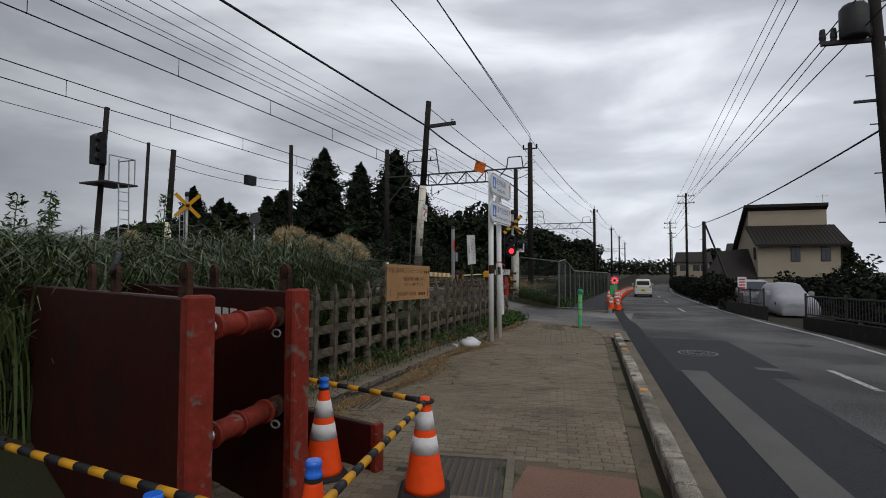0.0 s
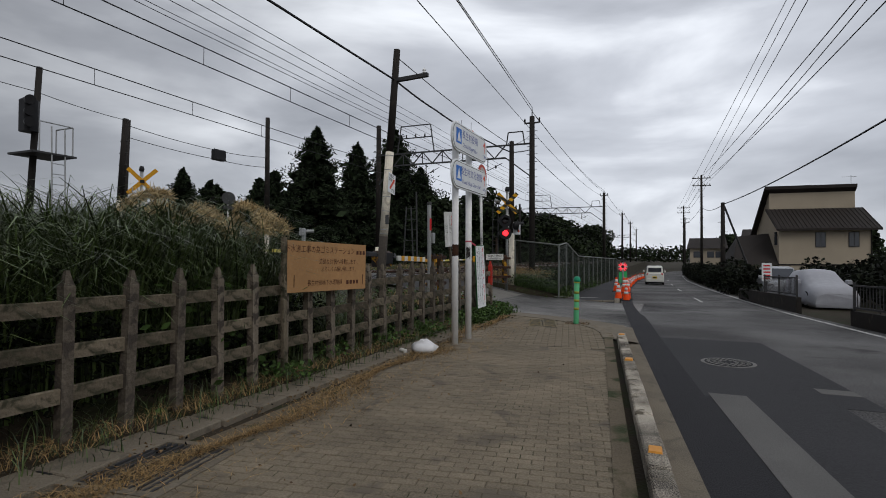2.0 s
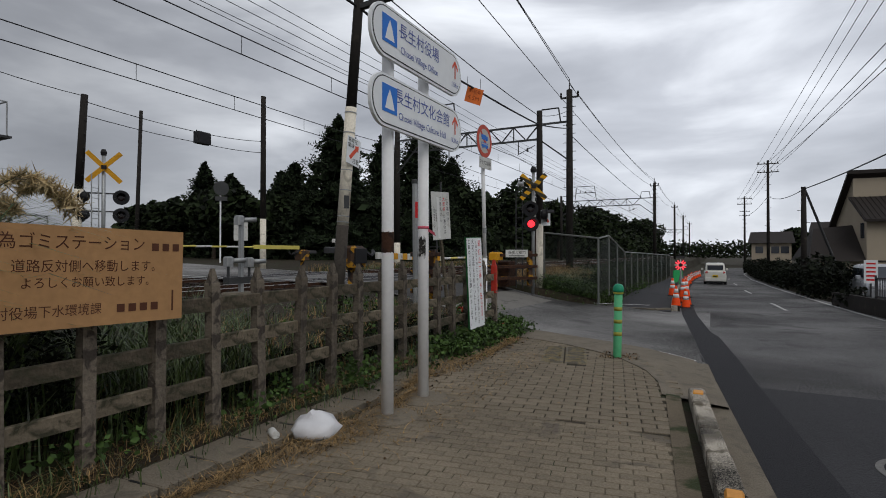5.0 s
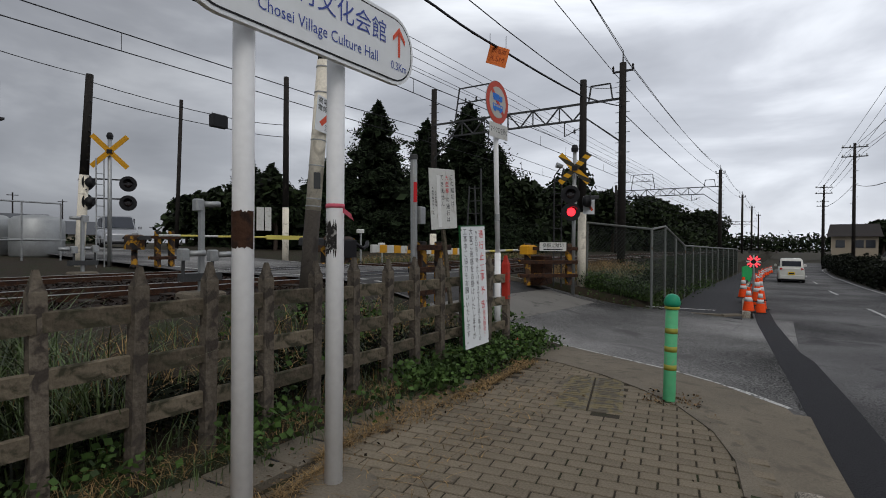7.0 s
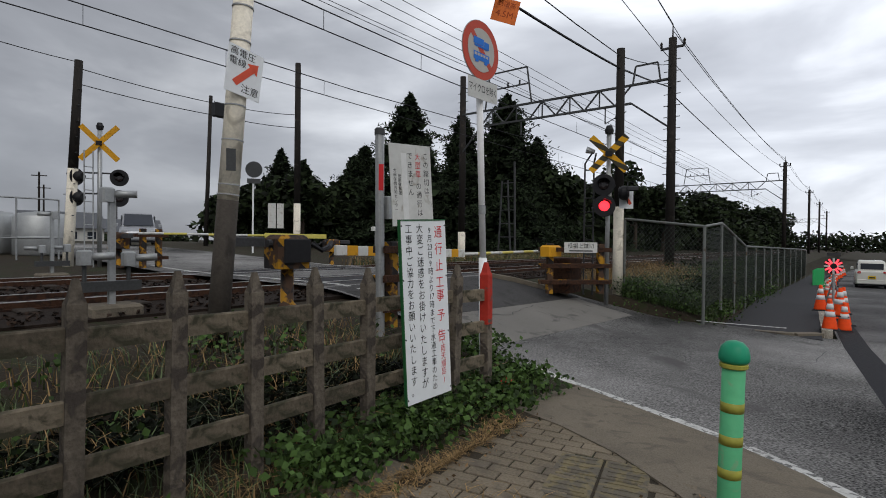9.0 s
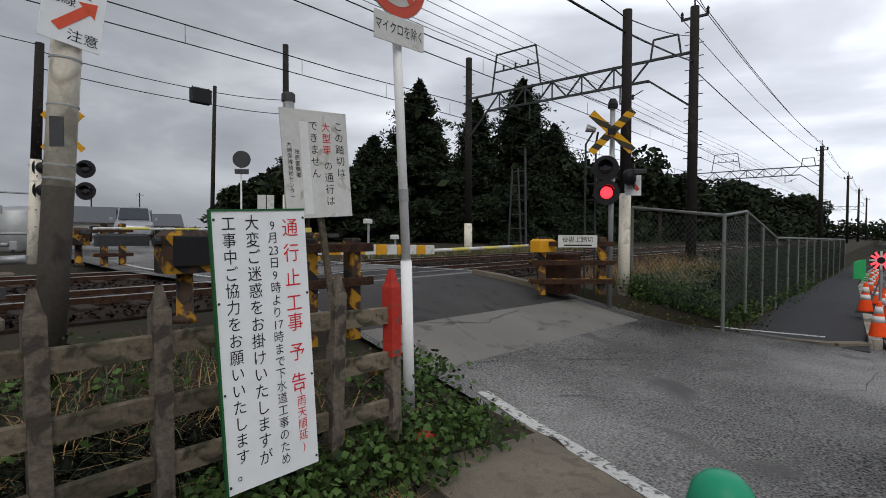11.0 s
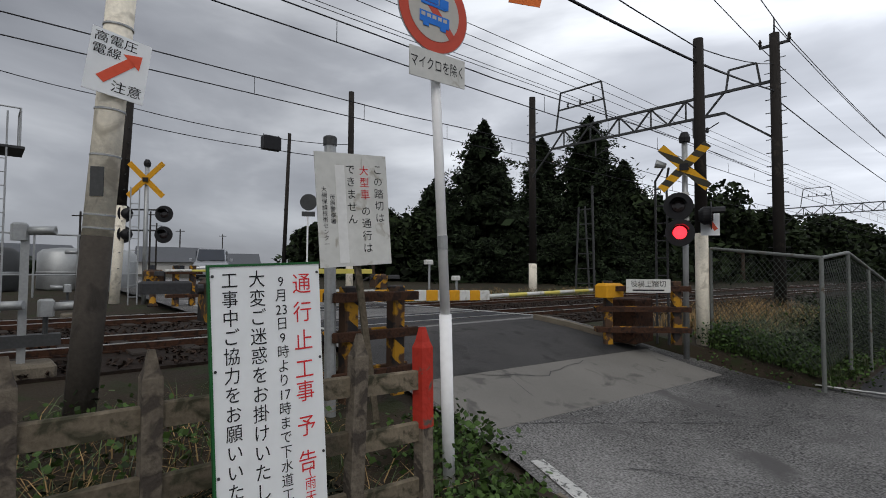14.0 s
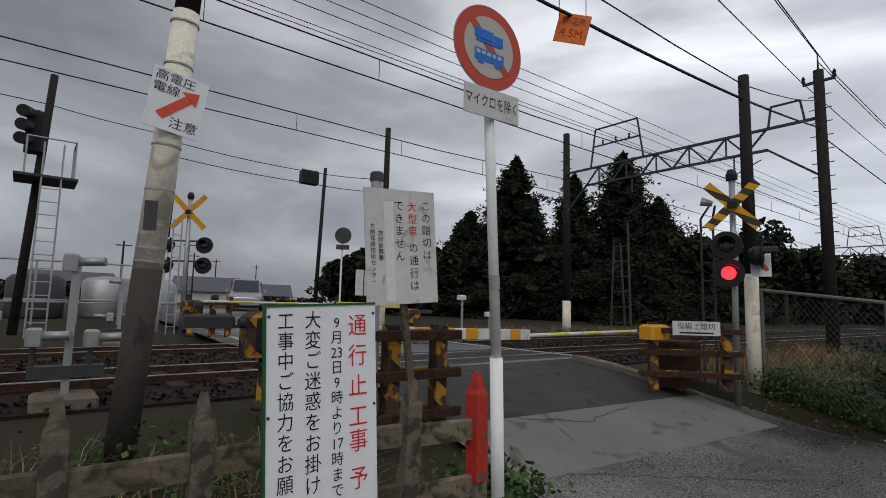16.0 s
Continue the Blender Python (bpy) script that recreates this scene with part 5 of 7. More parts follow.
# ---- overhead line: poles, gantries, wires ----
def ladder_pole(x, y, z0, z1, r, mat, label, rungs=True, crossarm=0.0, group="railway poles", pale=0.0, lean=(0, 0)):
    t = thing("railway_pole", label, "pole", group)
    a, b = Vector((x, y, z0)), Vector((x + lean[0], y + lean[1], z1))
    if pale:
        m = a.lerp(b, pale)
        part("foot", Shape().rod(a, m, r * 1.06, r, 14), M_pole, t, "pale weathered lower part", True)
        part("shaft", Shape().rod(m, b, r * 0.98, r * 0.8, 14), mat, t, "", True)
    else:
        part("shaft", Shape().rod(a, b, r, r * 0.8, 14), mat, t, "", True)
    if rungs:
        n = int((z1 - z0 - 1.5) / 0.45)
        for i in range(n):
            p = a.lerp(b, (1.3 + i * 0.45) / (z1 - z0))
            part("step", Shape().rod(p - Vector((r * 1.7, 0, 0)), p + Vector((r * 1.7, 0, 0)), 0.016, None, 5), M_gantry, t)
    if crossarm:
        c = a.lerp(b, 0.96)
        part("crossarm", Shape().beam(c - Vector((crossarm, 0, 0)), c + Vector((crossarm, 0, 0)), 0.08, 0.08), M_steel_dark, t)
        for dx in (-crossarm, crossarm):
            part("insulator", Shape().lathe([(0.03, 0), (0.06, 0.05), (0.04, 0.12), (0.06, 0.17), (0.02, 0.26)], 8, Matrix.Translation(c + Vector((dx * 0.95, 0, 0.03)))), M_poledark, t)
        part("top_pin", Shape().rod(b, b + Vector((0, 0, 0.55)), 0.035, 0.02, 8), M_steel_dark, t)
    return t


def gantry(y, xl, xr, z, frame_x, label):
    """A lattice beam over both tracks with brackets and a feeder frame."""
    t = thing("overhead_gantry", label, "gantry", "overhead gantries")
    zl = z
    part("top_chord", Shape().beam((xl, y, zl), (xr, y, zl), 0.09, 0.09), M_gantry, t)
    part("bottom_chord", Shape().beam((xl + 1.2, y, zl - 0.75), (xr - 1.6, y, zl - 0.75), 0.09, 0.09), M_gantry, t)
    n = 11
    for i in range(n):
        x0 = xl + 1.2 + (xr - xl - 2.8) * i / n
        x1 = xl + 1.2 + (xr - xl - 2.8) * (i + 1) / n
        za, zb = (zl - 0.75, zl) if i % 2 == 0 else (zl, zl - 0.75)
        part("lattice_bar", Shape().beam((x0, y, za), (x1, y, zb), 0.06, 0.06), M_gantry, t)
        if i % 2:
            part("lattice_post", Shape().beam((x0, y, zl), (x0, y, zl - 0.75), 0.05, 0.05), M_gantry, t)
    part("brace", Shape().beam((xl, y, zl - 2.0), (xl + 1.2, y, zl - 0.75), 0.07, 0.07), M_gantry, t)
    part("brace", Shape().beam((xr, y, zl - 2.0), (xr - 1.6, y, zl - 0.75), 0.07, 0.07), M_gantry, t)
    for fx, w, h in ((frame_x, 1.3, 1.75), (xr - 1.0, 0.55, 0.75)):
        s = Shape().beam((fx - w, y, zl), (fx - w * 0.8, y, zl + h), 0.06, 0.06).beam((fx + w, y, zl), (fx + w * 0.8, y, zl + h), 0.06, 0.06).beam((fx - w * 0.8, y, zl + h), (fx + w * 0.8, y, zl + h), 0.06, 0.06)
        if h > 1:
            s.beam((fx - w * 0.9, y, zl + h * 0.55), (fx + w * 0.9, y, zl + h * 0.55), 0.06, 0.06)
        fr = part("feeder_frame", s, M_gantry, t)
        if h > 1:
            for k in (-0.5, 0.0, 0.5):
                part("insulator", Shape().lathe([(0.02, 0), (0.06, 0.04), (0.03, 0.1), (0.06, 0.16), (0.02, 0.2)], 8, Matrix.Translation((fx + k * w, y, zl + h * 0.57))), M_steel_dark, fr)
    for xc in (-10.13 + drift(y), -14.23 + drift(y)):
        part("hanger", Shape().rod((xc, y, zl - 0.75), (xc, y, zl - 1.45), 0.03, None, 6).rod((xc, y, zl - 1.45), (xc + 0.9, y, zl - 1.05), 0.02, None, 6).lathe([(0.03, 0), (0.07, 0.05), (0.03, 0.1), (0.07, 0.15), (0.03, 0.2)], 8, Matrix.Translation((xc + 0.5, y, zl - 1.35))), M_steel_dark, t)
    return t


ladder_pole(-7.28, 34.5, 0.3, 9.65, 0.185, M_poledark, "tall dark railway pole ringed with climbing steps", True, 0.45)
ladder_pole(-17.6, 34.7, 0.3, 10.1, 0.19, M_poledark, "dark railway pole with a pale foot at the gantry", True, pale=0.18)
gantry(34.6, -17.6, -7.3, 8.1, -14.85, "grey lattice gantry carrying wires over both tracks")
ladder_pole(-6.75, 73.0, 0.3, 9.65, 0.2, M_poledark, "dark railway pole ringed with climbing steps", True, 0.45)
ladder_pole(-17.6, 73.0, 0.3, 8.6, 0.17, M_poledark, "dark railway pole at the far gantry", False)
gantry(73.0, -17.6, -6.75, 7.9, -14.6, "distant grey lattice gantry over the tracks")
ladder_pole(-6.4, 104.0, 0.3, 9.6, 0.18, M_poledark, "distant dark railway pole with crossarm", False, 0.45)
ladder_pole(-6.2, 130.0, 0.3, 9.6, 0.18, M_poledark, "distant dark railway pole with crossarm", False, 0.45)
ladder_pole(-6.0, 160.0, 0.3, 9.6, 0.18, M_poledark, "distant dark railway pole with crossarm", False, 0.45)
gantry(160.0, -17, -6.0, 7.9, -14, "very distant lattice gantry over the tracks")
ladder_pole(-5.99, 25.05, 0.1, 6.12, 0.115, M_poledark, "dark signal pole at the crossing with a pale foot", False, pale=0.38)
ladder_pole(-18.55, 25.15, 0.4, 8.35, 0.13, M_poledark, "slim dark pole beyond the tracks with a pale foot", False, pale=0.32)
ladder_pole(-19.3, 17.85, 0.4, 6.6, 0.13, M_poledark, "banded pole beyond the tracks", True, pale=0.5, lean=(0.15, 0.23))
ladder_pole(-37.4, 31.3, 0.2, 11.65, 0.15, M_poledark, "distant dark pole behind the trees", False, lean=(0.1, 0.3))
ladder_pole(-19.1, 14.7, 0.4, 7.5, 0.11, M_poledark, "dark railway signal mast with a small platform", False, lean=(0.1, 0.3))
ladder_pole(-26.0, 11.0, 0.2, 5.2, 0.09, M_poledark, "thin dark pole beyond the tracks", False)

sg = thing("railway_signal", "black railway signal lamp with ladder and platform on a mast", "railway signal", at=(2.5, -1.6, 0.1))
part("head", Shape().chamfer_box((-0.25, -0.22, 5.25), (0.25, 0.22, 6.35), 0.1, Matrix.Translation((-21.55, 16.35, 0))), M_black, sg)
for z in (5.45, 5.8, 6.15):
    part("hood", Shape().rod((-21.3, 16.2, z + 0.05), (-20.95, 16.05, z), 0.14, 0.15, 12), M_black, sg)
part("platform", Shape().box((-22.0, 16.0, 4.5), (-20.7, 17.3, 4.56)), M_steel_dark, sg)
for dx, dy in ((-20.75, 16.2), (-20.75, 17.2), (-21.6, 17.2)):
    part("railing_post", Shape().rod((dx, dy, 4.56), (dx, dy, 5.5), 0.022, None, 6), M_galv, sg)
part("railing", Shape().rod((-20.75, 16.2, 5.5), (-20.75, 17.2, 5.5), 0.022, None, 6).rod((-20.75, 17.2, 5.5), (-21.6, 17.2, 5.5), 0.022, None, 6), M_galv, sg)
for dy in (16.55, 16.95):
    part("ladder_rail", Shape().rod((-20.6, dy, 0.3), (-20.75, dy, 5.4), 0.022, None, 6), M_galv, sg)
for i in range(12):
    part("rung", Shape().rod((-20.62 - 0.01 * i, 16.55, 0.6 + 0.33 * i), (-20.62 - 0.01 * i, 16.95, 0.6 + 0.33 * i), 0.014, None, 5), M_galv, sg)


def cable(name, pts, r, label, group="overhead wires", sag=0.0, n=10):
    out = []
    for a, b in zip(pts, pts[1:]):
        a, b = Vector(a), Vector(b)
        for i in range(n):
            k = i / n
            p = a.lerp(b, k)
            p.z -= sag * 4 * k * (1 - k)
            out.append(p)
    out.append(Vector(pts[-1]))
    return single(name, Shape().path(out, r, 5), M_wire, label, "cable", group)


# contact line and messenger over each track, with droppers
for xc, zc, zm in ((-10.28, 5.86, 6.27), (-14.08, 5.86, 6.28)):
    t = thing("contact_line", "overhead contact wire hung from its messenger by droppers", "overhead line", "overhead wires")
    ys_ = [-25, 0, 24, 34.6, 54, 73, 110, 160]
    px_ = lambda y: xc + drift(y)
    part("contact_wire", Shape().path([(px_(y), y, zc) for y in ys_], 0.013, 5), M_wire, t)
    part("messenger", Shape().path([(px_(y), y, zm + (0.25 if y in (-25, 34.6, 73) else 0)) for y in ys_], 0.014, 5), M_wire, t)
    for i in range(26):
        y = -2 + i * 3.1
        part("dropper", Shape().rod((px_(y), y, zc), (px_(y), y, zm), 0.007, None, 4), M_wire, t)
for x, z, r in ((-14.2, 9.3, 0.012), (-14.5, 9.85, 0.012), (-15.2, 9.3, 0.012), (-15.9, 9.85, 0.012), (-13.9, 9.85, 0.012)):
    cable("feeder_cable", [(x, -40, z), (x, 0, z - 0.1), (x + drift(34), 34.6, z), (x + drift(73), 73, z), (x + drift(160), 160, z)], r, "thin feeder wire running along the railway", n=4, sag=0.1)
cable("span_cable", [(-6.95, -28, 5.9), (-6.9, 0, 5.8), (-6.44, 15.75, 5.72), (-6.3, 18.0, 5.55), (-6.2, 20.14, 5.52), (-6.0, 25.0, 5.66), (-7.3, 34.4, 7.7)], 0.024, "thick black cable slung along the pole line", sag=0.03, n=5)
cable("span_cable", [(-6.42, 15.78, 6.3), (-6.0, 25.0, 5.95), (-7.3, 34.4, 8.6)], 0.012, "thin cable between the pole tops", n=4, sag=0.1)
for x0, z0, x1, z1 in ((-7.7, 9.3, -4.4, 6.2), (-7.28, 10.2, -3.6, 6.3), (-6.85, 9.3, -3.1, 5.6)):
    cable("power_cable", [(x0, 34.5, z0), (x1, 2, z1), (x1 + 0.6, -25, z1 + 2.2)], 0.013, "thin power line along the pole tops", sag=0.0, n=6)
for dx, dz in ((-0.45, 0), (0, 0.6), (0.45, 0)):
    cable("power_cable", [(-7.28 + dx, 34.5, 9.35 + dz), (-6.75 + dx, 73, 9.35 + dz), (-6.4 + dx, 104, 9.3 + dz), (-6.0, 160, 9.3 + dz)], 0.014, "thin power line along the pole tops", sag=0.5, n=6)
cable("guy_wire", [(-7.25, 34.5, 7.4), (-6.75, 73, 6.9)], 0.02, "dark cable between railway poles", sag=0.3)
cable("signal_cable", [(-19.2, 18.0, 6.4), (-18.63, 22.1, 6.12), (-18.5, 25.1, 6.35)], 0.013, "slack cable between two poles beyond the tracks", sag=0.06, n=5)
cable("signal_cable", [(-19.2, 18.0, 5.95), (-18.63, 22.1, 5.72), (-18.5, 25.1, 5.85)], 0.013, "slack cable between two poles beyond the tracks", sag=0.06, n=5)
cable("signal_cable", [(-19.15, 18.05, 6.55), (-19.05, 14.9, 6.7), (-19.6, -12, 7.2)], 0.012, "slack cable beyond the tracks", sag=0.05, n=5)
bb = thing("signal_box", "small black box hung on the cables", "signal box")
part("case", Shape().chamfer_box((-0.18, -0.36, -0.27), (0.18, 0.36, 0.27), 0.04, Matrix.Translation((-18.63, 22.11, 5.92)) @ Matrix.Diagonal((0.85, 0.85, 0.85, 1))), M_black, bb)
part("strap", Shape().rod((-18.63, 21.85, 6.2), (-18.63, 21.85, 5.66), 0.015, None, 5).rod((-18.63, 22.37, 6.2), (-18.63, 22.37, 5.66), 0.015, None, 5), M_wire, bb)

# lattice mast beyond the tracks
lt = thing("lattice_mast", "slim grey lattice ladder mast before the trees", "mast")
for dx in (-0.3, 0.3):
    part("leg", Shape().beam((-16.9 + dx * 1.4, 37.8, 0.4), (-16.9 + dx * 0.6, 37.8, 5.0), 0.07, 0.07), M_gantry, lt)
part("mast", Shape().rod((-16.2, 37.8, 0.4), (-16.3, 37.8, 6.0), 0.06, None, 8), M_gantry, lt)
for i in range(6):
    z = 1.1 + 0.75 * i
    part("rung", Shape().beam((-17.3 + 0.06 * i, 37.8, z), (-16.25, 37.8, z), 0.05, 0.05), M_gantry, lt)

# ---- level crossing equipment ----
def crossbuck(m, arm, parent, mats):
    for a, mt in ((45, mats[0]), (-45, mats[1])):
        part("cross_arm", Shape().box((-arm, -0.075, -0.01), (arm, 0.075, 0.01), m @ Matrix.Rotation(radians(a), 4, "Z") @ Matrix.Translation((0, 0, 0.012 if a > 0 else -0.012))), mt, parent, "yellow and black cross arm" if mt is not M_yellow else "yellow cross arm")
    part("hub", Shape().box((-0.075, -0.06, 0.024), (0.075, 0.06, 0.05), m), M_black, parent)


def lamp_head(m, parent, lit):
    h = part("lamp", Shape().lathe([(0.10, -0.2), (0.16, -0.12), (0.16, 0.0)], 20, m), M_black, parent, "black warning lamp")
    part("backboard", Shape().lathe([(0.24, -0.01), (0.245, 0.0), (0.24, 0.008)], 28, m), M_black, h)
    part("lens", Shape().lathe([(0.115, 0.008), (0.10, 0.03), (0.05, 0.04)], 20, m), M_lamp_red if lit else M_lamp_dark, h, "lit red lens" if lit else "unlit lens")
    part("hood", Shape().rings([[tuple(m @ Vector((0.15 * math.cos(a), 0.15 * math.sin(a), z))) for a in [radians(20 + 14 * i) for i in range(11)]] + [tuple(m @ Vector((0.14 * math.cos(a), 0.14 * math.sin(a), z))) for a in [radians(160 - 14 * i) for i in range(11)]] for z in (0.005, 0.22)]), M_black, h)


M_xstripe = striped("yellow_black_diagonal", (0.66, 0.34, 0.015), (0.05, 0.045, 0.03), 0.24, (0.5, 0.0, 1.0), 0.55)
cs = thing("crossing_signal", "level crossing signal with striped cross and one red lamp lit", "crossing signal", "crossing signals", at=(1.12, -1.85, -0.1))
part("mast", Shape().rod((-7.12, 26.2, 0.2), (-7.10, 26.2, 4.15), 0.05, None, 12), M_galv, cs, "", True)
part("horn", Shape().lathe([(0.09, 0), (0.1, 0.08), (0.06, 0.18)], 12, Matrix.Translation((-7.1, 26.2, 4.1))), M_black, cs)
cx = facing(-7.05, 26.05, 3.62, 22)
crossbuck(cx, 0.54, cs, (M_xstripe, M_xstripe))
part("name_strip", Shape().box((-0.07, -0.95, 0), (0.07, -0.45, 0.02), cx), M_white_old, cs)
lamp_head(facing(-7.12, 25.95, 2.92, 22), cs, False)
lamp_head(facing(-7.1, 25.95, 2.45, 28), cs, True)
part("lamp_arm", Shape().rod((-7.5, 26.2, 2.92), (-6.95, 26.2, 2.92), 0.025, None, 6).rod((-7.5, 26.2, 2.42), (-6.95, 26.2, 2.42), 0.025, None, 6), M_steel_dark, cs)
lamp_head(facing(-6.7, 26.3, 2.75, 110), cs, False)
for dx in (0.0, 0.22):
    part("ladder_rail", Shape().path([(-7.75 + dx, 26.4, 0.4), (-7.75 + dx, 26.4, 3.5), (-7.55 + dx * 0.5, 26.3, 3.7)], 0.022, 6), M_steel_dark, cs)
for i in range(9):
    part("rung", Shape().rod((-7.75, 26.4, 0.7 + 0.33 * i), (-7.53, 26.4, 0.7 + 0.33 * i), 0.014, None, 5), M_steel_dark, cs)
part("speaker", Shape().rod((-7.55, 26.0, 3.75), (-7.4, 26.1, 3.7), 0.08, 0.05, 10), M_galv, cs)
part("warning_plate", Shape().box((-0.16, -0.24, -0.005), (0.16, 0.24, 0.005), facing(-6.78, 26.45, 2.65, 40)), M_white, cs, "small white plate with a red arrow")
part("plate_arrow", Shape().box((-0.17, -0.035, 0.006), (0.17, 0.035, 0.008), facing(-6.78, 26.45, 2.65, 40) @ Matrix.Rotation(radians(-55), 4, "Z")), M_arrow, cs)

fs = thing("crossing_signal", "far level crossing signal with yellow cross and dark lamps", "crossing signal", "crossing signals", at=(2.3, -1.55, 0.3))
part("mast", Shape().rod((-21.1, 20.05, 0.3), (-21.1, 20.05, 4.4), 0.06, None, 12), M_galv, fs, "", True)
fx = facing(-21.0, 20.0, 3.95, 52)
crossbuck(fx, 0.68, fs, (M_yellow, M_yellow))
part("horn", Shape().lathe([(0.08, 0), (0.1, 0.1), (0.06, 0.2)], 10, Matrix.Translation((-21.1, 20.05, 4.35))), M_black, fs)
for z in (2.98, 2.38):
    part("lamp_arm", Shape().rod((-21.45, 19.6, z + 0.12), (-20.85, 20.45, z + 0.12), 0.025, None, 6), M_steel_dark, fs)
    lamp_head(facing(-20.8, 20.45, z, 60), fs, False)
    lamp_head(facing(-21.5, 19.6, z, -60), fs, False)
for dx in (-0.11, 0.11):
    part("ladder_rail", Shape().rod((-21.0, 20.05 + dx - 0.3, 0.3), (-21.05, 20.05 + dx - 0.3, 3.7), 0.02, None, 6), M_galv, fs)
for i in range(9):
    part("rung", Shape().rod((-21.02, 19.64, 0.6 + 0.33 * i), (-21.02, 19.86, 0.6 + 0.33 * i), 0.014, None, 5), M_galv, fs)


def gate_machine(x, y, z, yaw, label):
    t = thing("barrier_machine", label, "crossing barrier", "barrier machines", at=pose(x, y, z, 0, 0, yaw))
    part("pedestal", Shape().lathe([(0.13, 0.0), (0.12, 0.05), (0.085, 0.08), (0.08, 0.55)], 14), M_yb, t, "yellow and black pedestal", True)
    part("box", Shape().chamfer_box((-0.2, -0.24, 0.52), (0.2, 0.24, 0.95), 0.05), M_yb, t, "yellow and black drive box")
    part("flap", Shape().chamfer_box((0.2, -0.2, 0.6), (0.24, 0.2, 0.9), 0.015), M_black, t)
    part("hinge", Shape().rod((0, -0.3, 0.84), (0, 0.3, 0.84), 0.05, None, 10), M_steel_dark, t)
    part("weight", Shape().chamfer_box((-0.06, -0.8, 0.80), (0.06, -0.35, 0.92), 0.02), M_steel_dark, t, "dark counterweight")
    part("joint", Shape().path([(0.1, 0.3, 0.84), (0.14, 0.45, 0.75), (0.1, 0.6, 0.8), (0.02, 0.7, 0.86)], 0.035, 6), M_black, t)
    return t


gate_machine(-7.38, 16.8, 0.62, 0, "yellow and black barrier machine behind the fence")
arm = thing("crossing_gate", "lowered crossing barrier arm with yellow and white bands", "crossing gate", "crossing gates")
for i in range(15):
    y0 = 17.5 + i * 0.204
    part("band", Shape().chamfer_box((-7.30, y0, 1.30 - 0.005 * i), (-7.24, y0 + 0.204, 1.44 - 0.005 * i), 0.008), M_yellow if i % 2 else M_white_old, arm)
for i in range(8):
    y0 = 20.56 + i * 0.44
    part("slim_band", Shape().rod((-7.27, y0, 1.285 + 0.005 * i), (-7.27, y0 + 0.44, 1.29 + 0.005 * i), 0.028, None, 8), M_armyellow if i % 2 else M_white_old, arm)
gate_machine(-15.6, 24.4, 0.62, 180, "yellow and black barrier machine beyond the tracks")
arm2 = thing("crossing_gate", "lowered far barrier arm, pale yellow and white", "crossing gate", "crossing gates", at=(1.6, -0.9, 0.42))
part("thick_bar", Shape().chamfer_box((-17.04, 22.6, 1.16), (-16.97, 24.9, 1.30), 0.01), M_armyellow, arm2, "thick pale yellow root")
for i in range(6):
    y0 = 19.1 + i * 0.585
    part("slim_band", Shape().rod((-17.0, y0, 1.22), (-17.0, y0 + 0.585, 1.23), 0.03, None, 8), M_armyellow if i % 2 else M_white_old, arm2)
gate_machine(-16.9, 18.3, 0.72, 90, "yellow and black barrier machine beside the far signal")


def guard_frame(x, y, z, length, label, rails=(0.25, 0.62, 0.98), group="guard frames", yaw=0):
    t = thing("guard_frame", label, "guard frame", group, at=pose(x, y, z, 0, 0, yaw))
    for k in (0, length):
        part("post", Shape().chamfer_box((-0.07, k - 0.07, 0), (0.07, k + 0.07, 1.08), 0.012), M_yb, t, "rusted striped post")
    for h in rails:
        part("rail", Shape().chamfer_box((-0.11, -0.22, h - 0.045), (-0.07, length + 0.22, h + 0.045), 0.01), M_yb, t, "rusted striped rail")
        part("rail", Shape().chamfer_box((0.07, -0.22, h - 0.045), (0.11, length + 0.22, h + 0.045), 0.01), M_rusty, t)
    return t


guard_frame(-6.2, 17.5, 0.42, 0.55, "rusted yellow and black guard frame behind the fence")
guard_frame(-6.75, 23.0, 0.42, 1.15, "rusted guard frame round the crossing equipment", (0.25, 0.6, 0.95), yaw=-45)
guard_frame(-16.4, 18.7, 0.7, 0.4, "yellow guard frame beside the far signal", (0.3, 0.9))
nb = thing("crossing_nameplate", "white crossing name plate with black characters on the frame", "name plate")
nmm = facing(-6.17, 23.3, 1.42, 43) @ Matrix.Diagonal((0.86, 0.86, 1, 1))
part("plate", Shape().box((-0.42, -0.13, -0.01), (0.42, 0.13, 0), nmm), M_white_old, nb)
part("writing", lettering("役場上踏切", 0.135, nmm @ Matrix.Translation((0, 0.03, 0.002))), M_black, nb)
bars(nmm, [(0.0, -0.085, 0.6, 0.03)], M_black, nb)
bx = thing("equipment_box", "rusted grey relay box with a yellow head at the crossing", "equipment box", at=(0.75, -1.75, 0.2))
part("case", Shape().chamfer_box((-7.75, 25.2, 0.2), (-7.25, 25.9, 0.98), 0.03), M_rusty, bx)
part("head", Shape().chamfer_box((-7.62, 24.5, 1.02), (-7.35, 25.05, 1.26), 0.04), M_yellow, bx, "yellow drive head")

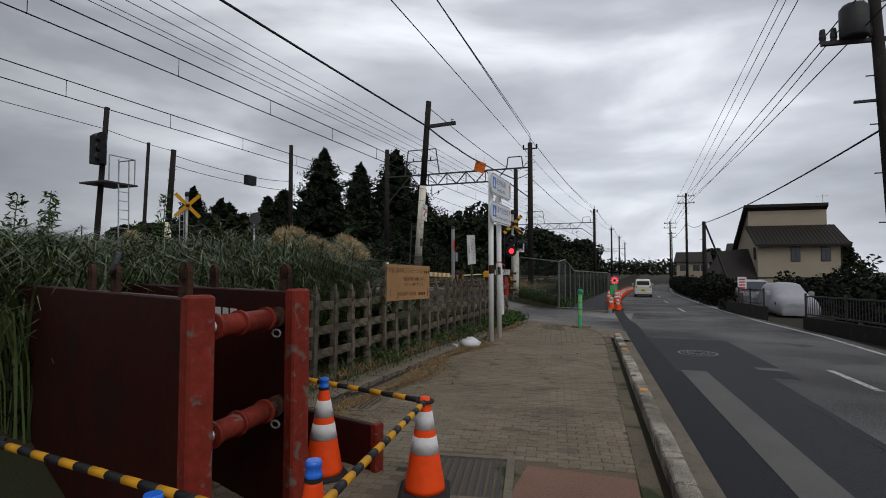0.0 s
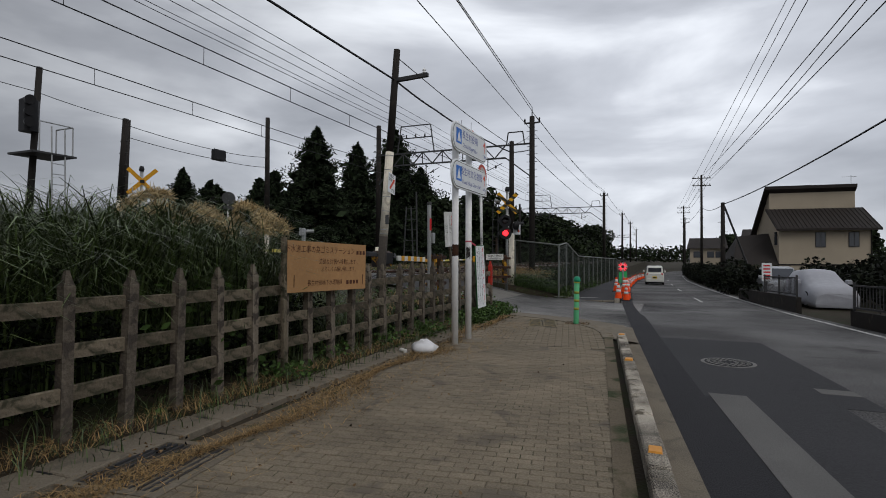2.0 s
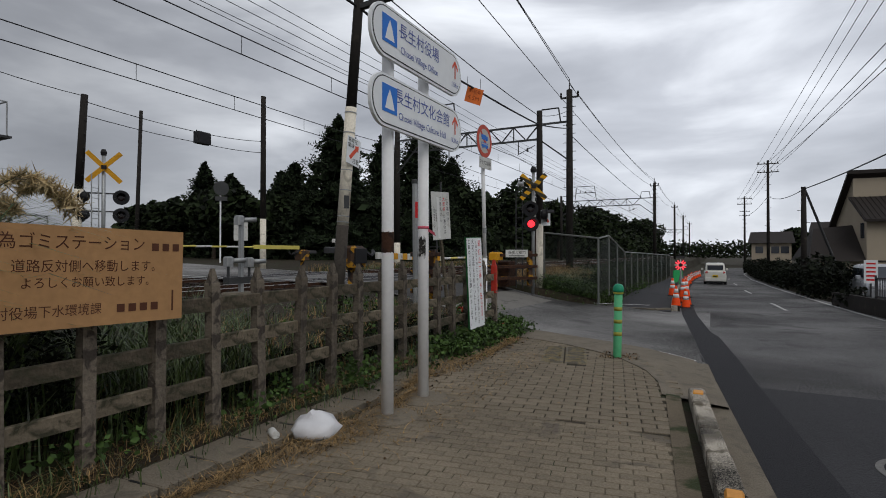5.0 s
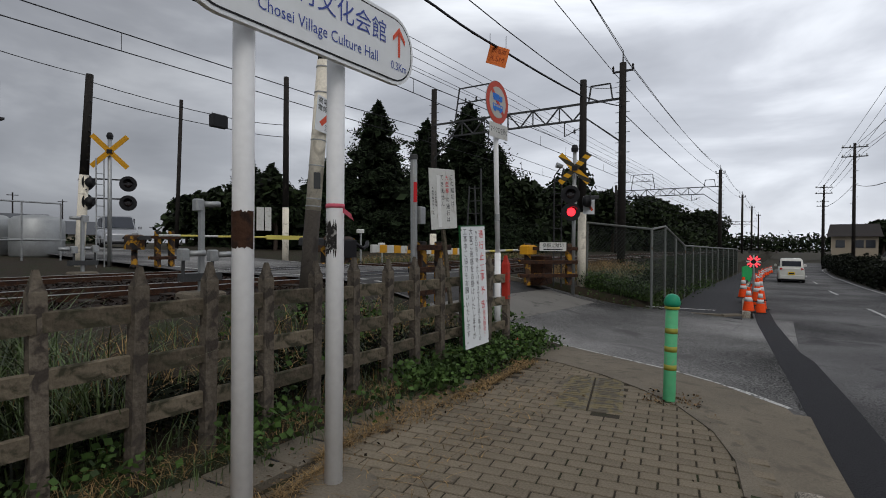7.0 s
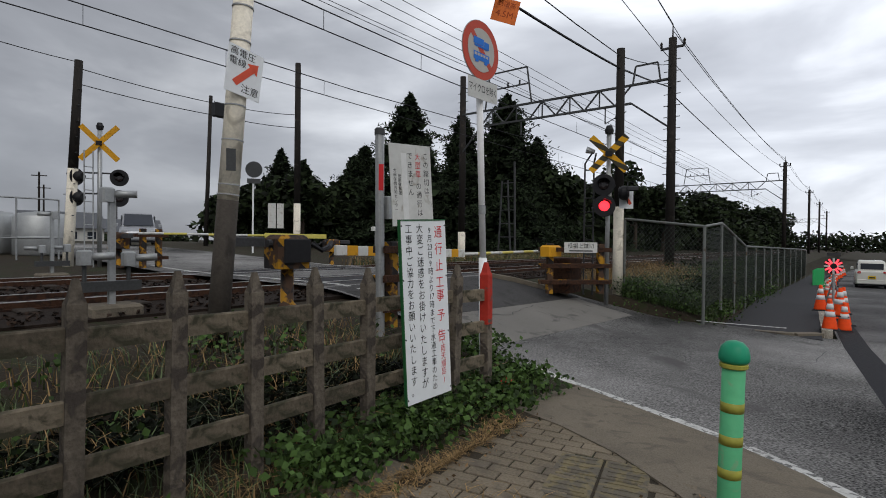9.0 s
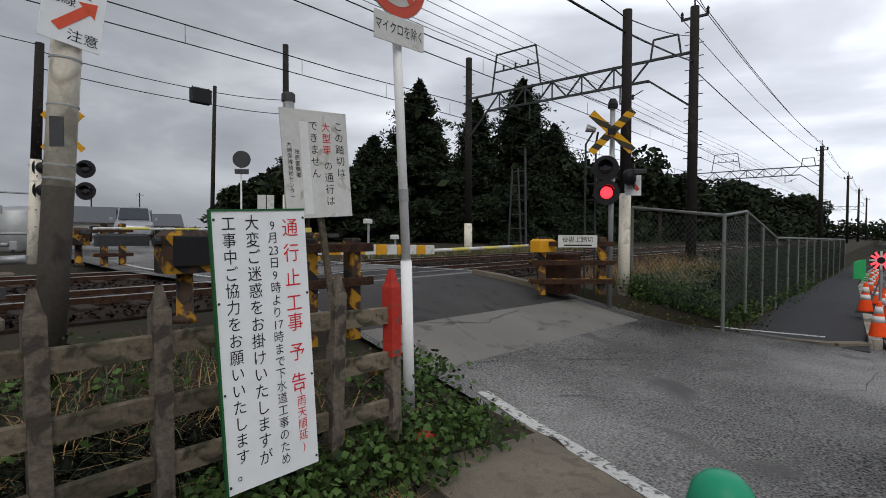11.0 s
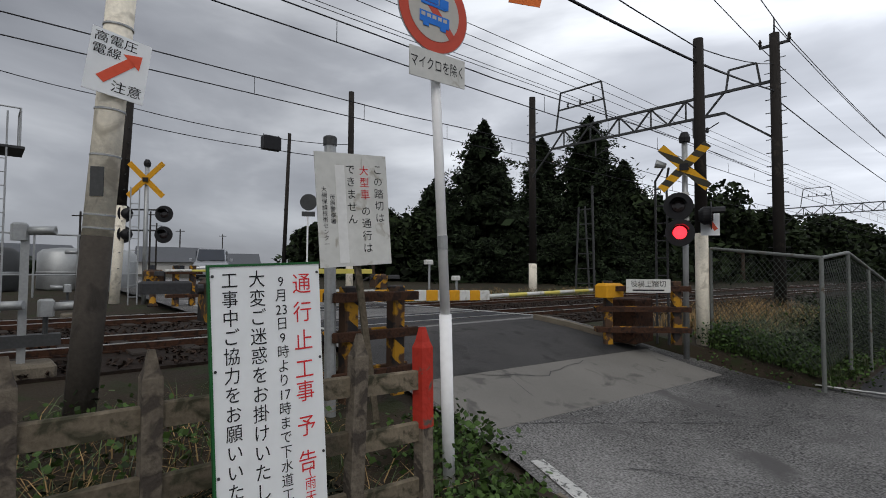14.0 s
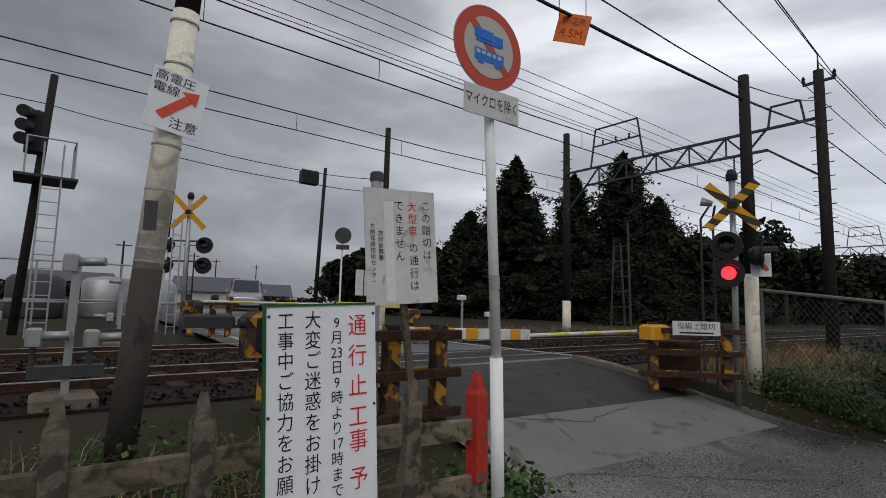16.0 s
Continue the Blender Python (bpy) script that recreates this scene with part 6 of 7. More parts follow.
# obstacle detector beside the near rail
def obstacle_detector(m, label):
    dt = thing("obstacle_detector", label, "detector", "obstacle detectors", at=m)
    part("footing", Shape().chamfer_box((-0.25, -0.28, -0.05), (0.25, 0.28, 0.08), 0.03), M_concrete, dt)
    part("post", Shape().box((-0.035, -0.035, 0.05), (0.035, 0.035, 1.42)), M_galv, dt)
    part("plate", Shape().box((-0.1, -0.32, 0.24), (0.06, 0.32, 0.36)), M_gantry, dt)
    for dy, z in ((-0.24, 0.66), (0.24, 0.64), (0.0, 1.42)):
        tube = part("tube", Shape().rod((0.02, dy + 0.02, z), (0.12, dy + 0.24, z + 0.01), 0.045, None, 14), M_galv, dt, "", True)
        part("tube_box", Shape().chamfer_box((-0.07, dy - 0.12, z - 0.10), (0.07, dy + 0.02, z + 0.08), 0.02), M_galv, tube)
        if z < 1:
            part("tube_post", Shape().rod((0, dy - 0.05, 0.34), (0, dy - 0.05, z - 0.09), 0.025, None, 8), M_gantry, dt)
    return dt


obstacle_detector(pose(-8.75, 15.25, 0.62), "grey steel obstacle detector with three tubes on a post")
obstacle_detector(pose(-16.0, 16.6, 0.62, 0, 0, 180), "grey obstacle detector beyond the tracks")
obstacle_detector(pose(-15.7, 14.2, 0.62, 0, 0, 180), "grey obstacle detector beyond the tracks")
for x, y, z in ((-15.6, 26.5, 1.9), (-15.4, 27.6, 1.35)):
    t = thing("track_detector", "small white-headed detector post beyond the rails", "detector", "track detectors")
    part("post", Shape().rod((x, y, 0.4), (x, y, z), 0.04, None, 8), M_galv, t)
    part("head", Shape().chamfer_box((x - 0.08, y - 0.2, z), (x + 0.08, y + 0.14, z + 0.16), 0.03), M_white_old, t)
mr = thing("traffic_sign", "back of a round traffic sign beyond the crossing", "road sign", at=(2.3, -2.25, 0.7))
part("post", Shape().rod((-22.6, 26.6, 0.3), (-22.6, 26.6, 3.9), 0.035, None, 10), M_white_pole, mr)
part("disc", Shape().disc(0.32, 0.0, 28, facing(-22.55, 26.6, 3.6, 55), 0.01), M_gantry, mr)
part("plate", Shape().box((-0.25, -0.55, 0), (0.25, -0.36, 0.01), facing(-22.55, 26.6, 3.6, 55)), M_gantry, mr)
part("lower_plate", Shape().box((-0.1, -2.3, 0), (0.2, -1.3, 0.02), facing(-22.3, 27.2, 3.6, 55)).box((0.24, -2.3, 0), (0.5, -1.3, 0.02), facing(-22.3, 27.2, 3.6, 55)), M_white_old, mr)

# ---- chain-link fence round the far corner ----
cf = thing("chain_link_fence", "rusting galvanised chain-link fence with top rail", "fence", kind="structure")
cpts = [(-5.85, 25.1), (-3.93, 24.1)] + [(-3.92, y) for y in (25.8, 27.5, 29.3, 31.2, 33.2, 35.2, 37.5, 40, 43, 46, 50, 54)]
cl_top = lambda y: float(np.interp(y, (24.1, 25.1, 29.3, 54), (1.87, 2.1, 1.48, 1.3)))
net = Shape()
for (x0, y0), (x1, y1) in zip(cpts, cpts[1:]):
    z0, z1 = cl_top(y0) - 1.72, cl_top(y1) - 1.72
    part("top_rail", Shape().rod((x0, y0, z0 + 1.72), (x1, y1, z1 + 1.72), 0.028, None, 8), M_fencesteel, cf)
    L = math.hypot(x1 - x0, y1 - y0)
    step = 0.11 if y0 < 33 else 0.22
    n = int(L / step)
    for i in range(-int(1.6 / step), n):
        for sgn in (0, 1):
            a0, a1 = i * step, i * step + 1.6
            ha, hb = 0.05, 1.65
            if a0 < 0:
                ha, a0 = 0.05 - a0, 0.0
            if a1 > L:
                hb, a1 = 1.65 - (a1 - L), L
            if a1 <= a0 + 0.01:
                continue
            if sgn:
                ha, hb = 1.7 - ha, 1.7 - hb
            k0, k1 = a0 / L, a1 / L
            net.rod((x0 + (x1 - x0) * k0, y0 + (y1 - y0) * k0, z0 + (z1 - z0) * k0 + ha), (x0 + (x1 - x0) * k1, y0 + (y1 - y0) * k1, z0 + (z1 - z0) * k1 + hb), 0.004 if y0 < 33 else 0.006, None, 3)
part("mesh_wire", net, M_mesh, cf)
for x, y in cpts:
    part("fence_post", Shape().rod((x, y, cl_top(y) - 1.95), (x, y, cl_top(y)), 0.03, None, 10), M_fencesteel, cf)


# ---- right side of the road: pole, wall, railing, parked cars, house ----
def utility_pole(x, y, z1, label, lean=(0.0, 0.0), arms=True, can=False):
    t = thing("utility_pole", label, "utility pole", "utility poles")
    a, b = Vector((x, y, fall(y) - 0.05)), Vector((x + lean[0], y + lean[1], z1))
    part("shaft", Shape().rod(a, b, 0.15, 0.10, 14), M_poledark, t, "", True)
    if arms:
        for k in (0.97, 0.90):
            c = a.lerp(b, k)
            part("crossarm", Shape().beam(c - Vector((0.9, 0.1, 0)), c + Vector((0.9, 0.1, 0)), 0.08, 0.08), M_steel_dark, t)
            for dx in (-0.8, -0.3, 0.3, 0.8):
                part("insulator", Shape().lathe([(0.03, 0), (0.06, 0.05), (0.03, 0.1), (0.05, 0.14), (0.02, 0.18)], 8, Matrix.Translation(c + Vector((dx, dx * 0.11, 0.04)))), M_white_old, t)
    if can:
        c = a.lerp(b, 0.79)
        part("transformer", Shape().lathe([(0.24, 0), (0.26, 0.05), (0.26, 0.62), (0.2, 0.7)], 16, Matrix.Translation(c + Vector((-0.42, -0.1, -0.1)))), M_steel_dark, t, "dark round transformer", True)
        part("bracket", Shape().beam(c + Vector((-1.0, -0.1, -0.14)), c + Vector((0.5, 0.1, -0.14)), 0.1, 0.08), M_steel_dark, t)
        for dx in (-0.95, -0.75, -0.1):
            part("cut_out", Shape().lathe([(0.05, 0), (0.07, 0.1), (0.05, 0.28)], 8, Matrix.Translation(c + Vector((dx, 0, -0.08)))), M_steel_dark, t)
        part("lower_bracket", Shape().beam(a.lerp(b, 0.62) + Vector((-0.5, 0, 0)), a.lerp(b, 0.62) + Vector((0.1, 0, 0)), 0.07, 0.05), M_steel_dark, t)
    n = int((z1 - 3) / 0.5)
    for i in range(n):
        p = a.lerp(b, (2.6 + 0.5 * i) / z1)
        s = 1 if i % 2 else -1
        part("step_bolt", Shape().rod(p, p + Vector((0.26 * s, 0, 0)), 0.014, None, 5), M_steel_dark, t)
    return t


utility_pole(4.38, 15.0, 8.2, "dark utility pole with transformer and crossarms", lean=(-0.42, -0.1), can=True)
utility_pole(3.8, 65.7, 10.2, "tall concrete utility pole by the road bend")
utility_pole(2.95, 38.2, 4.6, "short concrete pole with a steel strut", arms=False)
utility_pole(3.2, 92.0, 9.4, "distant concrete utility pole with a street lamp")
utility_pole(5.0, 128.0, 10.2, "distant concrete utility pole")
st = single("pole_strut", Shape().rod((4.9, 39.6, -0.55), (3.0, 38.25, 4.5), 0.07, 0.05, 8), M_steel_dark, "dark steel strut leaning against the short pole", "strut")
for dx, x1, z1 in ((-0.7, 3.9, 10.8), (0.0, 3.65, 9.9), (0.6, 3.3, 8.6)):
    cable("street_cable", [(x1 + 0.1, -20, z1), (x1, 15, z1), (3.8 + dx, 65.7, 10.0), (3.2 + dx, 92, 9.2)], 0.013, "thin power line between street poles", "street cables", sag=0.1, n=8)
for dx, x1, z1 in ((-0.6, 3.55, 7.0), (0.1, 3.75, 6.5), (0.6, 3.95, 7.3)):
    cable("street_cable", [(x1 + 0.8, -20, z1 + 0.6), (x1, 14.95, z1), (3.8 + dx, 65.7, 9.4), (3.2 + dx, 92, 8.6)], 0.014, "thin power line between street poles", "street cables", sag=0.25, n=8)
cable("street_cable", [(4.15, 14.9, 4.45), (2.98, 38.2, 4.5)], 0.024, "thick black service cable between poles", "street cables", sag=0.2)
cable("street_cable", [(2.98, 38.2, 4.5), (3.8, 65.7, 6.8), (3.2, 92, 6.6)], 0.02, "black service cable between poles", "street cables", sag=0.35)

wall = Shape()
for a, b, h in (((4.55, 15.6), (3.8, 19.7), 0.28), ((3.5, 23.5), (2.95, 31.4), 0.42)):
    wall.beam((*a, fall(a[1]) + h / 2), (*b, fall(b[1]) + h / 2), 0.14, h + 0.12)
tagged(part("garden_wall", wall, M_poledark), "low dark block wall beside the road", "wall", "", "structure")


def railing(a, b, z, label):
    t = thing("railing", label, "railing", "roadside railings")
    a, b = Vector((*a, fall(a[1]) + z)), Vector((*b, fall(b[1]) + z))
    n = int((b - a).length / 0.12)
    part("top_rail", Shape().beam(a + Vector((0, 0, 0.62)), b + Vector((0, 0, 0.62)), 0.05, 0.04), M_steel_dark, t)
    part("bottom_rail", Shape().beam(a + Vector((0, 0, 0.1)), b + Vector((0, 0, 0.1)), 0.04, 0.04), M_steel_dark, t)
    for i in range(n + 1):
        p = a.lerp(b, i / n)
        part("baluster", Shape().rod(p + Vector((0, 0, 0.1)), p + Vector((0, 0, 0.62)), 0.011, None, 4), M_steel_dark, t)
    for k in (0, 0.5, 1):
        p = a.lerp(b, k)
        part("post", Shape().box((-0.025, -0.025, 0), (0.025, 0.025, 0.7), Matrix.Translation(p)), M_steel_dark, t)
    return t


railing((4.55, 15.65), (3.8, 19.65), 0.32, "black metal railing on the low wall")
railing((3.47, 23.6), (3.2, 27.2), 0.46, "black metal railing beside the driveway")
sgn = thing("driveway_sign", "small white sign with dark bars on a post by the drive", "sign", at=(0.95, 2.6, -0.25))
part("post", Shape().rod((2.95, 28.4, -0.1), (2.95, 28.4, 1.1), 0.03, None, 8), M_steel_dark, sgn)
smm = facing(2.95, 28.36, 1.05, 0)
part("panel", Shape().box((-0.19, -0.4, -0.02), (0.19, 0.4, 0), smm), M_white, sgn)
bars(smm, [(0, 0.28 - 0.14 * i, 0.26, 0.06) for i in range(5)], M_redtext, sgn)


def car(label, m, paint, kind="hatch", size=(3.4, 1.475, 1.52), covered=False, name="car"):
    """x is forward. A body lofted through cross-sections, glasshouse, wheels, lights."""
    t = thing(name, label, "car", at=m)
    L, W, H = size
    hw = W / 2

    def loft(sections, mat, nm, parent=None, lab=""):
        s = Shape()
        s.rings([[(x, -w, z0), (x, -w * 1.0, z0 + (z1 - z0) * 0.55), (x, -w * 0.93, z1 - 0.04), (x, -w * 0.82, z1), (x, w * 0.82, z1), (x, w * 0.93, z1 - 0.04), (x, w * 1.0, z0 + (z1 - z0) * 0.55), (x, w, z0)] for x, w, z0, z1 in sections])
        return part(nm, s, mat, parent or t, lab, True)

    if covered:
        cov, rc = Shape(), random.Random(8)
        rows_ = []
        for k, zt, ww, cab in ((-0.5, 0.62, 0.8, 0), (-0.47, 0.85, 0.95, 0), (-0.4, 1.02, 1.0, 0.3), (-0.3, 0.97 * H, 1.0, 0.9), (-0.12, H, 1.0, 1), (0.02, 0.985 * H, 1.0, 1), (0.12, 0.87 * H, 1.0, 0.8), (0.22, 0.71 * H, 1.0, 0.4), (0.3, 0.63 * H, 1.0, 0.1), (0.4, 0.58 * H, 0.98, 0), (0.47, 0.5 * H, 0.92, 0), (0.5, 0.38 * H, 0.8, 0)):
            row = []
            for fy, fz in ((-0.97, 0.06), (-1.03, 0.3), (-1.0, 0.58), (-0.93 + 0.12 * cab, 0.78), (-0.8 + 0.12 * cab, 0.93), (-0.5, 0.985), (0, 1.0), (0.5, 0.985), (0.8 - 0.12 * cab, 0.93), (0.93 - 0.12 * cab, 0.78), (1.0, 0.58), (1.03, 0.3), (0.97, 0.06)):
                row.append((k * L + rc.uniform(-0.02, 0.02), fy * ww * hw + rc.uniform(-0.015, 0.015), fz * zt + rc.uniform(-0.015, 0.015)))
            rows_.append(row)
        part("cover", cov.rings(rows_), M_cover, t, "rumpled silver fabric cover", True)
        for sy in (-1, 1):
            part("covered_mirror", Shape().chamfer_box((L * 0.1, sy * (hw + 0.05) - 0.09, 0.82), (L * 0.16, sy * (hw + 0.05) + 0.09, 0.98), 0.03), M_cover, t)
    else:
        loft([(-L / 2, hw * 0.86, 0.32, 0.85), (-L / 2 + 0.06, hw * 0.96, 0.22, 0.93), (-L * 0.25, hw, 0.2, 0.95), (L * 0.15, hw, 0.2, 0.93), (L * 0.36, hw * 0.97, 0.2, 0.88), (L / 2 - 0.08, hw * 0.9, 0.24, 0.72), (L / 2, hw * 0.8, 0.3, 0.6)], paint, "body")
        roof_back = -L / 2 + 0.12
        loft([(roof_back - 0.02, hw * 0.86, 0.9, 1.0), (roof_back + 0.1, hw * 0.85, 0.9, H - 0.06), (-L * 0.1, hw * 0.84, 0.9, H), (L * 0.12, hw * 0.83, 0.9, H - 0.05), (L * 0.3, hw * 0.85, 0.88, 0.95)], paint, "roof")
        gl = Shape().box((roof_back - 0.02, -hw * 0.68, 1.0), (roof_back + 0.06, hw * 0.68, H - 0.16))
        part("rear_window", gl, M_glass_dark, t)
        part("windscreen", Shape().rings([[(L * 0.145, -hw * 0.7, H - 0.12), (L * 0.145, hw * 0.7, H - 0.12), (L * 0.30, hw * 0.76, 0.97), (L * 0.30, -hw * 0.76, 0.97)], [(L * 0.16, -hw * 0.7, H - 0.10), (L * 0.16, hw * 0.7, H - 0.10), (L * 0.315, hw * 0.76, 0.985), (L * 0.315, -hw * 0.76, 0.985)]]), M_glass_dark, t)
        for sy in (-1, 1):
            for x0, x1 in ((-L * 0.37, -L * 0.1), (-L * 0.07, L * 0.16)):
                part("side_window", Shape().box((x0, sy * hw * 0.855 - 0.02, 0.98), (x1, sy * hw * 0.855 + 0.02, H - 0.17)), M_glass_dark, t)
            part("tail_light", Shape().lathe([(0.085, -0.02), (0.09, 0.0), (0.06, 0.02)], 16, Matrix.Translation((-L / 2 + 0.02, sy * hw * 0.74, 0.82)) @ Matrix.Rotation(radians(-90), 4, "Y")), M_taillight, t, "round red tail light")
            part("headlight", Shape().chamfer_box((L / 2 - 0.16, sy * hw * 0.7 - 0.13, 0.6), (L / 2 - 0.02, sy * hw * 0.7 + 0.13, 0.74), 0.03), M_chrome, t)
            part("mirror", Shape().chamfer_box((L * 0.2, sy * (hw + 0.09) - 0.07, 0.93), (L * 0.26, sy * (hw + 0.09) + 0.07, 1.07), 0.02), paint, t)
        part("rear_bumper", Shape().chamfer_box((-L / 2 - 0.03, -hw * 0.9, 0.26), (-L / 2 + 0.08, hw * 0.9, 0.48), 0.03), paint, t)
        part("underside", Shape().box((-L / 2 + 0.1, -hw * 0.88, 0.14), (L / 2 - 0.15, hw * 0.88, 0.24)), M_black, t)
        pl = part("number_plate", Shape().box((-L / 2 - 0.045, -0.165, 0.5), (-L / 2 - 0.028, 0.165, 0.665)), M_plate, t, "yellow plate with dark bars")
        part("plate_bar", Shape().box((-L / 2 - 0.05, -0.12, 0.54), (-L / 2 - 0.046, 0.12, 0.61)), M_black, pl)
    for x in (-L * 0.34, L * 0.33):
        for sy in (-1, 1):
            w = part("wheel", Shape().lathe([(0.2, -0.08), (0.28, -0.08), (0.29, 0), (0.28, 0.08), (0.2, 0.08)], 20, Matrix.Translation((x, sy * (hw - 0.09), 0.285)) @ Matrix.Rotation(radians(90), 4, "X")), M_tyre, t, "", True)
            part("rim", Shape().lathe([(0.17, -0.085), (0.19, 0), (0.17, 0.085)], 16, Matrix.Translation((x, sy * (hw - 0.085), 0.285)) @ Matrix.Rotation(radians(90), 4, "X")), M_galv, w)
    return t


car("small white hatchback with round red tail lights on the road", pose(-0.75, 50.0, fall(50) + 0.01, 0, 0, 91), M_white_car, size=(3.4, 1.4, 1.48))
car("silver estate van waiting beyond the crossing", pose(-30.6, 24.2, rise(-30.6, 24) + 0.01, 0, 0, -20), M_silver, size=(4.3, 1.7, 1.65))
car("parked car under a silver cover in the driveway", pose(5.2, 28.6, -0.37, 0, 0, -86), M_cover, size=(3.7, 1.55, 1.36), covered=True)
car("small silver car parked behind the covered car", pose(4.9, 34.2, -0.48, 0, 0, -92), M_silver, size=(3.5, 1.5, 1.5))


def house(m):
    t = thing("house", "two-storey beige house with dark brown stepped roof", "house", at=m)
    side = [(0.0, -1.0), (8.0, -1.0), (8.0, 4.75), (3.2, 8.35), (3.2, 6.55), (0.0, 4.85)]
    part("wall", Shape().rings([[(0, y, z) for y, z in side], [(7.65, y, z) for y, z in side]]), M_wall_beige, t, "beige rendered walls")
    part("string_course", Shape().box((-0.04, -0.05, 1.42), (7.69, -0.003, 1.54)).box((-0.05, -0.05, 1.42), (-0.003, 7.9, 1.54)), M_roof, t, "dark band between the storeys")
    r = part("roof", Shape().rings([[(-0.35, -0.7, 4.55), (-0.35, 3.25, 6.65), (-0.35, 3.25, 6.83), (-0.35, -0.7, 4.73)], [(8.35, -0.7, 4.55), (8.35, 3.25, 6.65), (8.35, 3.25, 6.83), (8.35, -0.7, 4.73)]]), M_roof, t, "dark brown ribbed roof")
    for i in range(24):
        part("roof_rib", Shape().beam((-0.25 + i * 0.37, -0.7, 4.75), (-0.25 + i * 0.37, 3.2, 6.83), 0.04, 0.05), M_roof, r)
    part("roof", Shape().rings([[(-0.5, 2.75, 8.7), (-0.5, 8.9, 4.1), (-0.5, 8.9, 4.4), (-0.5, 2.75, 9.0)], [(7.7, 2.75, 8.7), (7.7, 8.9, 4.1), (7.7, 8.9, 4.4), (7.7, 2.75, 9.0)]]), M_roof, t)
    part("annexe", Shape().box((-3.6, 0.6, -0.9), (0, 6.4, 1.5)), M_wall_beige, t)
    part("annexe_roof", Shape().rings([[(-4.1, 0.0, 1.45), (-3.0, 3.5, 4.2), (-4.1, 7.0, 1.45)], [(0.3, 0.0, 1.45), (0.3, 3.5, 4.5), (0.3, 7.0, 1.45)]]), M_roof, t, "low dark annexe roof")
    for x, z, w, h in ((3.55, 3.75, 0.75, 1.25), (6.3, 3.75, 0.75, 1.2), (1.6, 0.5, 0.8, 0.8), (5.2, 0.4, 1.4, 1.0)):
        wn_ = part("window", Shape().box((x - w / 2 - 0.06, -0.06, z - h / 2 - 0.06), (x + w / 2 + 0.06, 0.02, z + h / 2 + 0.06)), M_steel_dark, t, "dark framed window")
        part("pane", Shape().box((x - w / 2, -0.075, z - h / 2), (x - 0.03, -0.06, z + h / 2)).box((x + 0.03, -0.075, z - h / 2), (x + w / 2, -0.06, z + h / 2)), M_glass_dark, wn_)
    part("window", Shape().box((-0.07, 0.5, 3.3), (0.02, 1.2, 4.5)), M_glass_dark, t)
    part("aerial", Shape().rod((7.4, 3.4, 8.3), (7.4, 3.4, 9.9), 0.02, None, 5).rod((6.6, 3.4, 9.75), (7.9, 3.4, 9.75), 0.015, None, 4).rod((7.7, 3.1, 9.7), (7.7, 3.7, 9.7), 0.012, None, 4), M_galv, t)
    part("gutter_pipe", Shape().rod((7.7, -0.08, 0), (7.7, -0.08, 4.7), 0.04, None, 6), M_roof, t)
    return t


house(pose(8.35, 52.6, -0.35, 0, 0, 5) @ Matrix.Diagonal((0.79, 0.79, 0.86, 1)))


def small_house(x, y, w, d, h, yaw, wallm, roofm, label):
    t = thing("house", label, "house", "distant houses", at=pose(x, y, 0.2, 0, 0, yaw))
    part("wall", Shape().box((-w / 2, -d / 2, -0.3), (w / 2, d / 2, h)), wallm, t)
    part("roof", Shape().rings([[(-w / 2 - 0.5, -d / 2 - 0.5, h - 0.1), (-w / 2 - 0.2, 0, h + d * 0.28), (-w / 2 - 0.5, d / 2 + 0.5, h - 0.1)], [(w / 2 + 0.5, -d / 2 - 0.5, h - 0.1), (w / 2 + 0.2, 0, h + d * 0.28), (w / 2 + 0.5, d / 2 + 0.5, h - 0.1)]]), roofm, t)
    for k in (-0.3, 0.1, 0.34):
        part("window", Shape().box((k * w - 0.5, -d / 2 - 0.05, h * 0.45), (k * w + 0.5, -d / 2 + 0.02, h * 0.8)), M_glass_dark, t)
    return t


M_roofgrey = material("grey_tile_roof", (0.10, 0.105, 0.115), 0.6, grain=12, vary=0.2, bump=0.1)
M_wallwhite = material("off_white_wall", (0.50, 0.49, 0.46), 0.85, grain=12, vary=0.12, bump=0.05)
small_house(-88, 37, 9, 8, 2.8, 80, M_wallwhite, M_roofgrey, "low white house with grey tiled roof in the distance")
small_house(-104, 52, 9, 8, 2.6, 70, M_wall_beige, M_roofgrey, "distant beige house with grey tiled roof")
small_house(-112, 48, 8, 7, 2.6, 60, M_wallwhite, M_roofgrey, "distant white house with grey tiled roof")
small_house(-92, 20, 10, 8, 2.8, 100, M_wallwhite, M_roofgrey, "white building with a dark roof beyond the tanks")
small_house(7.2, 102, 5, 6, 2.9, -5, M_wall_beige, M_roof, "white house with reddish roof behind the hedge")
small_house(19.5, 120, 9, 8, 4.6, -5, M_wall_beige, M_roof, "distant beige house behind the hedge")
# storage yard beyond the tracks
for i, (x, y) in enumerate(((-25.5, 15.2), (-26.0, 17.4), (-24.5, 18.6))):
    t = thing("storage_tank", "pale grey cylindrical storage tank in a fenced yard", "tank", "storage tanks", at=pose(x, y, land(x, y) - 0.05))
    part("drum", Shape().lathe([(0.8, 0), (0.85, 0.08), (0.85, 1.35), (0.7, 1.5), (0.2, 1.58)], 24), M_galv if i else M_gantry, t, "", True)
    part("hoop", Shape().lathe([(0.855, 0.6), (0.87, 0.62), (0.87, 0.67), (0.855, 0.69)], 24), M_galv, t)
yf = thing("yard_fence", "grey mesh fence round the yard beyond the tracks", "fence", kind="structure")
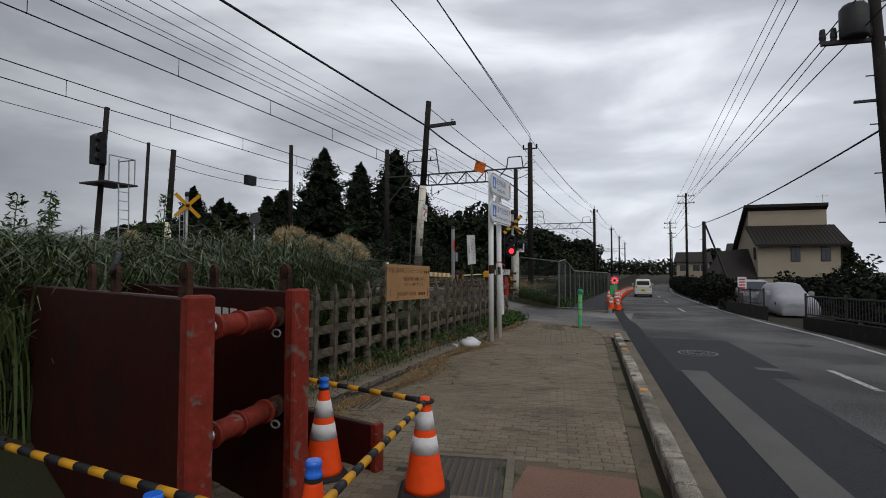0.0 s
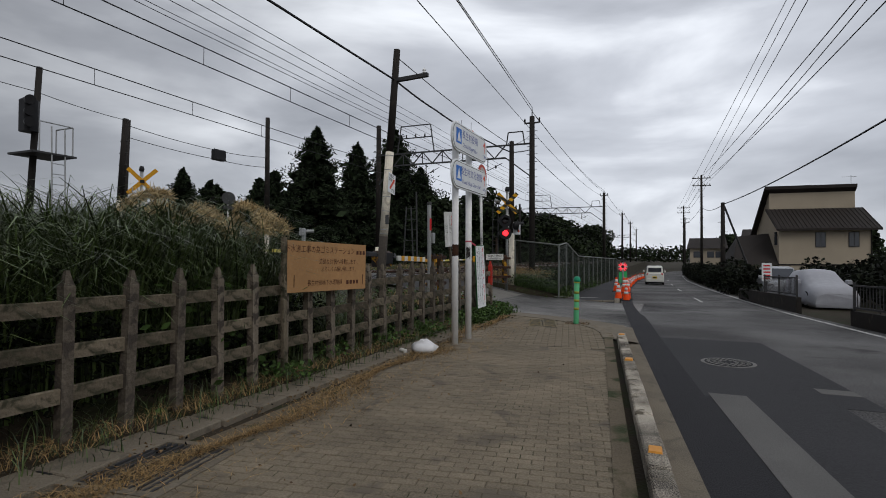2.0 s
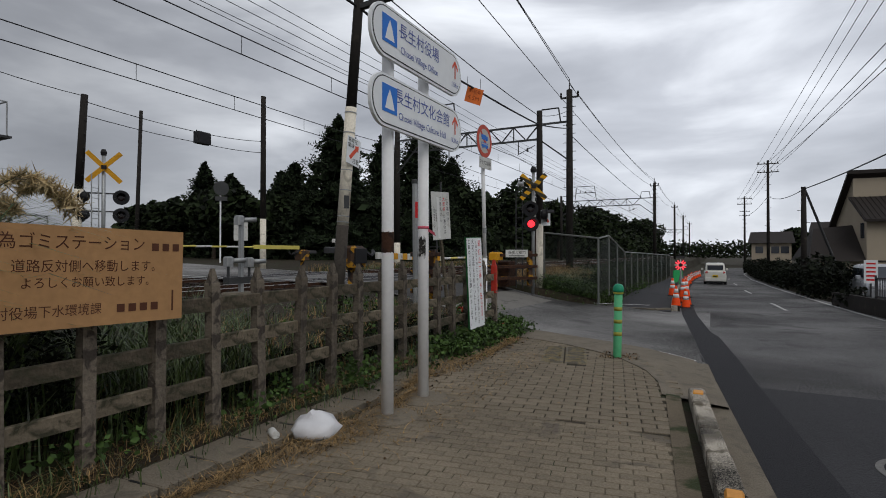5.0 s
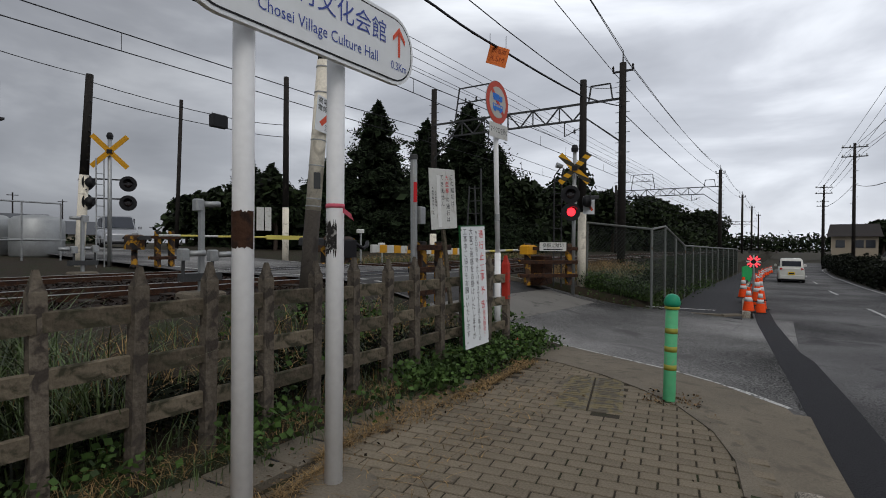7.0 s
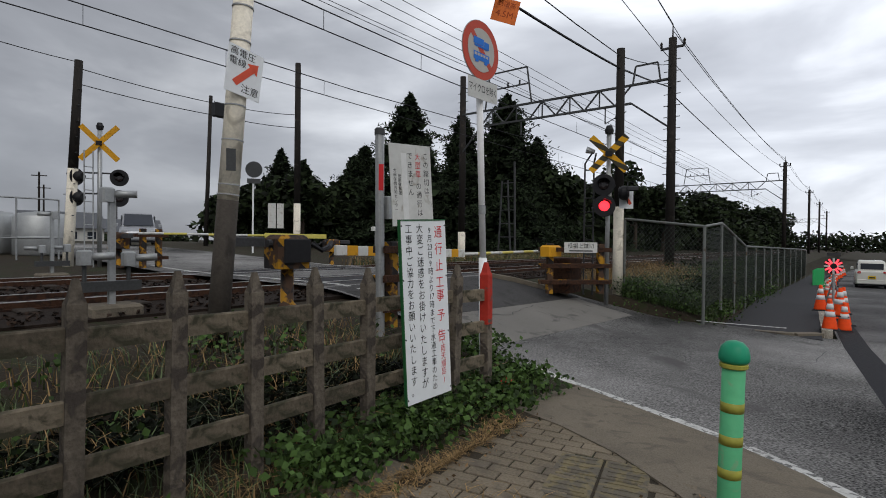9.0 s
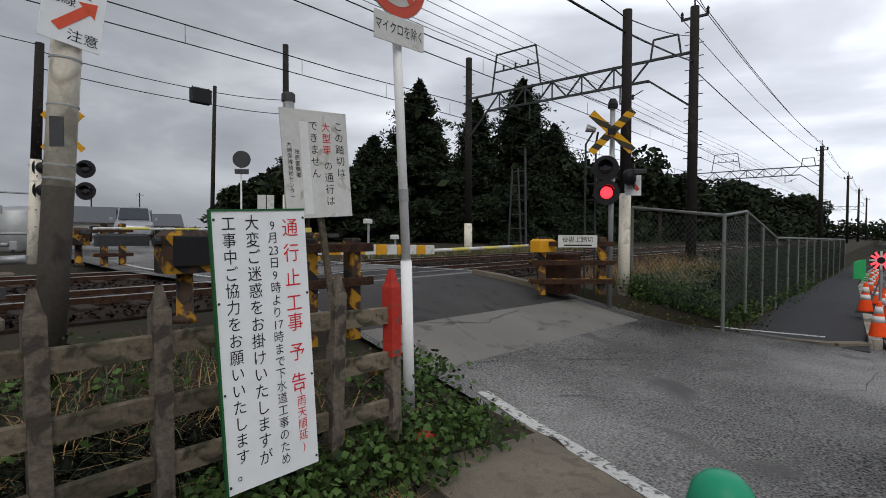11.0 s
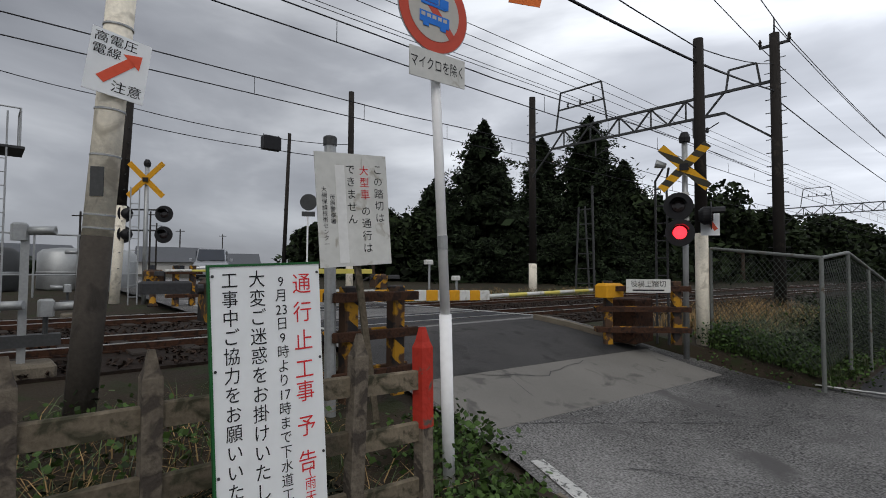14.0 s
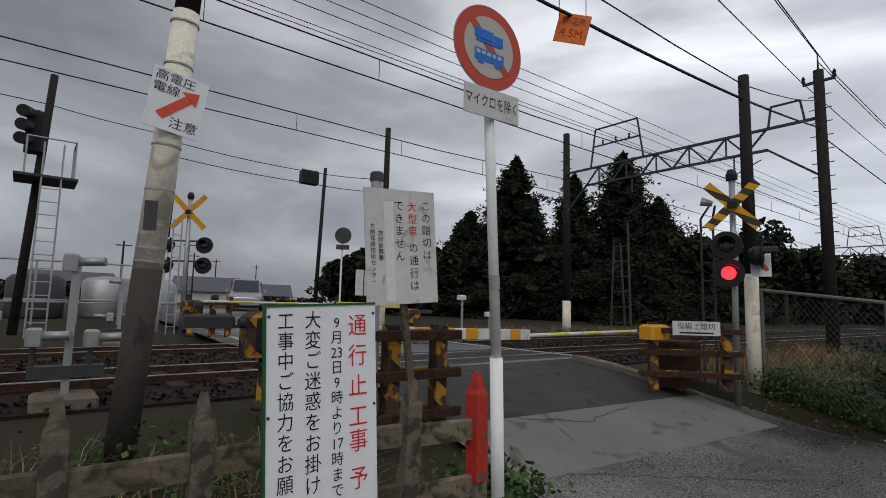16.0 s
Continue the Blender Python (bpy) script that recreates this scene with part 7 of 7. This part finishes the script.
for i in range(15):
    y = 3 + i * 1.1
    part("fence_post", Shape().rod((-22.0, y, 0.3), (-22.0, y, 2.75), 0.03, None, 6), M_galv, yf)
part("top_rail", Shape().rod((-22.0, 3, 2.75), (-22.0, 18.4, 2.75), 0.03, None, 6).rod((-22.0, 3, 1.5), (-22.0, 18.4, 1.5), 0.02, None, 6), M_galv, yf)
for i, (x, y, h) in enumerate(((-70, 30, 8.5), (-80, 33, 8), (-95, 40, 8.5), (-60, 22, 7), (-110, 52, 9), (-90, 62, 9))):
    single("distant_pole", Shape().rod((0, 0, 0), (0, 0, h), 0.12, 0.09, 8).beam((-0.7, 0, h - 0.4), (0.7, 0, h - 0.4), 0.1, 0.1), M_poledark, "distant utility pole along the side road", "utility pole", "distant poles", at=pose(x, y, 0.1, 0, 0, 60))


# ---- trees ----
def cedar(x, y, h, r, seed, label, z=0.3):
    """Conical evergreen: whorls of drooping boughs set with small sprays."""
    rng = np.random.default_rng(seed)
    t = thing("cedar_tree", label, "tree", "cedar trees", at=pose(x, y, z))
    part("trunk", Shape().rod((0, 0, 0), (0, 0, h * 0.95), h * 0.02, 0.03, 8), M_bark, t)
    pos = []
    n = int(h * 19)
    for i in range(n):
        k = (i + rng.uniform()) / n
        zz = h * (0.04 + 0.95 * k)
        rad = r * min(1.0, 1.3 * (1 - k)) ** 0.8 * rng.uniform(0.45, 1.2) * (1 + 0.22 * noise.noise((k * 6.0, seed * 1.7, 0.5))) + 0.05
        a = rng.uniform(0, 2 * math.pi)
        m = int(30 + 95 * (1 - k))
        s = rng.uniform(0.1, 1, m) ** 0.7
        spread = 0.2 * rad
        pos.append(np.stack([np.cos(a) * rad * s + rng.normal(0, spread * 0.5, m) * s, np.sin(a) * rad * s + rng.normal(0, spread * 0.5, m) * s, zz + 0.16 * rad * s - 0.25 * rad * s ** 2 + rng.normal(0, 0.13, m)], 1))
    pos = np.concatenate(pos)
    part("crown", cards("crown", pos, 0.16, rng, droop=0.25, thin=0.32), M_cedar, t)
    part("inner_foliage", cards("inner_foliage", pos[::3] * np.array([0.6, 0.6, 0.97]), 0.42, rng, thin=0.6), M_cedar, t)
    return t


for i, (x, y, h, r) in enumerate(((-28.0, 42.2, 12.4, 5.6), (-28.7, 50.0, 12.7, 5.0), (-26.0, 53.0, 14.6, 7.6), (-31.5, 41.0, 8.6, 4.4), (-35.0, 43.0, 8.4, 4.6), (-30.5, 47.0, 9.8, 4.8), (-25.2, 45.0, 8.4, 4.6), (-22.0, 49.0, 7.6, 4.2), (-34.5, 37.5, 7.0, 3.8), (-38, 40, 7.8, 4.2), (-42.5, 41, 9.4, 3.8), (-21.0, 45.5, 6.2, 3.6), (-28.5, 39.5, 6.8, 3.8), (-46.0, 44, 8.0, 4.2), (-23.5, 54, 10.5, 5.0))):
    cedar(x, y, h, r, 20 + i, "tall dark cedar tree with drooping ragged boughs" if h > 10 else "dark evergreen tree in the belt behind the railway")


def broad_tree(x, y, h, r, seed, label, z=0.2, mat=None, leaf=0.3):
    rng = np.random.default_rng(seed)
    t = thing("broadleaf_tree", label, "tree", "woodland trees", at=pose(x, y, z))
    s = Shape().rod((0, 0, 0), (0.1, 0, h * 0.45), h * 0.03, h * 0.018, 8)
    blobs = []
    for i in range(9):
        a, q = rng.uniform(0, 6.28), rng.uniform(0.2, 1)
        c = np.array([math.cos(a) * r * 0.6 * q, math.sin(a) * r * 0.6 * q, h * rng.uniform(0.42, 0.88)])
        s.rod((0.1, 0, h * 0.4), tuple(c), h * 0.012, 0.02, 6)
        blobs.append((c, r * rng.uniform(0.35, 0.6)))
    part("trunk", s, M_bark, t)
    pos = []
    for c, b in blobs:
        m = 240
        d = rng.normal(size=(m, 3))
        d /= np.linalg.norm(d, axis=1)[:, None]
        pos.append(c + d * (b * rng.uniform(0.45, 1.08, m) ** 0.6)[:, None] * np.array([1, 1, 0.75]))
    part("crown", cards("crown", np.concatenate(pos), leaf, rng, thin=0.6), mat or M_broadleaf, t)
    return t


rngt = random.Random(9)
for i in range(44):
    y = 54 + i * 2.8
    broad_tree(-18.0 - rngt.uniform(0, 9) + (y > 100) * 3, y, rngt.uniform(6.8, 10.4) * (0.95 if y < 66 else 1.05), rngt.uniform(2.8, 4.4), 100 + i, "leafy woodland tree along the railway", leaf=0.34)
for i, (x, y, h, r) in enumerate(((-36, 104, 13.5, 7.5), (-31, 110, 12.0, 6.5), (-41, 100, 11.5, 6.5))):
    broad_tree(x, y, h, r, 300 + i, "tall round-headed tree above the woodland", leaf=0.5)
for i in range(22):
    bx_ = -30 - rngt.uniform(0, 24)
    broad_tree(bx_, 32.5 + 0.35 * (-30 - bx_) + rngt.uniform(0, 9), rngt.uniform(4.6, 6.6), rngt.uniform(1.8, 2.8), 200 + i, "dark leafy tree beyond the crossing", leaf=0.28)
for i in range(10):
    broad_tree(-88 - rngt.uniform(0, 30), 2 + i * 3.0, rngt.uniform(2.6, 4.4), rngt.uniform(2, 3), 230 + i, "dark leafy tree in the far tree line", leaf=0.3)
for i in range(9):
    broad_tree(12 + rngt.uniform(-3, 10), 84 + i * 11, rngt.uniform(3.5, 6.5), rngt.uniform(2, 3.4), 250 + i, "leafy tree behind the roadside hedge", leaf=0.32)


def leaf_mass(name, boxes, density, leaf, mat, label, category, seed, thin=0.6):
    """A thicket without a countable number of plants."""
    rng = np.random.default_rng(seed)
    pos = []
    for (x0, y0, z0), (x1, y1, z1) in boxes:
        n = int(abs(x1 - x0) * abs(y1 - y0) * density)
        p = rng.uniform((min(x0, x1), min(y0, y1), z0), (max(x0, x1), max(y0, y1), z0 + 0.001), (n, 3))
        hh = np.array([0.75 + 0.5 * noise.noise((q[0] * 0.7, q[1] * 0.7, seed)) for q in p])
        p[:, 2] += (z1 - z0) * hh * rng.uniform(0, 1, n) ** 0.7
        pos.append(p)
    return tagged(part(name, cards(name, np.concatenate(pos), leaf, rng, thin=thin), mat), label, category, "", "stuff")


# leaf mass added to darken the grass bases where deep shade lies
leaf_mass("undergrowth", [((-8.6, 4.4, 0.2), (-5.0, 10.4, 1.0))], 420, 0.06, M_broadleaf, "dark leaf mass added as shade beneath the tall grass", "undergrowth", 36, 0.4)
# near-black cards stand in for deep shade; the low second box darkens the ground
leaf_mass("shaded_thicket", [((-5.9, 4.6, 0.08), (-4.75, 10.6, 1.0)), ((-6.4, 10.6, 0.15), (-4.7, 16.6, 0.34))], 1900, 0.045, M_hedge_and_shade, "near-black leaf mass added as shade behind the fence", "undergrowth", 37, 0.3)
leaf_mass("trackside_weeds", [((-6.2, 26.0, 0.05), (-4.02, 34, 0.75)), ((-7.0, 34, 0.05), (-4.02, 54, 0.95)), ((-4.6, 24.9, 0.0), (-4.02, 27, 0.9))], 240, 0.06, M_broadleaf, "tangled dark weeds between railway and chain-link fence", "weeds", 38, 0.4)
leaf_mass("woodland_scrub", [((-21, 44, 0.2), (-38, 54, 5.0)), ((-19, 54, 0.2), (-28, 90, 5.0)), ((-13, 90, 0.2), (-26, 170, 6.2)), ((-29, 36, 0.2), (-50, 46, 5.2)), ((-95, -20, 0.2), (-120, 60, 2.6)), ((-16, 172, 0.2), (12, 186, 5.5)), ((12, 120, 0.2), (40, 150, 5.0))], 9, 0.42, M_broadleaf, "dark tangled scrub under the trees beside the railway", "scrub", 31)
leaf_mass("roadside_hedge", [((2.6, 34.5, -0.55), (4.2, 38, 1.25)), ((3.2, 38.8, -0.6), (5.2, 44, 1.15)), ((2.7, 44, -0.65), (4.8, 52, 1.0)), ((2.5, 52, -0.75), (4.6, 62, 0.9)), ((2.6, 62, -0.85), (5.2, 84, 0.9)), ((6.4, 35, -0.5), (24, 38, 1.6)), ((4.8, 13, -0.15), (7.6, 22, 1.25)), ((6.8, 22, -0.3), (9.0, 36, 1.35)), ((2.9, 29.5, -0.45), (3.5, 31.4, 0.4))], 260, 0.1, M_hedge_and_shade, "dark clipped hedge beside the road", "hedge", 32)

# ---- grass and weeds ----
rngg = np.random.default_rng(41)


def scatter(n, x0, x1, y0, y1, z=None):
    p = rngg.uniform((x0, y0, 0), (x1, y1, 0.001), (n, 3))
    p[:, 2] = [land(a, b) - 0.02 for a, b, _ in p] if z is None else z
    return p


tall = [blades("tall", scatter(16000, -8.8, -5.0, 4.4, 10.2), 1.5, 0.011, 0.95, rngg, 5, 1.45), blades("tall", scatter(2600, -6.6, -5.0, 7.4, 9.8), 1.8, 0.011, 0.8, rngg, 5, 1.4), blades("tall", scatter(1500, -6.4, -4.6, 9.6, 12.3), 0.9, 0.007, 0.8, rngg), blades("tall", scatter(5200, -9.0, -7.4, 0.0, 9.0), 1.5, 0.009, 0.6, rngg)]
tagged(part("pampas_grass", merged("pampas_grass", tall), M_grass), "tall arching green grass behind the fence", "grass", "", "stuff")
short = [blades("short", scatter(1300, -6.9, -4.6, 9.0, 17.0), 0.32, 0.006, 0.9, rngg), blades("short", scatter(1700, -4.75, -4.0, 4.6, 17.6), 0.24, 0.0045, 1.0, rngg), blades("short", scatter(4000, -6.0, -4.05, 24.9, 27.5), 0.5, 0.006, 0.7, rngg), blades("short", scatter(2600, -16.5, -14.9, 26, 44), 0.45, 0.01, 0.7, rngg), blades("short", scatter(1300, -4.6, -4.0, 24.8, 36), 0.5, 0.006, 0.6, rngg)]
for k in range(10):
    y = 26 + k * 2.6
    short.append(blades("short", scatter(420, -6.2, -4.0, y, y + 2.6), 0.6, 0.01, 0.6, rngg))
tagged(part("verge_grass", merged("verge_grass", short), M_grass), "short ragged grass along fence and verges", "grass", "", "stuff")
def straw_rows(n):
    """Swept windrows of straw along the edge of the paving."""
    y = rngg.uniform(5.0, 16.6, n)
    x = np.array([dirt_limit(v) for v in y]) + 0.02 + 0.13 * rngg.normal(size=n) * (0.6 + 0.5 * np.sin(y * 2.3))
    return np.stack([x, y, np.full(n, 0.004)], 1)


dry = [blades("dry", scatter(1500, -6.8, -4.6, 10.2, 17.2), 0.28, 0.005, 1.8, rngg, 2), blades("dry", straw_rows(9000), 0.05, 0.0035, 3.4, rngg, 2), blades("dry", scatter(3500, -4.6, -4.25, 5.4, 16.6, 0.03), 0.10, 0.0035, 2.4, rngg, 2), blades("dry", scatter(900, -3.5, -2.9, 6.0, 15.5, 0.004), 0.03, 0.004, 6.0, rngg, 2), blades("dry", scatter(2600, -7.6, -5.2, 25.5, 33), 0.55, 0.006, 0.8, rngg), blades("dry", scatter(1800, -17.0, -15.0, 26, 46), 0.5, 0.012, 0.9, rngg)]
tagged(part("dry_grass", merged("dry_grass", dry), M_straw), "dry straw and dead stalks under the fence", "dry grass", "", "stuff")


def tuft_leaves(n, x0, x1, y0, y1, h, clump=0.3):
    c = rngg.uniform((x0, y0), (x1, y1), (max(3, int(n / 60)), 2))
    k = rngg.integers(0, len(c), n)
    xy = c[k] + rngg.normal(0, clump, (n, 2))
    z = np.array([land(a, b) for a, b in xy]) + rngg.uniform(0.02, h, n)
    return np.concatenate([xy, z[:, None]], 1)


ivy = np.concatenate([tuft_leaves(5200, -4.5, -4.05, 14.6, 17.7, 0.22, 0.13), tuft_leaves(1100, -6.6, -4.8, 9.5, 17.0, 0.35, 0.16), tuft_leaves(1100, -4.7, -4.1, 9.0, 14.5, 0.2, 0.12), tuft_leaves(3000, -5.9, -4.0, 24.7, 25.6, 0.45, 0.2), tuft_leaves(1500, -4.9, -4.0, 27, 40, 1.0, 0.3), tuft_leaves(900, -5.3, -4.7, 17.3, 18.0, 0.3, 0.15), tuft_leaves(1800, -4.15, -3.8, 25.3, 36, 0.5, 0.16)])
tagged(part("creeping_weeds", cards("creeping_weeds", ivy, 0.027, rngg, thin=0.75, up=0.3), M_ivy), "low broad-leaved weeds at the foot of the fence", "weeds", "", "stuff")
weed = np.concatenate([tuft_leaves(1300, -6.4, -4.9, 7.6, 9.4, 1.1, 0.3), tuft_leaves(1500, -9.5, -6.5, 2.0, 8.0, 1.45, 0.45)])
tagged(part("tall_weeds", cards("tall_weeds", weed, 0.045, rngg, thin=0.6), M_ivy), "tall leafy weeds crowding behind the fence", "weeds", "", "stuff")
# goldenrod-like stalks that stand above the rest
stalk_leaf, stalk = [], Shape()
for x, y, h in ((-7.4, 4.9, 2.6), (-7.0, 5.6, 2.4), (-8.8, 3.2, 2.5), (-6.6, 6.8, 2.5), (-7.6, 7.2, 2.2), (-9.8, 4.2, 2.6), (-6.9, 5.2, 2.3), (-8.3, 6.4, 2.3)):
    stalk.rod((x, y, 0.1), (x + 0.1, y + 0.1, h), 0.012, 0.005, 5)
    n = 420
    k = rngg.uniform(0.3, 1, n)
    rad = 0.16 * (1.15 - k) * rngg.uniform(0.3, 1.6, n) + 0.03
    a = rngg.uniform(0, 6.28, n)
    stalk_leaf.append(np.stack([x + 0.1 * k + rad * np.cos(a), y + 0.1 * k + rad * np.sin(a), 0.1 + (h - 0.1) * k], 1))
tagged(part("weed_stalks", stalk, M_ivy), "tall upright weed stalks above the grass", "weeds", "", "stuff")
tagged(part("weed_stalk_leaves", cards("weed_stalk_leaves", np.concatenate(stalk_leaf), 0.036, rngg, thin=0.3), M_ivy), "narrow leaves of the tall weed stalks", "weeds", "", "stuff")
plumes = []
for x, y, h in ((-5.8, 10.0, 1.75), (-6.0, 9.6, 1.85), (-5.7, 9.5, 1.8), (-6.2, 9.3, 1.85), (-6.0, 9.9, 1.7), (-5.6, 9.0, 1.7), (-6.3, 9.7, 1.8), (-5.5, 10.3, 1.6), (-8.4, 7.8, 1.9), (-5.6, 9.7, 1.9), (-5.9, 10.4, 1.85), (-5.4, 9.9, 1.75), (-6.1, 10.6, 1.8), (-6.4, 9.2, 2.0), (-5.7, 8.8, 1.95)):
    a = rngg.uniform(0, 6.28)
    n = 420
    k = rngg.uniform(0, 1, n)
    p = np.stack([x + 0.5 * math.cos(a) * k ** 1.3, y + 0.5 * math.sin(a) * k ** 1.3, h + 0.12 + 0.32 * k - 0.5 * k ** 2], 1) + rngg.normal(0, 0.022, (n, 3)) * (0.4 + k[:, None])
    plumes.append(p)
tagged(part("grass_plumes", cards("grass_plumes", np.concatenate(plumes), 0.085, rngg, droop=0.9, thin=0.075), M_plume), "feathery straw-coloured pampas plumes", "grass plumes", "", "stuff")
# fallen leaves and litter on the dirt strip
lit = np.concatenate([scatter(1800, -4.5, -3.6, 4.5, 16.9, 0.012), scatter(90, -3.4, -1.6, 5.9, 16.0, 0.008), scatter(220, -2.35, -1.85, 15.6, 16.1, 0.012)])
tagged(part("fallen_leaves", cards("fallen_leaves", lit, 0.014, rngg, thin=0.6), material("dead_leaf", (0.15, 0.095, 0.05), 0.9, grain=5, vary=0.2, bump=0.0, pick="island", spread=1.0)), "dead brown leaves and litter on the ground", "fallen leaves", "", "stuff")
single("red_block", Shape().chamfer_box((-0.06, -0.08, 0), (0.06, 0.08, 0.13), 0.02), M_redpost, "small red-painted block at the foot of the end post", "block", at=pose(-4.22, 17.05, 0.06, 0, 0, 20))
single("red_stump", Shape().lathe([(0.06, 0), (0.065, 0.05), (0.045, 0.09)], 14), M_redpost, "small red stump behind the fence", "stump", at=pose(-5.35, 17.6, 0.28), smooth=True)


# ---- paving bricks: the nearest ones as pieces, the rest joined ----
GAP = 0.006
def brick_shape(bl, bw):
    a, b, c = (bl - GAP) / 2, (bw - GAP) / 2, 0.004
    return Shape().rings([[(-a, -b, -0.03), (a, -b, -0.03), (a, b, -0.03), (-a, b, -0.03)], [(-a, -b, -c), (a, -b, -c), (a, b, -c), (-a, b, -c)], [(-a + c, -b + c, 0), (a - c, -b + c, 0), (a - c, b - c, 0), (-a + c, b - c, 0)]])


quads = [[0, 1, 5, 4], [1, 2, 6, 5], [2, 3, 7, 6], [3, 0, 4, 7], [4, 5, 9, 8], [5, 6, 10, 9], [6, 7, 11, 10], [7, 4, 8, 11], [8, 9, 10, 11]]
rngk = np.random.default_rng(77)
skew = math.radians(9.0)
cs_, sn_ = math.cos(skew), math.sin(skew)
far_v, far_f, count = [], [], 0
# smaller bricks along the footway, larger ones round the corner
for BL, BW, y_lo, y_hi in ((0.168, 0.084, 0.0, 12.75), (0.226, 0.112, 12.75, 16.75)):
    brick_mesh = brick_shape(BL, BW).mesh("brick")
    if BL > 0.2:  # wider joints round the corner
        brick_mesh.transform(Matrix.Diagonal((0.972, 0.945, 1, 1)))
    brick_mesh.materials.append(M_brick)
    proto = np.array([v.co for v in brick_mesh.vertices])
    for r in range(-20, int(17.5 / BW)):
        for c in range(-int(5.8 / BL), int(2.8 / BL)):
            u, v = (c + 0.5 * (r % 2)) * BL, r * BW
            x, y = -1.5 + u * cs_ - v * sn_, v * cs_ + u * sn_
            if y > y_hi or y <= y_lo or x > brick_limit(y) + (0.06 if y > 14.05 else 0.0) or x < dirt_limit(y) + 0.05 or x < -4.0:
                continue
            if -2.2 < x < -0.35 and 3.3 < y < 5.85:
                continue
            if -3.1 < x < -2.3 and 15.02 < y < 16.27 and abs((x + 2.75) + 0.25 * (y - 15.6)) < 0.22:
                continue
            m = pose(x, y, rngk.uniform(-0.0025, 0.0025), rngk.uniform(-0.6, 0.6), rngk.uniform(-0.5, 0.5), math.degrees(skew) + rngk.uniform(-0.6, 0.6))
            if y > 12.75 and -3.0 < x and count < 300:
                b = new("brick", brick_mesh)
                b.parent = pave
                b.matrix_world = m
                count += 1
            else:
                k = len(far_v)
                far_v += [tuple(m @ Vector(q)) for q in proto]
                far_f += [tuple(k + i for i in q) for q in quads]
me = bpy.data.meshes.new("paving_bricks")
me.from_pydata(far_v, [], far_f)
me.materials.append(M_brick_far)
pb_ = new("paving_bricks", me)
pb_.parent = pave
tagged(pb_, "remaining paving bricks in running bond", "", "", "stuff")
# yellow guide blocks in the paving near the bollard
for i in range(4):
    for j in range(2):
        g = part("guide_block", Shape().chamfer_box((-0.145, -0.145, -0.03), (0.145, 0.145, 0.0), 0.006, pose(-2.86 + 0.3 * j - 0.07 * i, 15.18 + 0.3 * i + 0.07 * j, 0.002, 0, 0, 13)), M_brick_yellow, pave, "faded yellow guide block")
        bump_s = Shape()
        for q in range(4):
            bump_s.box((-0.11, -0.105 + q * 0.07 - 0.012, 0), (0.11, -0.105 + q * 0.07 + 0.012, 0.005), pose(-2.86 + 0.3 * j - 0.07 * i, 15.18 + 0.3 * i + 0.07 * j, 0.002, 0, 0, 13))
        part("guide_ridge", bump_s, M_brick_yellow, g)
